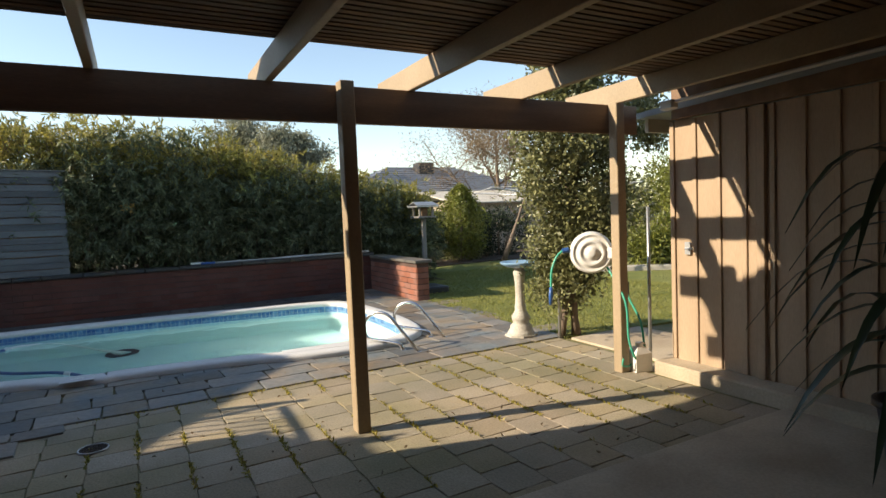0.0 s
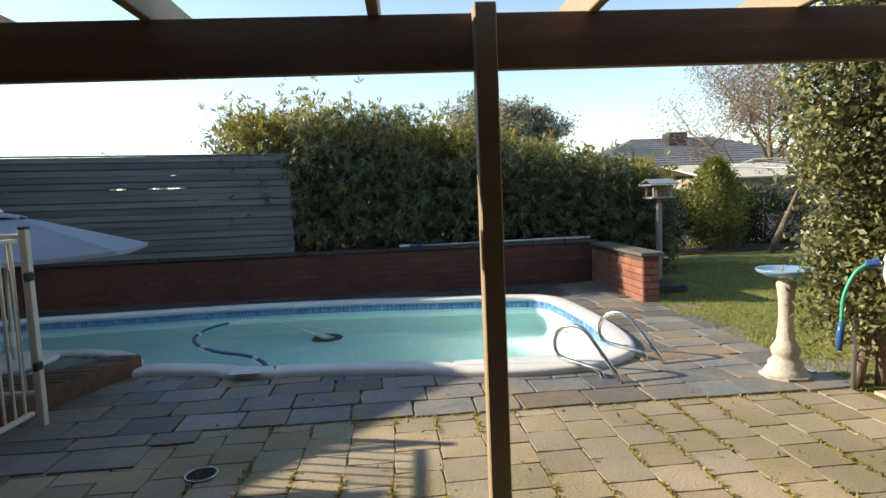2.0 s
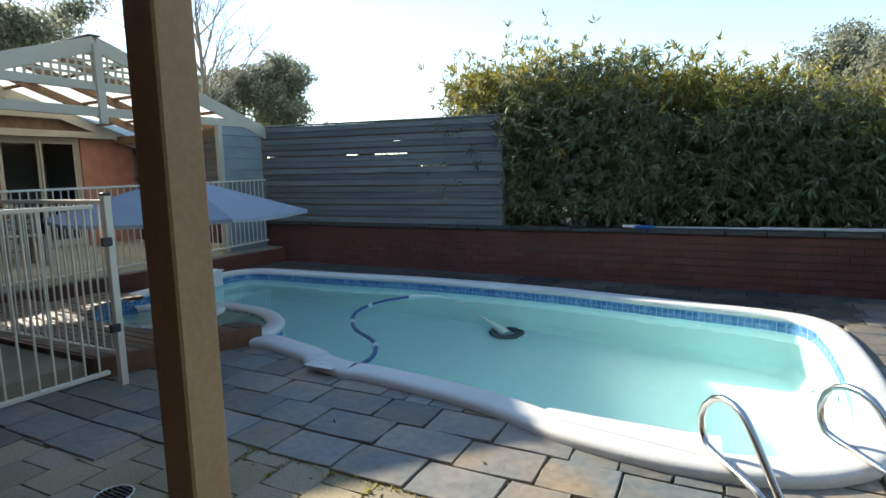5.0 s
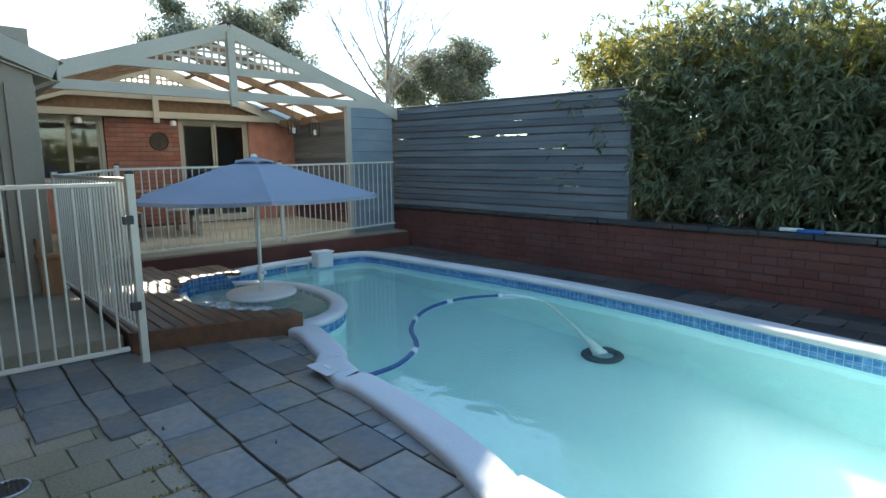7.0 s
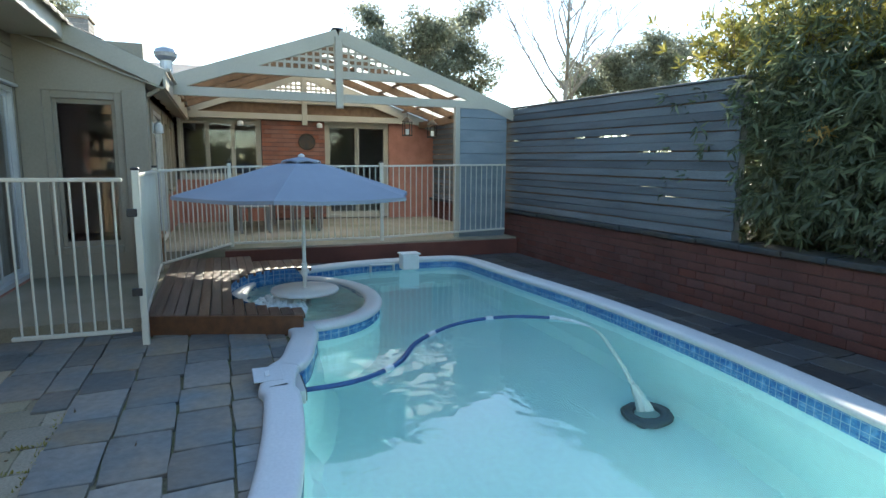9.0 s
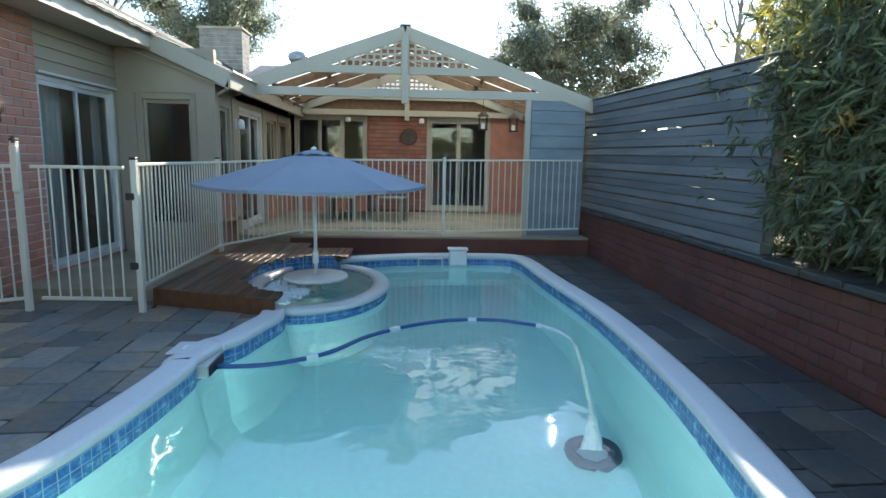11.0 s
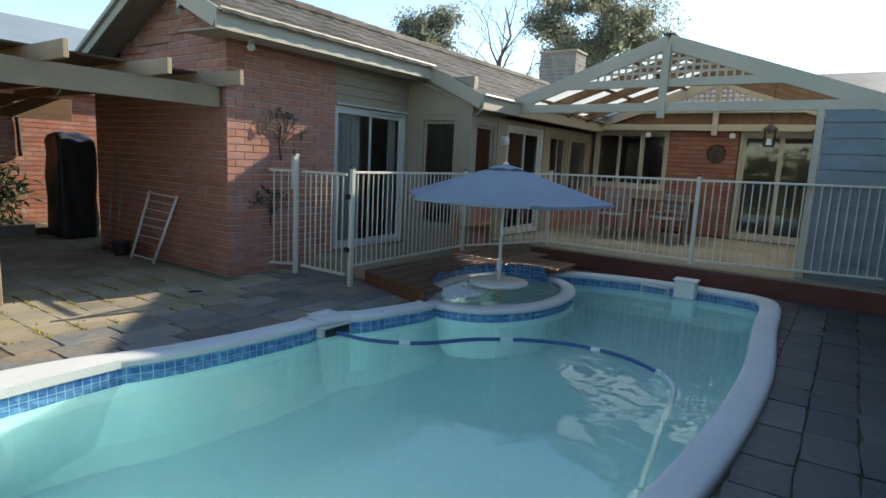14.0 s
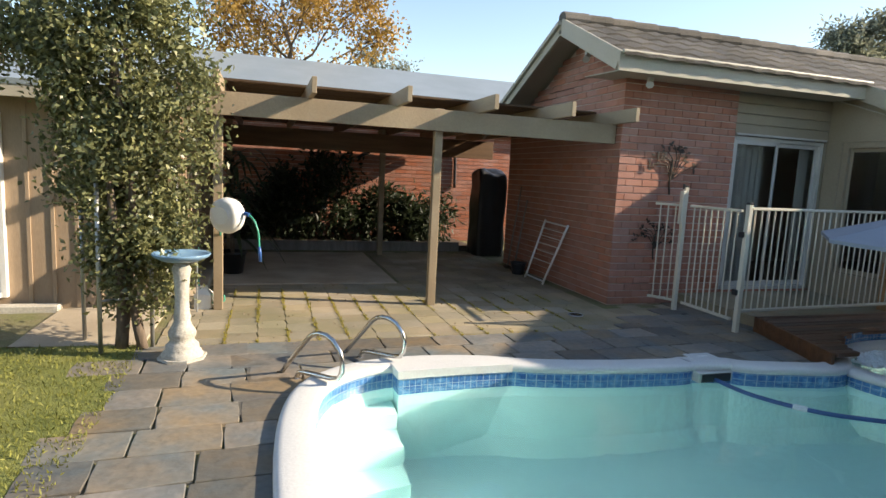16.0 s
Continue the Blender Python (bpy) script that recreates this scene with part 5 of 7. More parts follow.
# clothes airer leaning on the brick wall
ar = thing("clothes_airer", "folded white wire clothes airer leaning on the wall", "clothes airer", (-0.8, 2.2, 0))
A0, A1, B0, B1 = Vector((-0.70, 1.86, 0.01)), Vector((-0.70, 2.42, 0.01)), Vector((-0.93, 1.95, 0.90)), Vector((-0.93, 2.62, 0.88))
part("side_frame", tube([A0, B0], 0.017, 8), M_WHITE, ar, "", True)
part("side_frame", tube([A1, B1], 0.017, 8), M_WHITE, ar, "", True)
for t in (0.05, 0.35, 0.5, 0.62, 0.74, 0.86, 0.97):
    part("cross_wire", tube([A0.lerp(B0, t), A1.lerp(B1, t)], 0.007 if 0.1 < t < 0.9 else 0.014, 6), M_WHITE, ar)
# rake handles and a pot in the corner
for i, (yy, zz) in enumerate(((1.25, 1.15), (1.0, 1.35))):
    rk = thing("garden_tool", "thin garden tool handle leaning on the brick", "garden tool", (-0.85, yy, 0), "garden tools")
    part("handle", tube([(-0.78, yy, 0.01), (-0.92, yy + 0.05, zz)], 0.013, 8), M_POLE, rk, "", True)
    part("blade", box(-0.82, -0.74, yy - 0.06, yy + 0.06, 0.0, 0.05, 0.006), M_DARKIRON, rk)
pt = thing("plant_pot", "small dark plastic plant pot by the wall", "pot", (-0.72, 1.55, 0))
part("pot_body", lathe([(0.09, 0.0), (0.115, 0.16), (0.13, 0.165), (0.13, 0.185), (0.11, 0.185), (0.10, 0.14)], (-0.72, 1.55, 0.003), 16), M_BLACK, pt)
rl = thing("covered_roll", "tall dark cloth-covered roll standing by the wall", "cover", (-1.0, -0.6, 0))
g = bmesh.new()
rows_ = []
for z, s in ((0.0, 1.0), (0.25, 1.03), (0.6, 0.96), (0.95, 1.02), (1.3, 0.98), (1.52, 0.97), (1.58, 0.88), (1.60, 0.4)):
    rows_.append([g.verts.new((-1.0 + s * 0.30 * (1 + 0.05 * math.sin(5 * a + z * 7)) * max(-0.9, min(0.9, 1.25 * math.cos(a))), -0.6 + s * 0.30 * (1 + 0.06 * math.sin(7 * a + 3 * z)) * max(-0.9, min(0.9, 1.25 * math.sin(a))), z + (0.05 * math.sin(2 * a + 1) if z > 1.4 else 0))) for a in np.linspace(0, 2 * math.pi, 33)[:-1]])
for ra, rb in zip(rows_, rows_[1:]):
    for k in range(32):
        g.faces.new((ra[k], ra[(k + 1) % 32], rb[(k + 1) % 32], rb[k]))
g.faces.new(rows_[-1])
part("cloth", g, M_BLACK, rl, "", True)

# wall ornaments and spotlights
def ornament(cx, cz, s, seed):
    r = thing("wall_ornament", "rusty wrought iron tree ornament on the brick", "wall ornament", (cx, HY + 0.02, cz), "iron ornaments")
    rg = random.Random(seed)
    part("stem", tube(curve3([(cx, HY + 0.025, cz - 0.28 * s), (cx + 0.02 * s, HY + 0.025, cz - 0.1 * s), (cx, HY + 0.025, cz + 0.15 * s)], 4), 0.012 * s, 6), M_DARKIRON, r)
    for i in range(9):
        a = radians(20 + i * 17.5)
        L = (0.26 + 0.10 * rg.random()) * s
        tip = (cx + L * math.cos(a) * 1.1, cz - 0.02 * s + L * math.sin(a))
        part("branch", tube(curve3([(cx, HY + 0.025, cz - 0.1 * s), (cx + L * 0.5 * math.cos(a + 0.3), HY + 0.025, cz + L * 0.5 * math.sin(a + 0.3)), (tip[0], HY + 0.025, tip[1])], 4), 0.006 * s, 5), M_DARKIRON, r)
        for k in range(4):
            lx, lz = tip[0] + rg.uniform(-0.07, 0.07) * s, tip[1] + rg.uniform(-0.07, 0.07) * s
            t = 0.035 * s
            an = rg.uniform(0, 6.28)
            pts = [(lx + t * math.cos(an + q) * (1 if q in (0, math.pi) else 0.45), lz + t * math.sin(an + q) * (1 if q in (0, math.pi) else 0.45)) for q in (0, math.pi / 2, math.pi, 3 * math.pi / 2)]
            g = bmesh.new()
            f = [g.verts.new((px, HY + 0.03, pz)) for px, pz in pts]
            h = [g.verts.new((px, HY + 0.022, pz)) for px, pz in pts]
            g.faces.new(f)
            g.faces.new(h[::-1])
            for q in range(4):
                g.faces.new((f[q], h[q], h[(q + 1) % 4], f[(q + 1) % 4]))
            part("iron_leaf", g, M_DARKIRON, r)


ornament(-1.70, 1.66, 1.0, 1)
ornament(-1.55, 0.78, 0.75, 2)
for x, y, z in ((-1.13, HY + 0.22, 2.66), (-0.80, 2.99, 3.05)):
    sp = thing("spotlight", "small grey twin spotlight under the eave", "spotlight", (x, y, z), "eave spotlights")
    part("base", box(x - 0.03, x + 0.03, y - 0.03, y + 0.03, z, z + 0.07, 0.006), M_ALU, sp)
    part("lamp_head", tube([(x + 0.01, y + 0.0, z + 0.01), (x + 0.05, y + 0.06, z - 0.05)], [0.028, 0.045], 12), M_ALU, sp)

# patio things
for i, (yy, xx) in enumerate(((8.50, -6.0), (9.05, -6.3))):
    ln = thing("lantern", "hanging black metal lantern with glass sides", "lantern", (xx, yy, 1.9), "patio lanterns")
    part("base", box(xx - 0.07, xx + 0.07, yy - 0.07, yy + 0.07, 1.88, 1.90, 0.004), M_DARKIRON, ln)
    part("candle", tube([(xx, yy, 1.90), (xx, yy, 1.99)], 0.03, 10), M_WHITE, ln)
    for sx in (-1, 1):
        for sy in (-1, 1):
            part("upright", box(xx + sx * 0.06 - 0.006, xx + sx * 0.06 + 0.006, yy + sy * 0.06 - 0.006, yy + sy * 0.06 + 0.006, 1.90, 2.10), M_DARKIRON, ln)
    part("roof", lathe([(0.10, 2.10), (0.09, 2.12), (0.03, 2.17), (0.012, 2.19)], (xx, yy, 0), 4), M_DARKIRON, ln)
    part("chain", tube([(xx, yy, 2.18), (xx, yy, g_z(yy) - 0.16)], 0.005, 5), M_DARKIRON, ln)
clk = thing("wall_plaque", "round black iron plaque on the patio wall", "plaque", (EX, 7.29, 1.87))
part("disc", tube([(EX - 0.005, 7.29, 1.87), (EX + 0.02, 7.29, 1.87)], 0.16, 24), M_DARKIRON, clk)
part("rim", tube([(EX + 0.02, 7.29 + 0.16 * math.cos(a), 1.87 + 0.16 * math.sin(a)) for a in np.linspace(0, 2 * math.pi, 25)[:-1]], 0.014, 6, None, True), M_DARKIRON, clk)
for yy in (6.0, 7.55):
    wl = thing("wall_light", "small white round wall light", "wall light", (EX + 0.03, yy, 2.2), "patio wall lights")
    part("shade", lathe([(0.05, 0), (0.06, 0.02), (0.055, 0.08), (0.02, 0.1)], (EX + 0.05, yy, 2.16), 12), M_WHITE, wl)


def patio_chair(x, y, turn):
    c = thing("patio_chair", "grey slatted outdoor dining chair", "chair", (0, 0, 0), "patio chairs")
    for sx in (-0.22, 0.22):
        for sy in (-0.22, 0.22):
            part("leg", box(sx - 0.018, sx + 0.018, sy - 0.018, sy + 0.018, 0, 0.44 if sy < 0 else 0.86, 0.003), M_POLE, c)
    part("seat", box(-0.24, 0.24, -0.24, 0.24, 0.42, 0.45, 0.008), M_POLE, c)
    for k in range(4):
        part("back_slat", box(-0.21, 0.21, 0.215, 0.232, 0.52 + k * 0.09, 0.58 + k * 0.09, 0.003), M_POLE, c)
    c.matrix_world = pose(x, y, 0.26, 0, 0, turn)
    return c


ch = patio_chair(-7.0, 6.1, 90)
copy_thing(ch, pose(-7.1, 7.0, 0.26, 0, 0, 75))
copy_thing(ch, pose(-8.4, 6.3, 0.26, 0, 0, -90))
tb = thing("patio_table", "dark outdoor dining table on the terrace", "table", (-7.7, 6.5, 0.26))
part("tabletop", box(-8.15, -7.25, 5.7, 7.3, 0.96, 1.0, 0.008), M_BEAM, tb)
for xx in (-8.07, -7.33):
    for yy in (5.8, 7.2):
        part("leg", box(xx - 0.03, xx + 0.03, yy - 0.03, yy + 0.03, 0.26, 0.96, 0.004), M_BEAM, tb)
bn = thing("pine_planter", "small raw pine bench beside the fence", "bench", (-4.4, 4.85, 0.13))
part("seat", box(-4.95, -4.0, 4.68, 4.9, 0.50, 0.54, 0.006), M_PINE, bn)
for xx in (-4.9, -4.08):
    part("leg", box(xx, xx + 0.05, 4.70, 4.88, 0.13, 0.50, 0.004), M_PINE, bn)
part("rail", box(-4.9, -4.05, 4.69, 4.72, 0.62, 0.70, 0.004), M_PINE, bn)
for xx in (-4.9, -4.08):
    part("arm", box(xx, xx + 0.05, 4.69, 4.72, 0.54, 0.70, 0.003), M_PINE, bn)
# curtains
for x0, x1 in ((-2.72, -3.36), (-4.14, -3.98)):
    cu = thing("curtain", "pale hanging curtain behind the sliding door", "curtain", ((x0 + x1) / 2, 3.41, 0.15), "house curtains")
    own = bmesh.new()
    k = 24
    v0 = [own.verts.new((x0 + (x1 - x0) * i / k, 3.41 + 0.025 * math.sin(i * 1.7), 0.14)) for i in range(k + 1)]
    v1 = [own.verts.new((x0 + (x1 - x0) * i / k, 3.41 + 0.02 * math.sin(i * 1.7), 2.15)) for i in range(k + 1)]
    for i in range(k):
        own.faces.new((v0[i], v0[i + 1], v1[i + 1], v1[i]))
    part("cloth", own, M_CURTAIN, cu, "", True)
    part("curtain_track", box(min(x0, x1), max(x0, x1), 3.39, 3.43, 2.15, 2.18), M_WHITE, cu)
# chimney, flue, downpipe
chm = thing("chimney", "pale brick chimney above the roof", "chimney", (-12.25, 2.5, 3.2))
part("chimney_shaft", box(-12.6, -11.92, 1.98, 3.02, 3.0, 4.56, 0.006), M_MORTAR, chm)
for i in range(14):
    part("brick_course", box(-12.61, -11.91, 1.97, 3.03, 3.1 + i * 0.104, 3.192 + i * 0.104, 0.004), M_CHIMNEY, chm)
part("cap", box(-12.64, -11.88, 1.94, 3.06, 4.56, 4.62, 0.006), M_CONCRETE, chm)
vt = thing("roof_vent", "round metal whirlybird roof vent", "roof vent", (-11.0, 4.6, 3.3))
part("neck", tube([(-11.0, 4.6, 3.2), (-11.0, 4.6, 3.62)], 0.13, 14), M_GALV, vt)
part("turbine", lathe([(0.16, 3.62), (0.22, 3.70), (0.24, 3.78), (0.2, 3.86), (0.08, 3.91)], (-11.0, 4.6, 0), 18), M_GALV, vt)
dp = thing("downpipe", "black downpipe bent along the south brick wall", "downpipe", (0.2, -2.65, 1.6))
part("pipe", tube(curve3([(1.2, -2.64, 1.75), (0.4, -2.64, 2.12), (-0.7, -2.64, 2.15), (-0.95, -2.64, 2.05), (-1.0, -2.64, 1.2)], 6), 0.035, 8), M_BLACK, dp, "", True)
# conduit and board battens on the shed wall
cn = thing("conduit", "grey electrical conduit along the pergola beam", "conduit", (3.8, 1.6, 2.2))
part("tube", tube([(3.74, 3.1, 2.14), (3.74, 1.8, 2.17), (3.74, -0.4, 2.15)], 0.014, 8), M_ALU, cn)
part("junction_box", box(3.70, 3.78, 3.05, 3.17, 2.09, 2.16, 0.01), M_ALU, cn)
for i, yy in enumerate(np.arange(-1.5, 3.25, 0.205)):
    structure("board_batten", box(3.888, 3.905, yy - 0.018, yy + 0.018, 0.102, 2.02, 0.003), M_SHED, "beige cover batten on the shed wall", "batten")
structure("door_jamb", box(3.872, 3.905, 2.44, 2.50, 0.102, 2.02, 0.004), M_SHED, "beige door jamb on the shed wall", "jamb")
hd = thing("door_handle", "small worn metal handle on the shed door", "handle", (3.88, 3.08, 1.0))
part("plate", box(3.882, 3.888, 3.05, 3.10, 0.96, 1.06), M_GALV, hd)
part("lever", tube([(3.885, 3.07, 1.01), (3.85, 3.07, 1.01), (3.845, 3.0, 1.01)], 0.008, 6), M_GALV, hd)
for i, xx in enumerate(np.arange(4.0, 7.4, 0.2)):
    if not 5.35 < xx < 6.6:
        structure("front_batten", box(xx, xx + 0.035, 3.25, 3.266, 0.0, 2.05, 0.003), M_SHED, "beige cover batten on the shed front", "batten")
framed_opening("window_6", 5.4, 6.6, 3.27, 0.12, 1.85, "x", 1, M_WHITE, True, "white framed shed window", 0.05)
structure("shed_room", box(5.3, 6.7, 2.4, 2.5, 0, 2.0), M_ROOM, "dim inside wall of the shed", "wall")
structure("shed_kerb", box(4.95, 7.4, 3.3, 3.42, -0.05, 0.06, 0.01), M_LIME, "pale kerb along the shed front", "kerb")


# ---- plants ----
def limb_tree(root, base, height, lean, bark, rng, limbs=7, sub=5, r0=0.2, spread=0.45, start=0.3, twigs=0, name="limb", up=0.75):
    """Trunk and limbs as tapered tubes. Returns the tips."""
    b = Vector(base)
    top = b + Vector((lean[0], lean[1], height * 0.86))
    trunk = [b.lerp(top, t) + Vector((rng.normal() * 0.02 * height * t, rng.normal() * 0.02 * height * t, 0)) for t in np.linspace(0, 1, 8)]
    part("trunk", tube(trunk, [r0 * (1 - 0.86 * t) for t in np.linspace(0, 1, 8)], 8), bark, root, "", True)
    tips = []
    for i in range(limbs):
        own = bmesh.new()
        t = start + (1 - start) * (i + 0.5) / limbs * 0.98
        p = trunk[min(int(t * 7), 6)].lerp(trunk[min(int(t * 7) + 1, 7)], t * 7 - int(t * 7))
        a = i * 2.4 + rng.uniform(-0.5, 0.5)
        L = height * spread * (1.15 - 0.55 * t) * rng.uniform(0.8, 1.2)
        d = Vector((math.cos(a), math.sin(a), up * rng.uniform(0.6, 1.3))).normalized()
        pts = [p, p + d * L * 0.35 + Vector((0, 0, -0.02 * L)), p + d * L * 0.7 + Vector((rng.normal() * 0.06 * L, rng.normal() * 0.06 * L, 0.06 * L)), p + d * L + Vector((0, 0, 0.14 * L))]
        r = r0 * (1 - 0.86 * t) * 0.6
        tube(pts, [r, r * 0.7, r * 0.45, r * 0.15], 6, own)
        for j in range(sub):
            s = 0.35 + 0.65 * (j + 0.5) / sub
            q = pts[1].lerp(pts[3], (s - 0.35) / 0.65)
            d2 = (d + Vector((rng.normal() * 0.6, rng.normal() * 0.6, rng.normal() * 0.4 + 0.15))).normalized()
            l2 = L * rng.uniform(0.25, 0.5)
            e = q + d2 * l2
            tube([q, q.lerp(e, 0.5) + Vector((0, 0, 0.04 * l2)), e], [r * 0.35, r * 0.22, r * 0.06], 5, own)
            tips.append(e)
            tips.append(q.lerp(e, 0.6))
            for k in range(twigs):
                f = q.lerp(e, rng.uniform(0.3, 1.0))
                d3 = (d2 + Vector((rng.normal() * 0.7, rng.normal() * 0.7, rng.normal() * 0.5 + 0.2))).normalized()
                g = f + d3 * l2 * rng.uniform(0.3, 0.7)
                tube([f, f.lerp(g, 0.5) + Vector((rng.normal() * 0.05 * l2,) * 3), g], [r * 0.13, r * 0.09, r * 0.03], 4, own, False, False)
                tips.append(g)
        tips.append(pts[3])
        part("limb", own, bark, root, "", True)
    return tips


def tree(name, label, category, base, height, bark, leaf, seed, count=5000, cluster=0.6, length=0.16, width=0.05, limbs=7, sub=5, r0=0.2, spread=0.45, start=0.35, lean=(0, 0), twigs=0, droop=0.5, up=0.75, flat=0.7):
    rng = np.random.default_rng(seed)
    root = thing(name, label, category, base)
    tips = limb_tree(root, base, height, lean, bark, rng, limbs, sub, r0, spread, start, twigs, up=up)
    if count:
        t = np.array([tuple(p) for p in tips])
        idx = rng.integers(0, len(t), count)
        size = 0.6 + 0.8 * rng.random(len(t))
        c = t[idx] + size[idx][:, None] * np.clip(rng.normal(size=(count, 3)), -1.5, 1.5) * np.array([cluster, cluster, cluster * flat])
        mesh_part("crown", leaf_mesh("crown", c, length, width, rng, droop), leaf, root)
    return root


def shrub(name, label, base, rx, ry, z0, z1, leaf, seed, count=6000, length=0.11, width=0.02, shoots=0, shoot_leaf=None, droop=0.5, stems=6, bark=None, group="", shell=0.55, spray=1, top_leaf=None):
    """A dense shrub: stems inside, leaves in clumps over an uneven body, and light top shoots."""
    rng = np.random.default_rng(seed)
    root = thing(name, label, "shrub", base, group)
    bx, by, bz = base
    for i in range(stems):
        a = rng.uniform(0, 6.28)
        e = Vector((bx + rx * 0.6 * math.cos(a), by + ry * 0.6 * math.sin(a), z0 + (z1 - z0) * rng.uniform(0.6, 0.9)))
        s = Vector((bx + rx * 0.2 * math.cos(a), by + ry * 0.2 * math.sin(a), bz))
        own = bmesh.new()
        tube([s, s.lerp(e, 0.5) + Vector((0, 0, 0.1)), e], [0.025, 0.018, 0.006], 5, own)
        part("stem", own, bark or M_BARK, root)
    clumps = max(24, count // 130)
    u = rng.uniform(-1, 1, clumps)
    ph = rng.uniform(0, 2 * math.pi, clumps)
    rad = rng.uniform(shell, 1.0, clumps)
    w = np.sqrt(1 - u ** 2 * 0.82)
    cc = np.stack([bx + rx * rad * w * np.cos(ph), by + ry * rad * w * np.sin(ph), (z0 + z1) / 2 + (z1 - z0) / 2 * u * (0.75 + 0.25 * rad)], 1)
    cc[:, 2] += rng.normal(size=clumps) * 0.06 * (z1 - z0)
    sz = 0.13 * (z1 - z0) ** 0.5
    idx = rng.integers(0, clumps, count // spray)
    c = cc[idx] + rng.normal(size=(count // spray, 3)) * np.array([sz, sz, sz * 1.1])
    c = np.repeat(c, spray, axis=0)
    c += rng.normal(size=c.shape) * 0.012
    c[:, 2] = np.maximum(c[:, 2], z0 * 0.9 + 0.03)
    outw = (c - np.array([bx, by, (z0 + z1) / 2])) / np.array([rx, ry, (z1 - z0) / 2])
    # Leaves near the top take the brighter colour that stands for backlight.
    if top_leaf:
        hi = c[:, 2] + np.repeat(rng.normal(size=len(c) // spray) * 0.16, spray)[:len(c)] > z1 - 0.24 * (z1 - z0)
        mesh_part("top_foliage", leaf_mesh("top_foliage", c[hi], length * 0.9, width, rng, -0.1, outw[hi] * 0.5), top_leaf, root, "yellow-green upper leaves with backlight in the colour")
        c, outw = c[~hi], outw[~hi]
    mesh_part("foliage", leaf_mesh("foliage", c, length, width, rng, droop, outw * 0.7), leaf, root)
    if shoots:
        sc, ww = [], []
        tw = bmesh.new()
        for i in range(shoots):
            a, r = rng.uniform(0, 6.28), rng.uniform(0, 0.85)
            p = Vector((bx + rx * r * math.cos(a), by + ry * r * math.sin(a), z1 - (z1 - z0) * 0.16 - 0.12 * r))
            h = rng.uniform(0.15, 0.5)
            q = p + Vector((rng.normal() * 0.2, rng.normal() * 0.14, h))
            tube([p, p.lerp(q, 0.5), q], [0.006, 0.004, 0.002], 3, tw, False, False)
            for s in np.linspace(0.05, 1, 20):
                v = p.lerp(q, s)
                sc.append((v.x + rng.normal() * 0.015, v.y + rng.normal() * 0.015, v.z))
        part("twig_mass", tw, M_BARK, root)["kind"] = "stuff"
        mesh_part("shoot_mass", leaf_mesh("shoots", sc, length * 0.62, width * 0.75, rng, -0.1), shoot_leaf or leaf, root, "yellow-green top shoots")["kind"] = "stuff"
    return root


# hedge along the retaining wall
HEDGE = ((-1.35, 1.0, 2.95), (-0.55, 0.85, 2.92), (0.35, 0.9, 2.75), (1.2, 0.85, 2.65), (2.05, 0.85, 2.5), (2.85, 0.8, 2.28), (3.6, 0.75, 2.05), (4.35, 0.7, 1.85), (4.95, 0.55, 1.65))
for i, (hx, hr, hz) in enumerate(HEDGE):
    shrub("hedge_shrub", "dense dark green narrow-leaved hedge shrub behind the wall", (hx, 10.95, 0.6 if hx < 4 else 0.0), hr, 0.78, 0.72 if hx < 4 else 0.10, hz, L_HEDGE, 20 + i, 13000, 0.135, 0.024, 120 if hx < 2.6 else 60, L_HEDGET if hx < 2.6 else L_EUC, 0.55, 7, None, "hedge shrubs", 0.35, 9, L_HEDGEM)
# Near-black inner row paints the hedge's shaded depth.
for i, hx in enumerate((-1.75, 0.3, 2.2, 3.3)):
    shrub("hedge_shrub", "inner hedge shrub behind the wall, near-black for hedge shade", (hx, 11.9, 0.6), 1.2, 0.7, 0.7, 2.75 - 0.25 * i, L_DARK, 60 + i, 6000, 0.12, 0.03, 0, None, 0.4, 6, None, "hedge shrubs", 0.2)
# low overhang over the wall cap
rng = np.random.default_rng(77)
ov = thing("trailing_twigs", "drooping leafy twigs hanging over the wall", "shrub", (1.5, 10.2, 0.7))
c = np.stack([rng.uniform(-0.80, 4.6, 9000), rng.normal(10.26, 0.10, 9000), rng.uniform(0.78, 2.1, 9000)], 1)
c2 = np.stack([rng.uniform(-0.82, 1.2, 4200), rng.normal(10.10, 0.10, 4200), rng.uniform(0.95, 2.9, 4200)], 1)
c = np.repeat(np.concatenate([c, c2])[::8], 8, axis=0)
c += rng.normal(size=c.shape) * 0.012
mesh_part("foliage", leaf_mesh("foliage", c, 0.14, 0.022, rng, 0.9, np.array([[0, -0.6, 0]])), L_HEDGE, ov)
own = bmesh.new()
for x in np.linspace(-0.6, 4.4, 16):
    tube([(x, 10.7, 0.9), (x + 0.05, 10.5, 1.3), (x, 10.32, 1.15)], [0.01, 0.007, 0.003], 4, own, False, False)
part("twigs", own, M_BARK, ov)["kind"] = "stuff"
fl = thing("yellow_flower_spike", "small yellow dead leaf spray in the hedge", "leaf spray", (-0.02, 9.98, 1.6))
mesh_part("spray", leaf_mesh("spray", np.array([-0.02, 9.98, 1.66]) + rng.normal(size=(40, 3)) * 0.035, 0.09, 0.018, rng, 0.3), L_GOLD, fl)

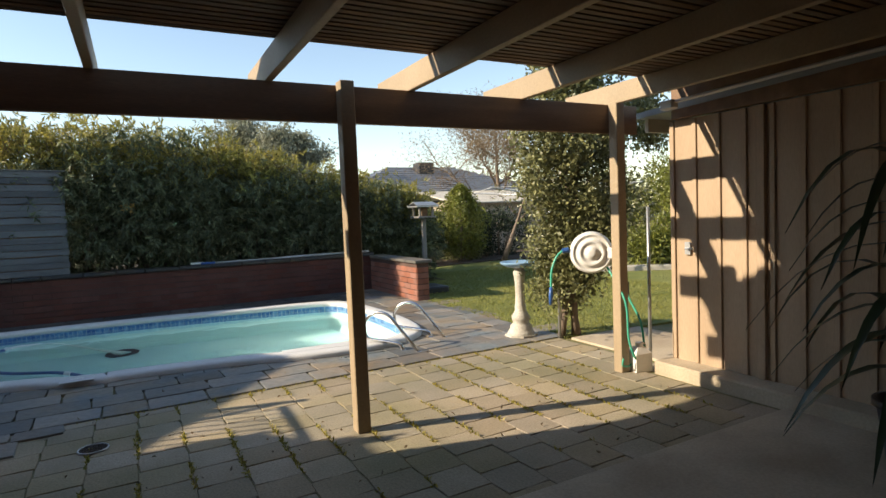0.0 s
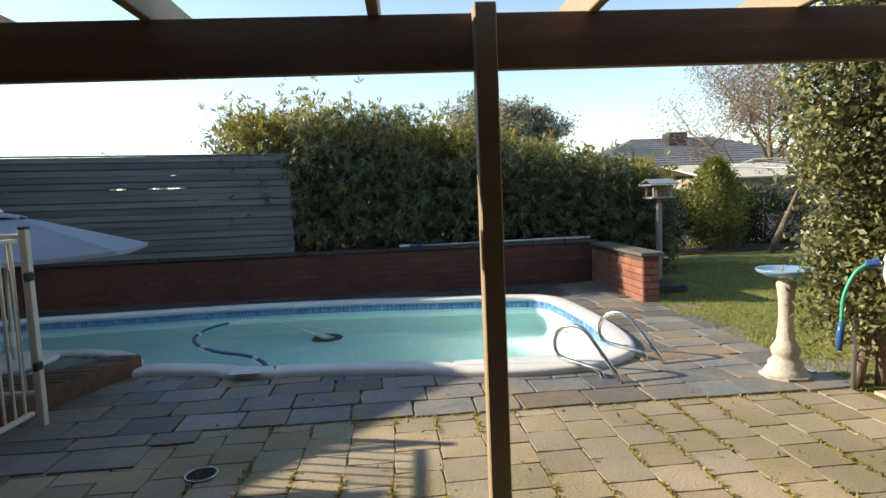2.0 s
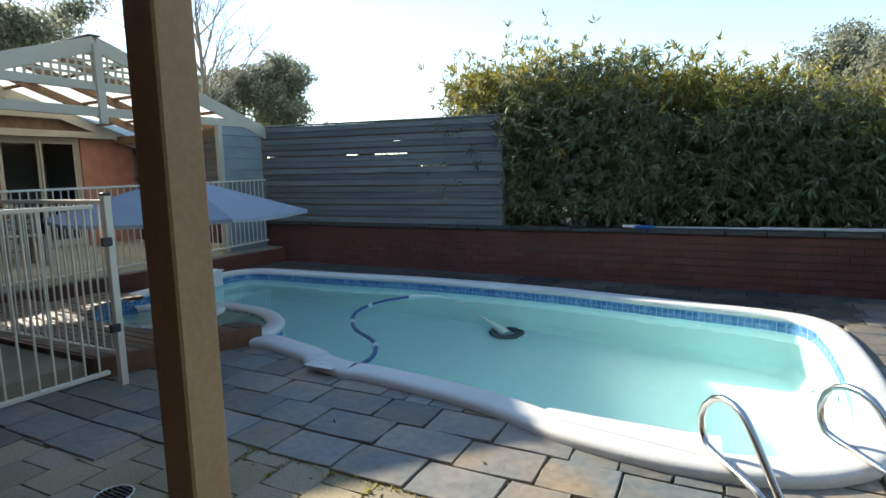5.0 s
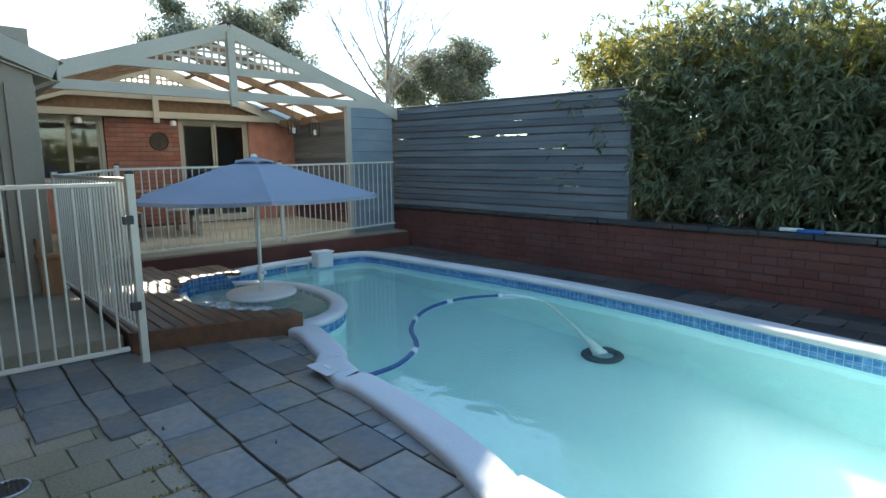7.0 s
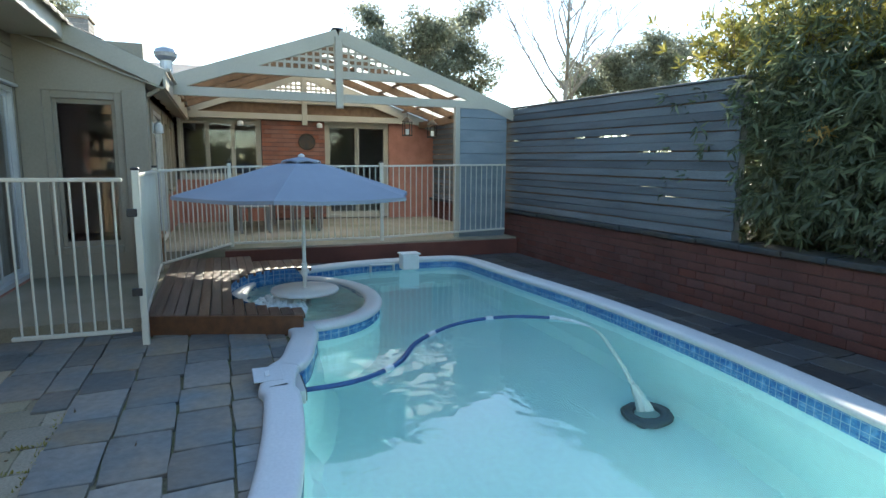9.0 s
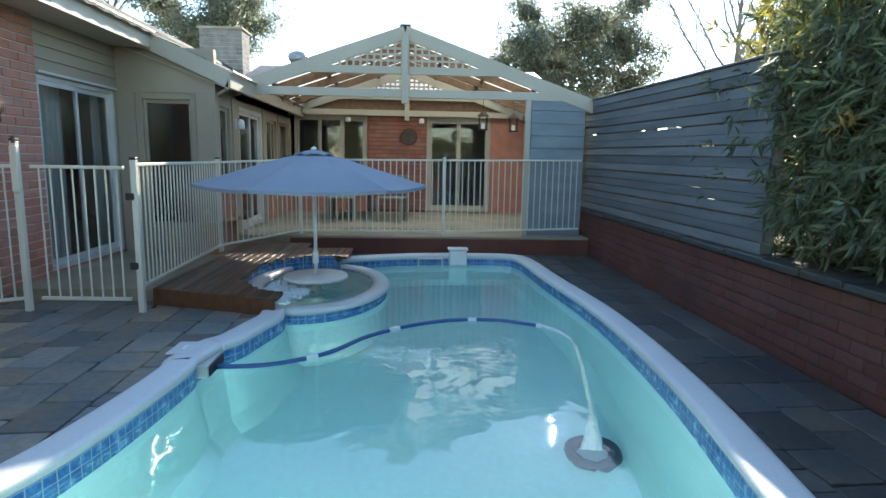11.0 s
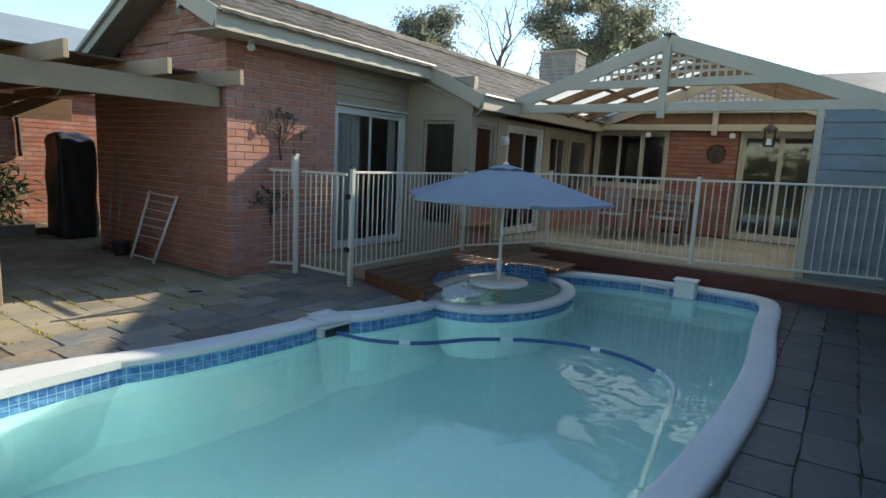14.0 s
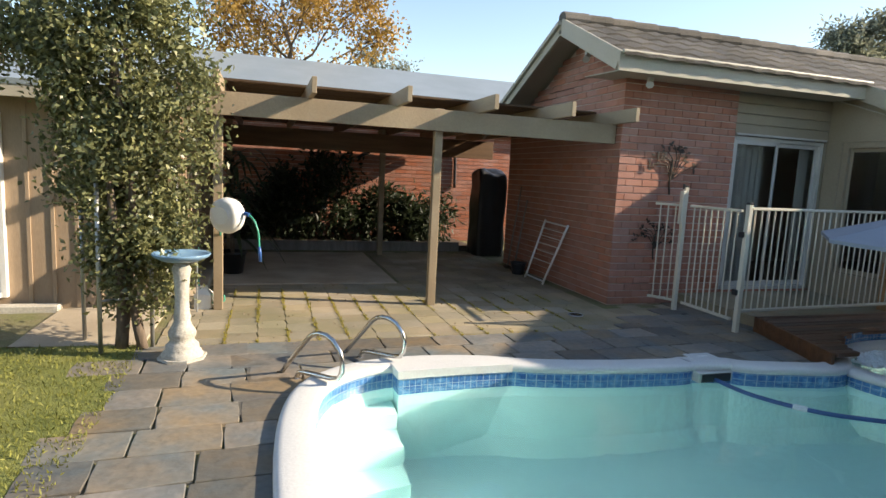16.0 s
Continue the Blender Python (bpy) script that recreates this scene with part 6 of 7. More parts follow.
# vine on its trellis
vine = thing("climbing_vine", "tall leafy vine with a twisted trunk on a trellis", "vine", (4.05, 4.72, 0))
rng = np.random.default_rng(31)
for k, (dx, dy, ph) in enumerate(((0.0, 0.0, 0.0), (0.10, 0.03, 2.0), (0.22, 0.02, 4.0))):
    pts = [(3.98 + dx + 0.06 * math.sin(z * 2.2 + ph) + 0.12 * z * (0.5 - 0.4 * k), 4.70 + dy + 0.05 * math.cos(z * 2.6 + ph), z) for z in np.linspace(0, 2.3, 14)]
    part("trunk", tube(pts, [0.042 - 0.012 * t * 2 for t in np.linspace(0, 1, 14)], 7), M_BARK, vine, "", True)
cl_ = []
for z in np.linspace(0.75, 3.05, 26):
    for k in range(9):
        wide = 0.32 + 0.30 * min(1.0, max(0, (z - 0.6) / 1.1))
        a, r = rng.uniform(0, 6.28), rng.uniform(0.25, 1.0)
        cl_.append((4.02 + 0.06 * (z - 1) + wide * r * math.cos(a), 4.62 + 0.36 * r * math.sin(a), z + rng.normal() * 0.06))
for k in range(40):
    t = k / 39
    a = math.pi * t * 0.9
    cl_.append((4.55 - 0.45 * math.cos(a) + 0.35, 4.55 + rng.normal() * 0.12, 1.9 + 0.5 * math.sin(a) + rng.normal() * 0.08))
for k in range(26):
    cl_.append((4.0 + rng.normal() * 0.14, 4.66 + rng.normal() * 0.12, rng.uniform(0.4, 0.9)))
cl_ = np.array(cl_)
idx = rng.integers(0, len(cl_), 30000)
c = cl_[idx] + rng.normal(size=(30000, 3)) * 0.085
mesh_part("foliage", leaf_mesh("foliage", c, 0.052, 0.028, rng, 0.25), L_VINE, vine)
tr = thing("trellis", "thin galvanised trellis stakes behind the vine", "trellis", (4.1, 4.75, 0))
for xx, yy, h in ((3.92, 4.70, 1.25), (4.25, 4.85, 1.3), (4.46, 4.45, 1.2)):
    part("stake", tube([(xx, yy, 0), (xx, yy, h)], 0.016, 8), M_GALV, tr, "", True)
part("cross_bar", tube([(3.92, 4.70, 0.42), (4.25, 4.85, 0.42)], 0.01, 6), M_GALV, tr)

# potted strap-leaf plant near the shed wall
px_, py_ = 3.48, 1.40
pot = thing("potted_dracaena", "dark strap-leaved plant in a black pot", "pot plant", (px_, py_, 0.012))
part("pot", lathe([(0.13, 0.0), (0.17, 0.26), (0.19, 0.27), (0.19, 0.30), (0.165, 0.30), (0.15, 0.24)], (px_, py_, 0.012), 20), M_BLACK, pot, "", True)
part("stem", tube([(px_, py_, 0.2), (px_ + 0.02, py_ - 0.01, 0.8), (px_, py_, 1.45)], [0.03, 0.024, 0.015], 8), M_BARK, pot, "", True)
rg = random.Random(4)
for i in range(50):
    h = 0.45 + 1.2 * (i / 50)
    a = i * 2.39996
    L = rg.uniform(0.5, 0.78) if math.cos(a) < 0.3 else rg.uniform(0.24, 0.34)
    up = rg.uniform(0.05, 0.30)
    own = bmesh.new()
    prev = None
    for k, t in enumerate(np.linspace(0, 1, 7)):
        r = L * t
        z = h + up * math.sin(t * 2.2) - 0.33 * t * t * L / 0.45
        w = 0.038 * (1 - t) ** 0.6 * (0.6 + min(1, t * 3) * 0.6)
        cx, cy = px_ + r * math.cos(a), py_ + r * math.sin(a)
        row = [own.verts.new((cx - w * math.sin(a), cy + w * math.cos(a), z + 0.006)), own.verts.new((cx, cy, z)), own.verts.new((cx + w * math.sin(a), cy - w * math.cos(a), z + 0.006))]
        if prev:
            own.faces.new((prev[0], prev[1], row[1], row[0]))
            own.faces.new((prev[1], prev[2], row[2], row[1]))
        prev = row
    part("leaf", own, L_STRAP, pot, "", True)

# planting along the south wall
# These leaves are darkened in place of the pergola's deeper shade.
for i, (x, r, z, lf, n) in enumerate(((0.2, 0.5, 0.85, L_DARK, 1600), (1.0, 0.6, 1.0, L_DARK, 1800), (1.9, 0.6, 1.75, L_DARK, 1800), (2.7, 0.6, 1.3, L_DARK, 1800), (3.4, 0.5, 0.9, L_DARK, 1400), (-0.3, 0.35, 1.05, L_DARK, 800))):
    shrub("garden_shrub", "leafy shrub against the south brick wall, darkened for pergola shade", (x, -1.95, 0.1), r, 0.5, 0.15, z, lf, 90 + i, n, 0.15, 0.05, 0, None, 0.4, 5, None, "south bed shrubs", 0.2)
structure("bed_edging", box(-0.6, 3.85, -1.06, -0.98, -0.05, 0.17, 0.008), M_POLE, "grey timber garden edging", "edging")

# lawn surroundings
for i, (x, y, rx, z1, lf, n) in enumerate(((5.4, 12.3, 0.9, 1.7, L_DARK, 5000), (6.5, 13.6, 0.8, 1.45, L_DARK, 4000), (8.3, 14.4, 0.8, 1.2, L_VINE, 4000), (9.8, 14.6, 1.0, 1.3, L_DARK, 4500), (10.2, 10.2, 0.9, 2.2, L_VINE, 6000), (11.2, 9.0, 1.0, 2.4, L_LIME, 6000), (12.2, 7.4, 1.0, 2.2, L_VINE, 5000),
                                                (10.0, 8.6, 0.6, 0.9, L_LIME, 2600), (11.0, 11.6, 1.1, 1.7, L_HEDGE, 4500), (12.6, 5.4, 1.0, 2.3, L_HEDGE, 4500))):
    shrub("border_shrub", "rounded garden shrub beyond the lawn", (x, y, 0.0), rx, rx * 0.8, 0.05, z1, lf, 120 + i, n, 0.13, 0.035, 0, None, 0.2, 6, None, "lawn border shrubs", 0.4)
rng = np.random.default_rng(140)
con = thing("lime_conifer", "yellow-green upright conifer beyond the lawn", "conifer", (8.0, 13.7, 0))
part("trunk", tube([(8.0, 13.7, 0), (8.0, 13.7, 1.6)], [0.06, 0.02], 7), M_BARK, con)
h = rng.uniform(0.02, 1, 9000) ** 0.8
a, r = rng.uniform(0, 6.28, 9000), rng.uniform(0.55, 1, 9000)
lob = 1 + 0.22 * np.sin(a * 5) + 0.1 * np.sin(h * 19 + a * 3)
rr_ = 0.72 * np.sin(np.pi * np.clip(h * 0.85 + 0.14, 0, 1)) ** 0.8 * r * lob
mesh_part("foliage", leaf_mesh("foliage", np.stack([8.0 + rr_ * np.cos(a), 13.7 + rr_ * np.sin(a), 0.05 + 2.05 * h], 1), 0.10, 0.03, rng, -0.9), L_LIME, con)
structure("lawn_kerb", bar((8.6, 9.0, 0.05), (12.4, 6.5, 0.05), 0.2, 0.14, 0.02), M_LIME, "pale stone kerb at the lawn edge", "kerb")
structure("far_bed", prism([(5.2, 12.7), (8.9, 13.2), (14, 10.6), (15, 12), (11, 17.5), (5.2, 15.5)], -0.1, 0.03), M_SOIL, "dark planted bed beyond the lawn", "garden bed")
sm = tree("small_bent_tree", "small bare leaning garden tree", "tree", (8.6, 12.6, 0), 2.3, M_BARK, L_VINE, 150, 300, 0.15, 0.06, 0.03, 5, 3, 0.08, 0.4, 0.45, (0.7, -0.3), 1)

# bird house on its post
bh = thing("bird_house", "weathered timber bird feeder house on a post", "bird house", (4.8, 9.6, 0))
part("post", box(4.765, 4.835, 9.565, 9.635, 0, 1.30, 0.005), M_POLE, bh)
part("floor_board", box(4.62, 4.98, 9.42, 9.78, 1.30, 1.33, 0.004), M_POLE, bh)
for sx in (-0.13, 0.13):
    for sy in (-0.13, 0.13):
        part("corner_post", box(4.8 + sx - 0.018, 4.8 + sx + 0.018, 9.6 + sy - 0.018, 9.6 + sy + 0.018, 1.33, 1.50, 0.002), M_POLE, bh)
part("inner_box", box(4.74, 4.86, 9.54, 9.66, 1.33, 1.49, 0.003), M_BEAM, bh)
part("roof", prism([(4.58, 9.38), (5.02, 9.38), (5.02, 9.82), (4.58, 9.82)], 1.50, 1.525), M_GALV, bh)
own = bmesh.new()
slab_between([(4.58, 9.38, 1.53), (5.02, 9.38, 1.53), (5.0, 9.6, 1.60), (4.6, 9.6, 1.60)], 0.012, own)
slab_between([(4.6, 9.6, 1.60), (5.0, 9.6, 1.60), (5.02, 9.82, 1.53), (4.58, 9.82, 1.53)], 0.012, own)
part("roof_ridge", own, M_GALV, bh)
structure("wall_side_box", box(4.25, 4.75, 8.6, 9.2, 0, 0.12, 0.02), M_BLACK, "dark low planter box beside the wall end", "planter")

# rotary clothesline
cx_, cy_ = 7.3, 9.0
cls = thing("clothesline", "old galvanised rotary clothesline on the lawn", "clothesline", (cx_, cy_, 0))
part("mast", tube([(cx_, cy_, 0), (cx_, cy_, 2.0)], 0.028, 10), M_GALV, cls, "", True)
for k in range(4):
    a = radians(20 + 90 * k)
    tip = (cx_ + 1.9 * math.cos(a), cy_ + 1.9 * math.sin(a), 1.78)
    part("arm", tube([(cx_, cy_, 1.62), tip], 0.014, 8), M_GALV, cls, "", True)
    part("stay", tube([(cx_, cy_, 2.0), (cx_ + 1.0 * math.cos(a), cy_ + 1.0 * math.sin(a), 1.70)], 0.008, 6), M_GALV, cls)
    b = radians(20 + 90 * (k + 1))
    for s in (0.5, 0.75, 1.0):
        part("line_wire", tube([(cx_ + 1.9 * s * math.cos(a), cy_ + 1.9 * s * math.sin(a), 1.62 + 0.16 * s), (cx_ + 1.9 * s * math.cos(b), cy_ + 1.9 * s * math.sin(b), 1.62 + 0.16 * s)], 0.005, 4), M_WHITE, cls)

# paling fence and neighbouring roofs
own = thing("paling_fence", "grey weathered timber paling fence at the back", "fence", (9, 16.5, 0))
for k in range(110):
    x = 3.0 + k * 0.12
    y = 17.6 - 0.5 * (x - 3) * 0.35
    part("paling", box(x, x + 0.112, y, y + 0.02, 0.0, 1.45 + 0.02 * math.sin(k * 1.9)), M_PALING, own)
part("fence_rail", bar((3, 17.65, 1.15), (16.2, 15.34, 1.15), 0.04, 0.08), M_PALING, own)
nh = thing("neighbour_house", "neighbouring cream house with a grey tiled hip roof", "house", (13.9, 26.5, 0))
part("wall", box(8.9, 19.9, 25.0, 33.0, 0, 2.35), M_CREAM, nh)
own = bmesh.new()
e = [(8.4, 24.5, 2.3), (20.4, 24.5, 2.3), (20.4, 33.5, 2.3), (8.4, 33.5, 2.3)]
r_ = [(12.3, 29, 4.0), (16.4, 29, 4.0)]
vs = [own.verts.new(p) for p in e] + [own.verts.new(p) for p in r_]
for f in ((0, 1, 5, 4), (1, 2, 5), (2, 3, 4, 5), (3, 0, 4), (3, 2, 1, 0)):
    own.faces.new([vs[i] for i in f])
roof_ob = part("roof", own, M_ROOFG, nh)
own = bmesh.new()
for k in range(14):
    t = (k + 0.5) / 14
    a, b = Vector(e[0]).lerp(Vector(r_[0]), t), Vector(e[1]).lerp(Vector(r_[1]), t)
    tube([a + Vector((0, -0.02, 0.02)), b + Vector((0, -0.02, 0.02))], 0.035, 4, own)
part("tile_course", own, M_ROOFG, roof_ob)
part("evaporative_cooler", box(13.6, 14.5, 27.6, 28.4, 3.4, 4.15, 0.03), M_BLACK, nh)
part("window", box(12.4, 14.0, 24.98, 25.0, 0.9, 2.0), M_BLACK, nh)
gs = thing("garden_shed", "low cream garden shed with a pale roof", "shed", (12, 17.8, 0))
part("wall", box(10.0, 14.4, 17.4, 20.0, 0, 1.75), M_PALING, gs)
part("roof", slab_between([(9.8, 17.1, 1.72), (14.6, 17.1, 1.72), (14.6, 20.2, 2.25), (9.8, 20.2, 2.25)], 0.05), M_LIME, gs)

# trees
tree("brown_tree", "large bare brown-twigged tree beyond the fence", "tree", (14.2, 21.0, 0), 5.4, M_BARK, L_BROWN, 201, 24000, 0.42, 0.15, 0.024, 13, 8, 0.16, 0.56, 0.22, (0, 0), 5, 0.0, 0.8)
tree("gum_tree", "grey-green eucalypt rising behind the hedge", "tree", (6.2, 31, 0), 5.9, M_BARKP, L_EUC, 202, 26000, 0.36, 0.2, 0.07, 15, 7, 0.22, 0.5, 0.45, (0.3, 0), 0, 0.5, 0.6, 0.6)
tree("gum_tree", "large grey-green eucalypt behind the house", "tree", (-26.5, 15.3, 0), 8.6, M_BARKP, L_EUC, 203, 34000, 0.46, 0.24, 0.08, 17, 7, 0.33, 0.47, 0.45, (0.6, 0.4), 0, 0.5, 0.45, 0.55)
tree("gum_tree", "rounded eucalypt beyond the slat screen", "tree", (-21.5, 25.4, 0), 7.3, M_BARKP, L_EUC, 204, 24000, 0.40, 0.24, 0.08, 14, 7, 0.25, 0.46, 0.5, (0, 0.3), 0, 0.5, 0.5, 0.55)
tree("bare_tree", "tall leafless tree with fine twigs", "tree", (-18.4, 19.4, 0), 11.5, M_BARKP, L_BROWN, 205, 0, 0.3, 0.1, 0.03, 17, 9, 0.17, 0.34, 0.28, (0, 0), 8, 0.3, 1.5)
tree("gum_tree", "tall eucalypt behind the chimney", "tree", (-34.0, -5.2, 0), 13.6, M_BARKP, L_EUC, 206, 30000, 0.55, 0.26, 0.09, 13, 6, 0.32, 0.36, 0.5, (0.2, 0), 0, 0.5, 0.6, 0.6)
tree("gum_tree", "small eucalypt seen over the house ridge", "tree", (-20.9, -9.0, 0), 9.2, M_BARKP, L_EUC, 207, 9000, 0.4, 0.26, 0.08, 7, 5, 0.22, 0.2, 0.6)
tree("bare_tree", "thin leafless tree behind the house", "tree", (-22.5, -5.6, 0), 10.5, M_BARK, L_BROWN, 208, 0, 0.3, 0.1, 0.03, 10, 6, 0.22, 0.3, 0.35, (0, 0), 4, 0.3, 1.3)
tree("autumn_tree", "tall tree with sparse golden autumn leaves", "tree", (2.4, -12.5, 0), 9.2, M_BARK, L_GOLD, 209, 12000, 0.42, 0.16, 0.10, 11, 7, 0.2, 0.42, 0.35, (0, 0), 4)
tree("gum_tree", "dark tall tree beyond the shed", "tree", (13.4, -18.5, 0), 11.0, M_BARK, L_DARK, 210, 8000, 0.55, 0.26, 0.08, 9, 6, 0.3, 0.3, 0.3)
tree("gum_tree", "small distant eucalypt over the sheet roof", "tree", (-2.8, -20, 0), 7.6, M_BARKP, L_EUC, 211, 3000, 0.4, 0.22, 0.08, 6, 4, 0.2, 0.22, 0.6)
rng = np.random.default_rng(300)
own = thing("tree_line", "distant tree line round the gardens", "trees", (0, 0, 0), "", "stuff")
cs = []
for k in range(150):
    a = rng.uniform(0, 2 * math.pi)
    d = rng.uniform(46, 60)
    hh = rng.uniform(2.6, 4.2)
    n = 130
    p = rng.normal(size=(n, 3)) * np.array([2.2, 2.2, hh * 0.36]) + np.array([d * math.cos(a), d * math.sin(a), hh * 0.5])
    cs.append(p)
mesh_part("foliage", leaf_mesh("foliage", np.concatenate(cs), 0.9, 0.5, rng, 0.2), L_EUC, own)


# ---- bricks ----
brick_run(wall_front, M_BRICK, (-2.63, HY - 0.014, 0), (1, 0, 0), (0, 1, 0), 2.63 + HX, 0.0, 2.75, 0.086, 0.24)
brick_run(wall_gable, M_BRICK, (HX - 0.012, HY - 0.03, 0), (0, -1, 0), (1, 0, 0), 3.2, 0.0, 2.3, 0.086, 0.24, limit=295)
brick_run(wall_peak, M_BRICK, (HX - 0.012, HY - 0.03, 0), (0, -1, 0), (1, 0, 0), 2.85, 2.322, 3.4, 0.086, 0.24, limit=200, top=lambda s: roof_z(HY - 0.03 - s) - 0.1)
# Browner than the other house brick, standing in for shade under the patio roof.
brick_run(wall_end, M_BRICK_R, (EX - 0.012, 7.66, 0), (0, -1, 0), (1, 0, 0), 1.26, 0.3, 2.3, 0.086, 0.24)
RW, RWR = bpy.data.objects["retaining_wall"], bpy.data.objects["retaining_wall_return"]
# Shade is in the brick colour: dark stretch here, lighter brick on lit end.
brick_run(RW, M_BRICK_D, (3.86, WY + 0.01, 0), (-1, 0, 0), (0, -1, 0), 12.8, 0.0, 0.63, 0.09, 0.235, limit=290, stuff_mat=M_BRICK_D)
brick_run(RWR, M_BRICK_R, (3.88, 8.05, 0), (0, 1, 0), (-1, 0, 0), 1.96, 0.0, 0.6, 0.09, 0.235)
brick_run(RWR, M_BRICK_R, (4.08, 8.05, 0), (-1, 0, 0), (0, -1, 0), 0.2, 0.0, 0.6, 0.09, 0.2)
brick_run(wall_south, M_BRICK_I, (6.0, -2.7, 0), (-1, 0, 0), (0, 1, 0), 10.0, 0.0, 2.4, 0.086, 0.24, limit=0)

# ---- paving ----
paving = structure("patio_paving", box(0.6, 0.62, 3.0, 3.02, -0.05, -0.03), M_JOINT, "worn square concrete pavers with mossy joints", "paving")
slate = structure("slate_paving", box(0.6, 0.62, 5.0, 5.02, -0.05, -0.03), M_SLATE, "dark irregular slate pavers round the pool", "paving")
rg = random.Random(11)
SHAPES = {}


def stone(owner, mtl, key, cx, cy, w, h, top, name, thick=0.03, rough=0.006):
    """One paver: chipped outline, slightly domed top, laid a little out of true. Alike sizes share meshes."""
    k = (key, round(w, 2), round(h, 2), rg.randrange(5))
    if k not in SHAPES:
        g = bmesh.new()
        q = random.Random(str(k))
        outline = []
        for (ax_, ay_), (bx_, by_) in (((-1, -1), (1, -1)), ((1, -1), (1, 1)), ((1, 1), (-1, 1)), ((-1, 1), (-1, -1))):
            for t in (0.03, 0.5):
                outline.append(((ax_ + (bx_ - ax_) * t) * w / 2 + q.uniform(-rough, rough), (ay_ + (by_ - ay_) * t) * h / 2 + q.uniform(-rough, rough)))
        lo_ = [g.verts.new((x, y, -thick)) for x, y in outline]
        mi_ = [g.verts.new((x, y, -0.004)) for x, y in outline]
        hi_ = [g.verts.new((x * 0.98, y * 0.98, q.uniform(-0.0015, 0.0015))) for x, y in outline]
        c_ = g.verts.new((0, 0, 0.001))
        n_ = len(outline)
        for i in range(n_):
            j = (i + 1) % n_
            g.faces.new((lo_[i], lo_[j], mi_[j], mi_[i]))
            g.faces.new((mi_[i], mi_[j], hi_[j], hi_[i]))
            g.faces.new((hi_[i], hi_[j], c_))
        SHAPES[k] = mesh_of(name, g, mtl)
    ob = new(name, SHAPES[k])
    ob.matrix_world = pose(cx, cy, top + rg.uniform(-0.0015, 0.002), rg.uniform(-0.3, 0.3), rg.uniform(-0.3, 0.3), rg.uniform(-0.6, 0.6))
    ob.parent = owner
    return ob


is_slate = lambda x, y: y > 4.72 or x < -0.5 - (4.72 - y) * 1.3
# concrete pavers in columns
x, col = -0.80 - 4 * 0.262, 0
while x < 3.95:
    y = -0.75 + 0.131 * (col % 2)
    while y < 4.75:
        cx, cy = x + 0.131, y + 0.131
        if not is_slate(cx + 0.22, cy - 0.12) and (cx > -0.86 or cy > 3.76) and not (1.40 < cx < 3.9 and cy < 2.12) and not (cx > 3.66 and cy < 3.3) and not (cx > 3.95):
            stone(paving, M_PAVER, "p", cx, cy, 0.2595, 0.2595, 0.0, "paver", 0.03, 0.003)
        y += 0.262
    x += 0.262
    col += 1


OUTER_IN = inset(OUTER, 0.04)


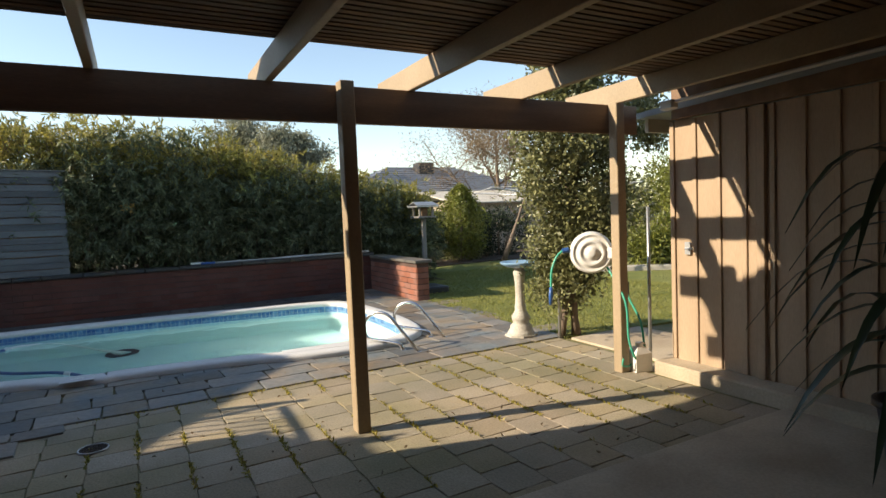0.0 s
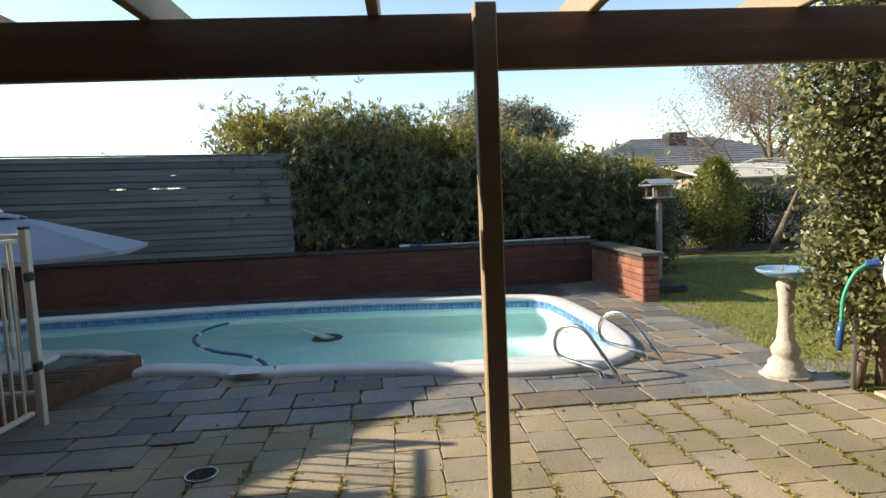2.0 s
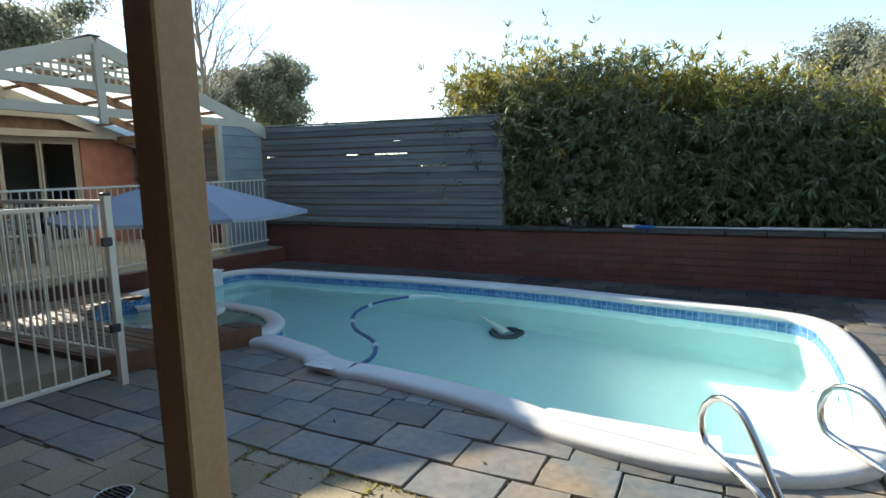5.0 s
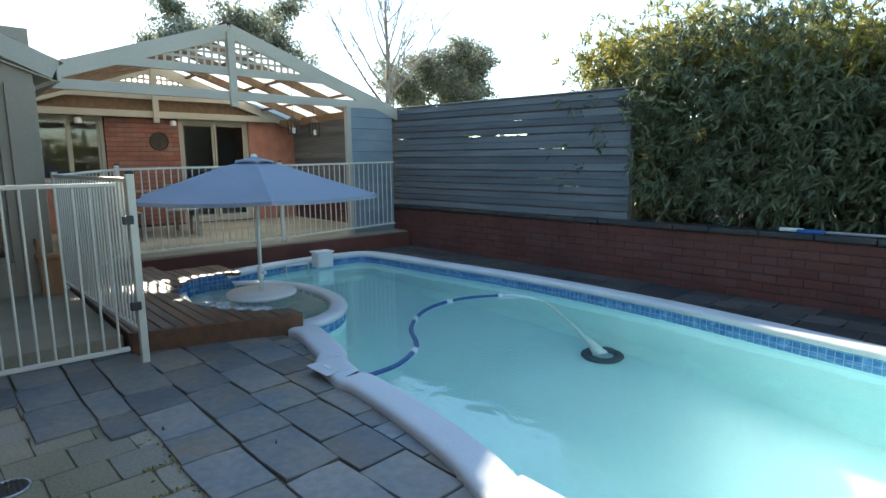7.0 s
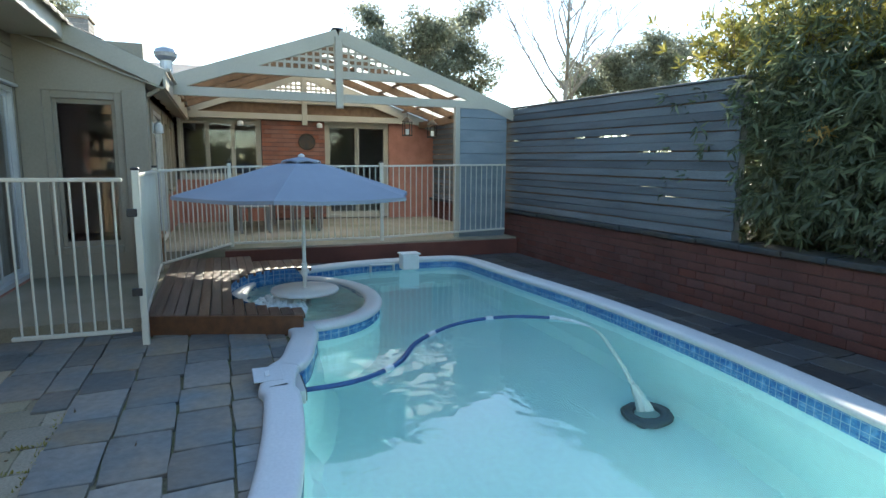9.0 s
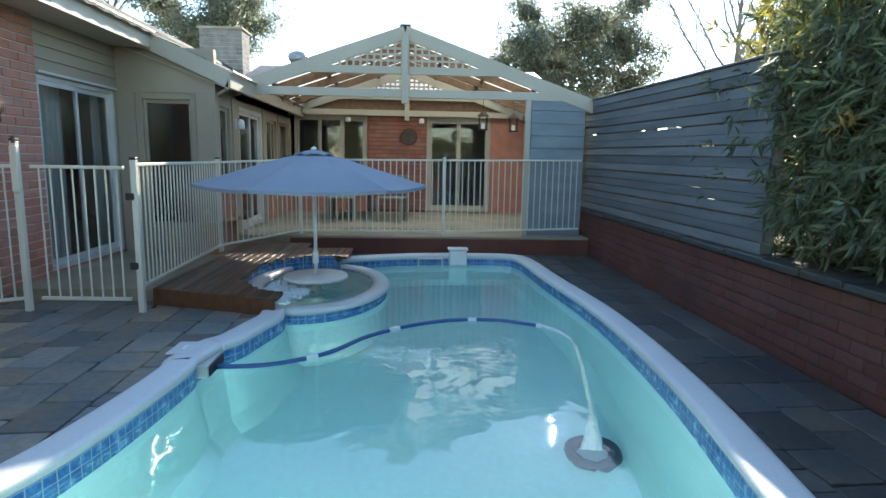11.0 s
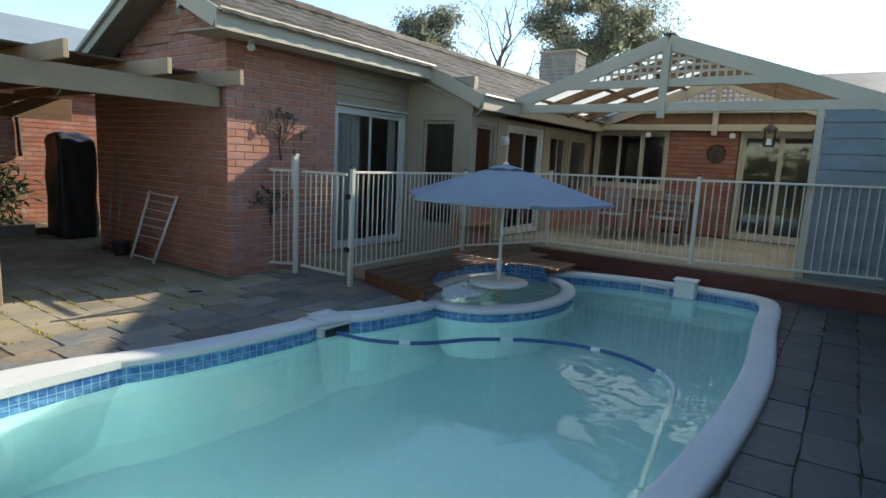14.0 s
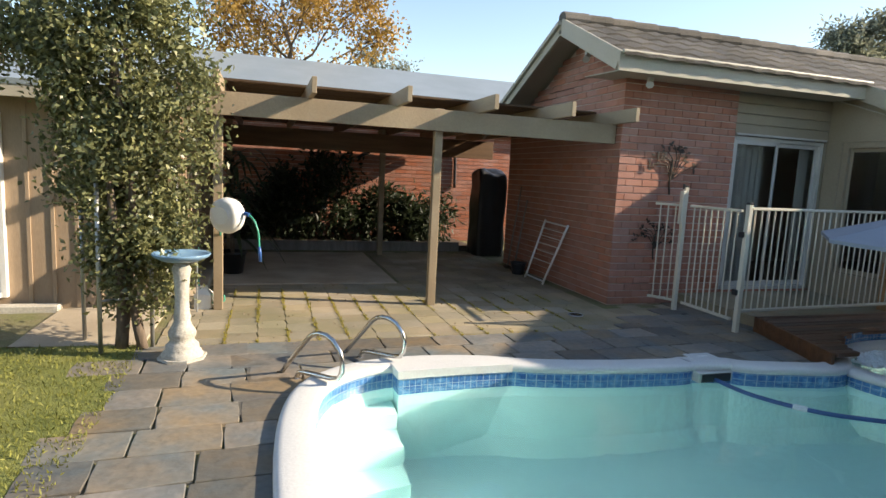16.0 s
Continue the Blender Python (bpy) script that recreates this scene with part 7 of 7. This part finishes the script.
def slate_rows(x0, x1, y0, y1, row=0.29, along="x", ok=None, widths=(0.30, 0.36, 0.42, 0.48), mtl=M_SLATE, key="s"):
    a = y0 if along == "x" else x0
    end = y1 if along == "x" else x1
    while a < end - 0.1:
        r = min(row, end - a)
        s = (x0 if along == "x" else y0) - rg.uniform(0, 0.3)
        stop = x1 if along == "x" else y1
        while s < stop:
            w = rg.choice(widths)
            cx, cy = (s + w / 2, a + r / 2) if along == "x" else (a + r / 2, s + w / 2)
            if (ok is None or ok(cx, cy)) and not inside(cx, cy, OUTER):
                if along == "x":
                    stone(slate, M_LIME if abs(cx - 1.22) < 0.14 and abs(cy - 5.15) < 0.14 else mtl, key, cx, cy, w - 0.006, r - 0.006, 0.014, "slate", 0.03, 0.006)
                else:
                    stone(slate, mtl, key, cx, cy, r - 0.007, w - 0.007, 0.014, "slate", 0.03, 0.006)
            elif ok is None or ok(cx, cy):
                for ix in (-0.25, 0.25):
                    for iy in (-0.25, 0.25):
                        ww, hh = (w, r) if along == "x" else (r, w)
                        if not inside(cx + ix * ww, cy + iy * hh, OUTER_IN):
                            stone(slate, mtl, key + "q", cx + ix * ww, cy + iy * hh, ww / 2 - 0.008, hh / 2 - 0.008, 0.012, "slate", 0.02, 0.004)
            s += w
        a += row


slate_rows(-2.0, 3.0, 4.72, 6.2, 0.29, "x", lambda x, y: x > -2.1 + 0.333 * (y - 4.98) and is_slate(x, y))
slate_rows(-2.4, -0.4, 3.66, 4.72, 0.29, "x", lambda x, y: is_slate(x, y + 0.05))
slate_rows(3.02, 3.96, 4.72, 10.0, 0.31, "x", None, (0.3, 0.42, 0.46))
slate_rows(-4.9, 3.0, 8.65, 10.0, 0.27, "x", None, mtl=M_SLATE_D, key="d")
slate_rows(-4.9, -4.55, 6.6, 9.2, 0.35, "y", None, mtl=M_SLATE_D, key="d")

# moss tufts in the joints
rng = np.random.default_rng(55)
gx = -0.80 + 0.262 * rng.integers(2, 17, 5200) - 0.004 + rng.normal(size=5200) * 0.006
gy = rng.uniform(2.5, 4.72, 5200)
patch = np.array([noise.noise(Vector((a * 1.3, b * 1.3, 3.0))) for a, b in zip(gx, gy)])
k = patch > -0.05
gx, gy = gx[k], gy[k]
me = leaf_mesh("moss", np.stack([gx, gy, np.full(len(gx), -0.002)], 1), 0.026, 0.010, rng, -1.3)
tagged(mesh_part("joint_moss", me, L_HEDGET), "yellow-green moss and grass in the paver joints", "moss", "", "stuff")
gx = rng.uniform(-0.4, 3.9, 900)
me = leaf_mesh("moss", np.stack([gx, 4.715 + rng.normal(size=900) * 0.012, np.full(900, -0.01)], 1), 0.028, 0.007, rng, -1.3)
tagged(mesh_part("edge_moss", me, L_HEDGET), "grass tufts along the slate edge", "moss", "", "stuff")
# fallen leaves
c = np.stack([rng.uniform(-0.5, 3.9, 160), rng.uniform(2.3, 5.2, 160), np.full(160, 0.008)], 1)
me = leaf_mesh("litter", c, 0.03, 0.014, rng, 0.0)
tagged(mesh_part("leaf_litter", me, L_BROWN), "a few dry fallen leaves on the paving", "leaves", "", "stuff")
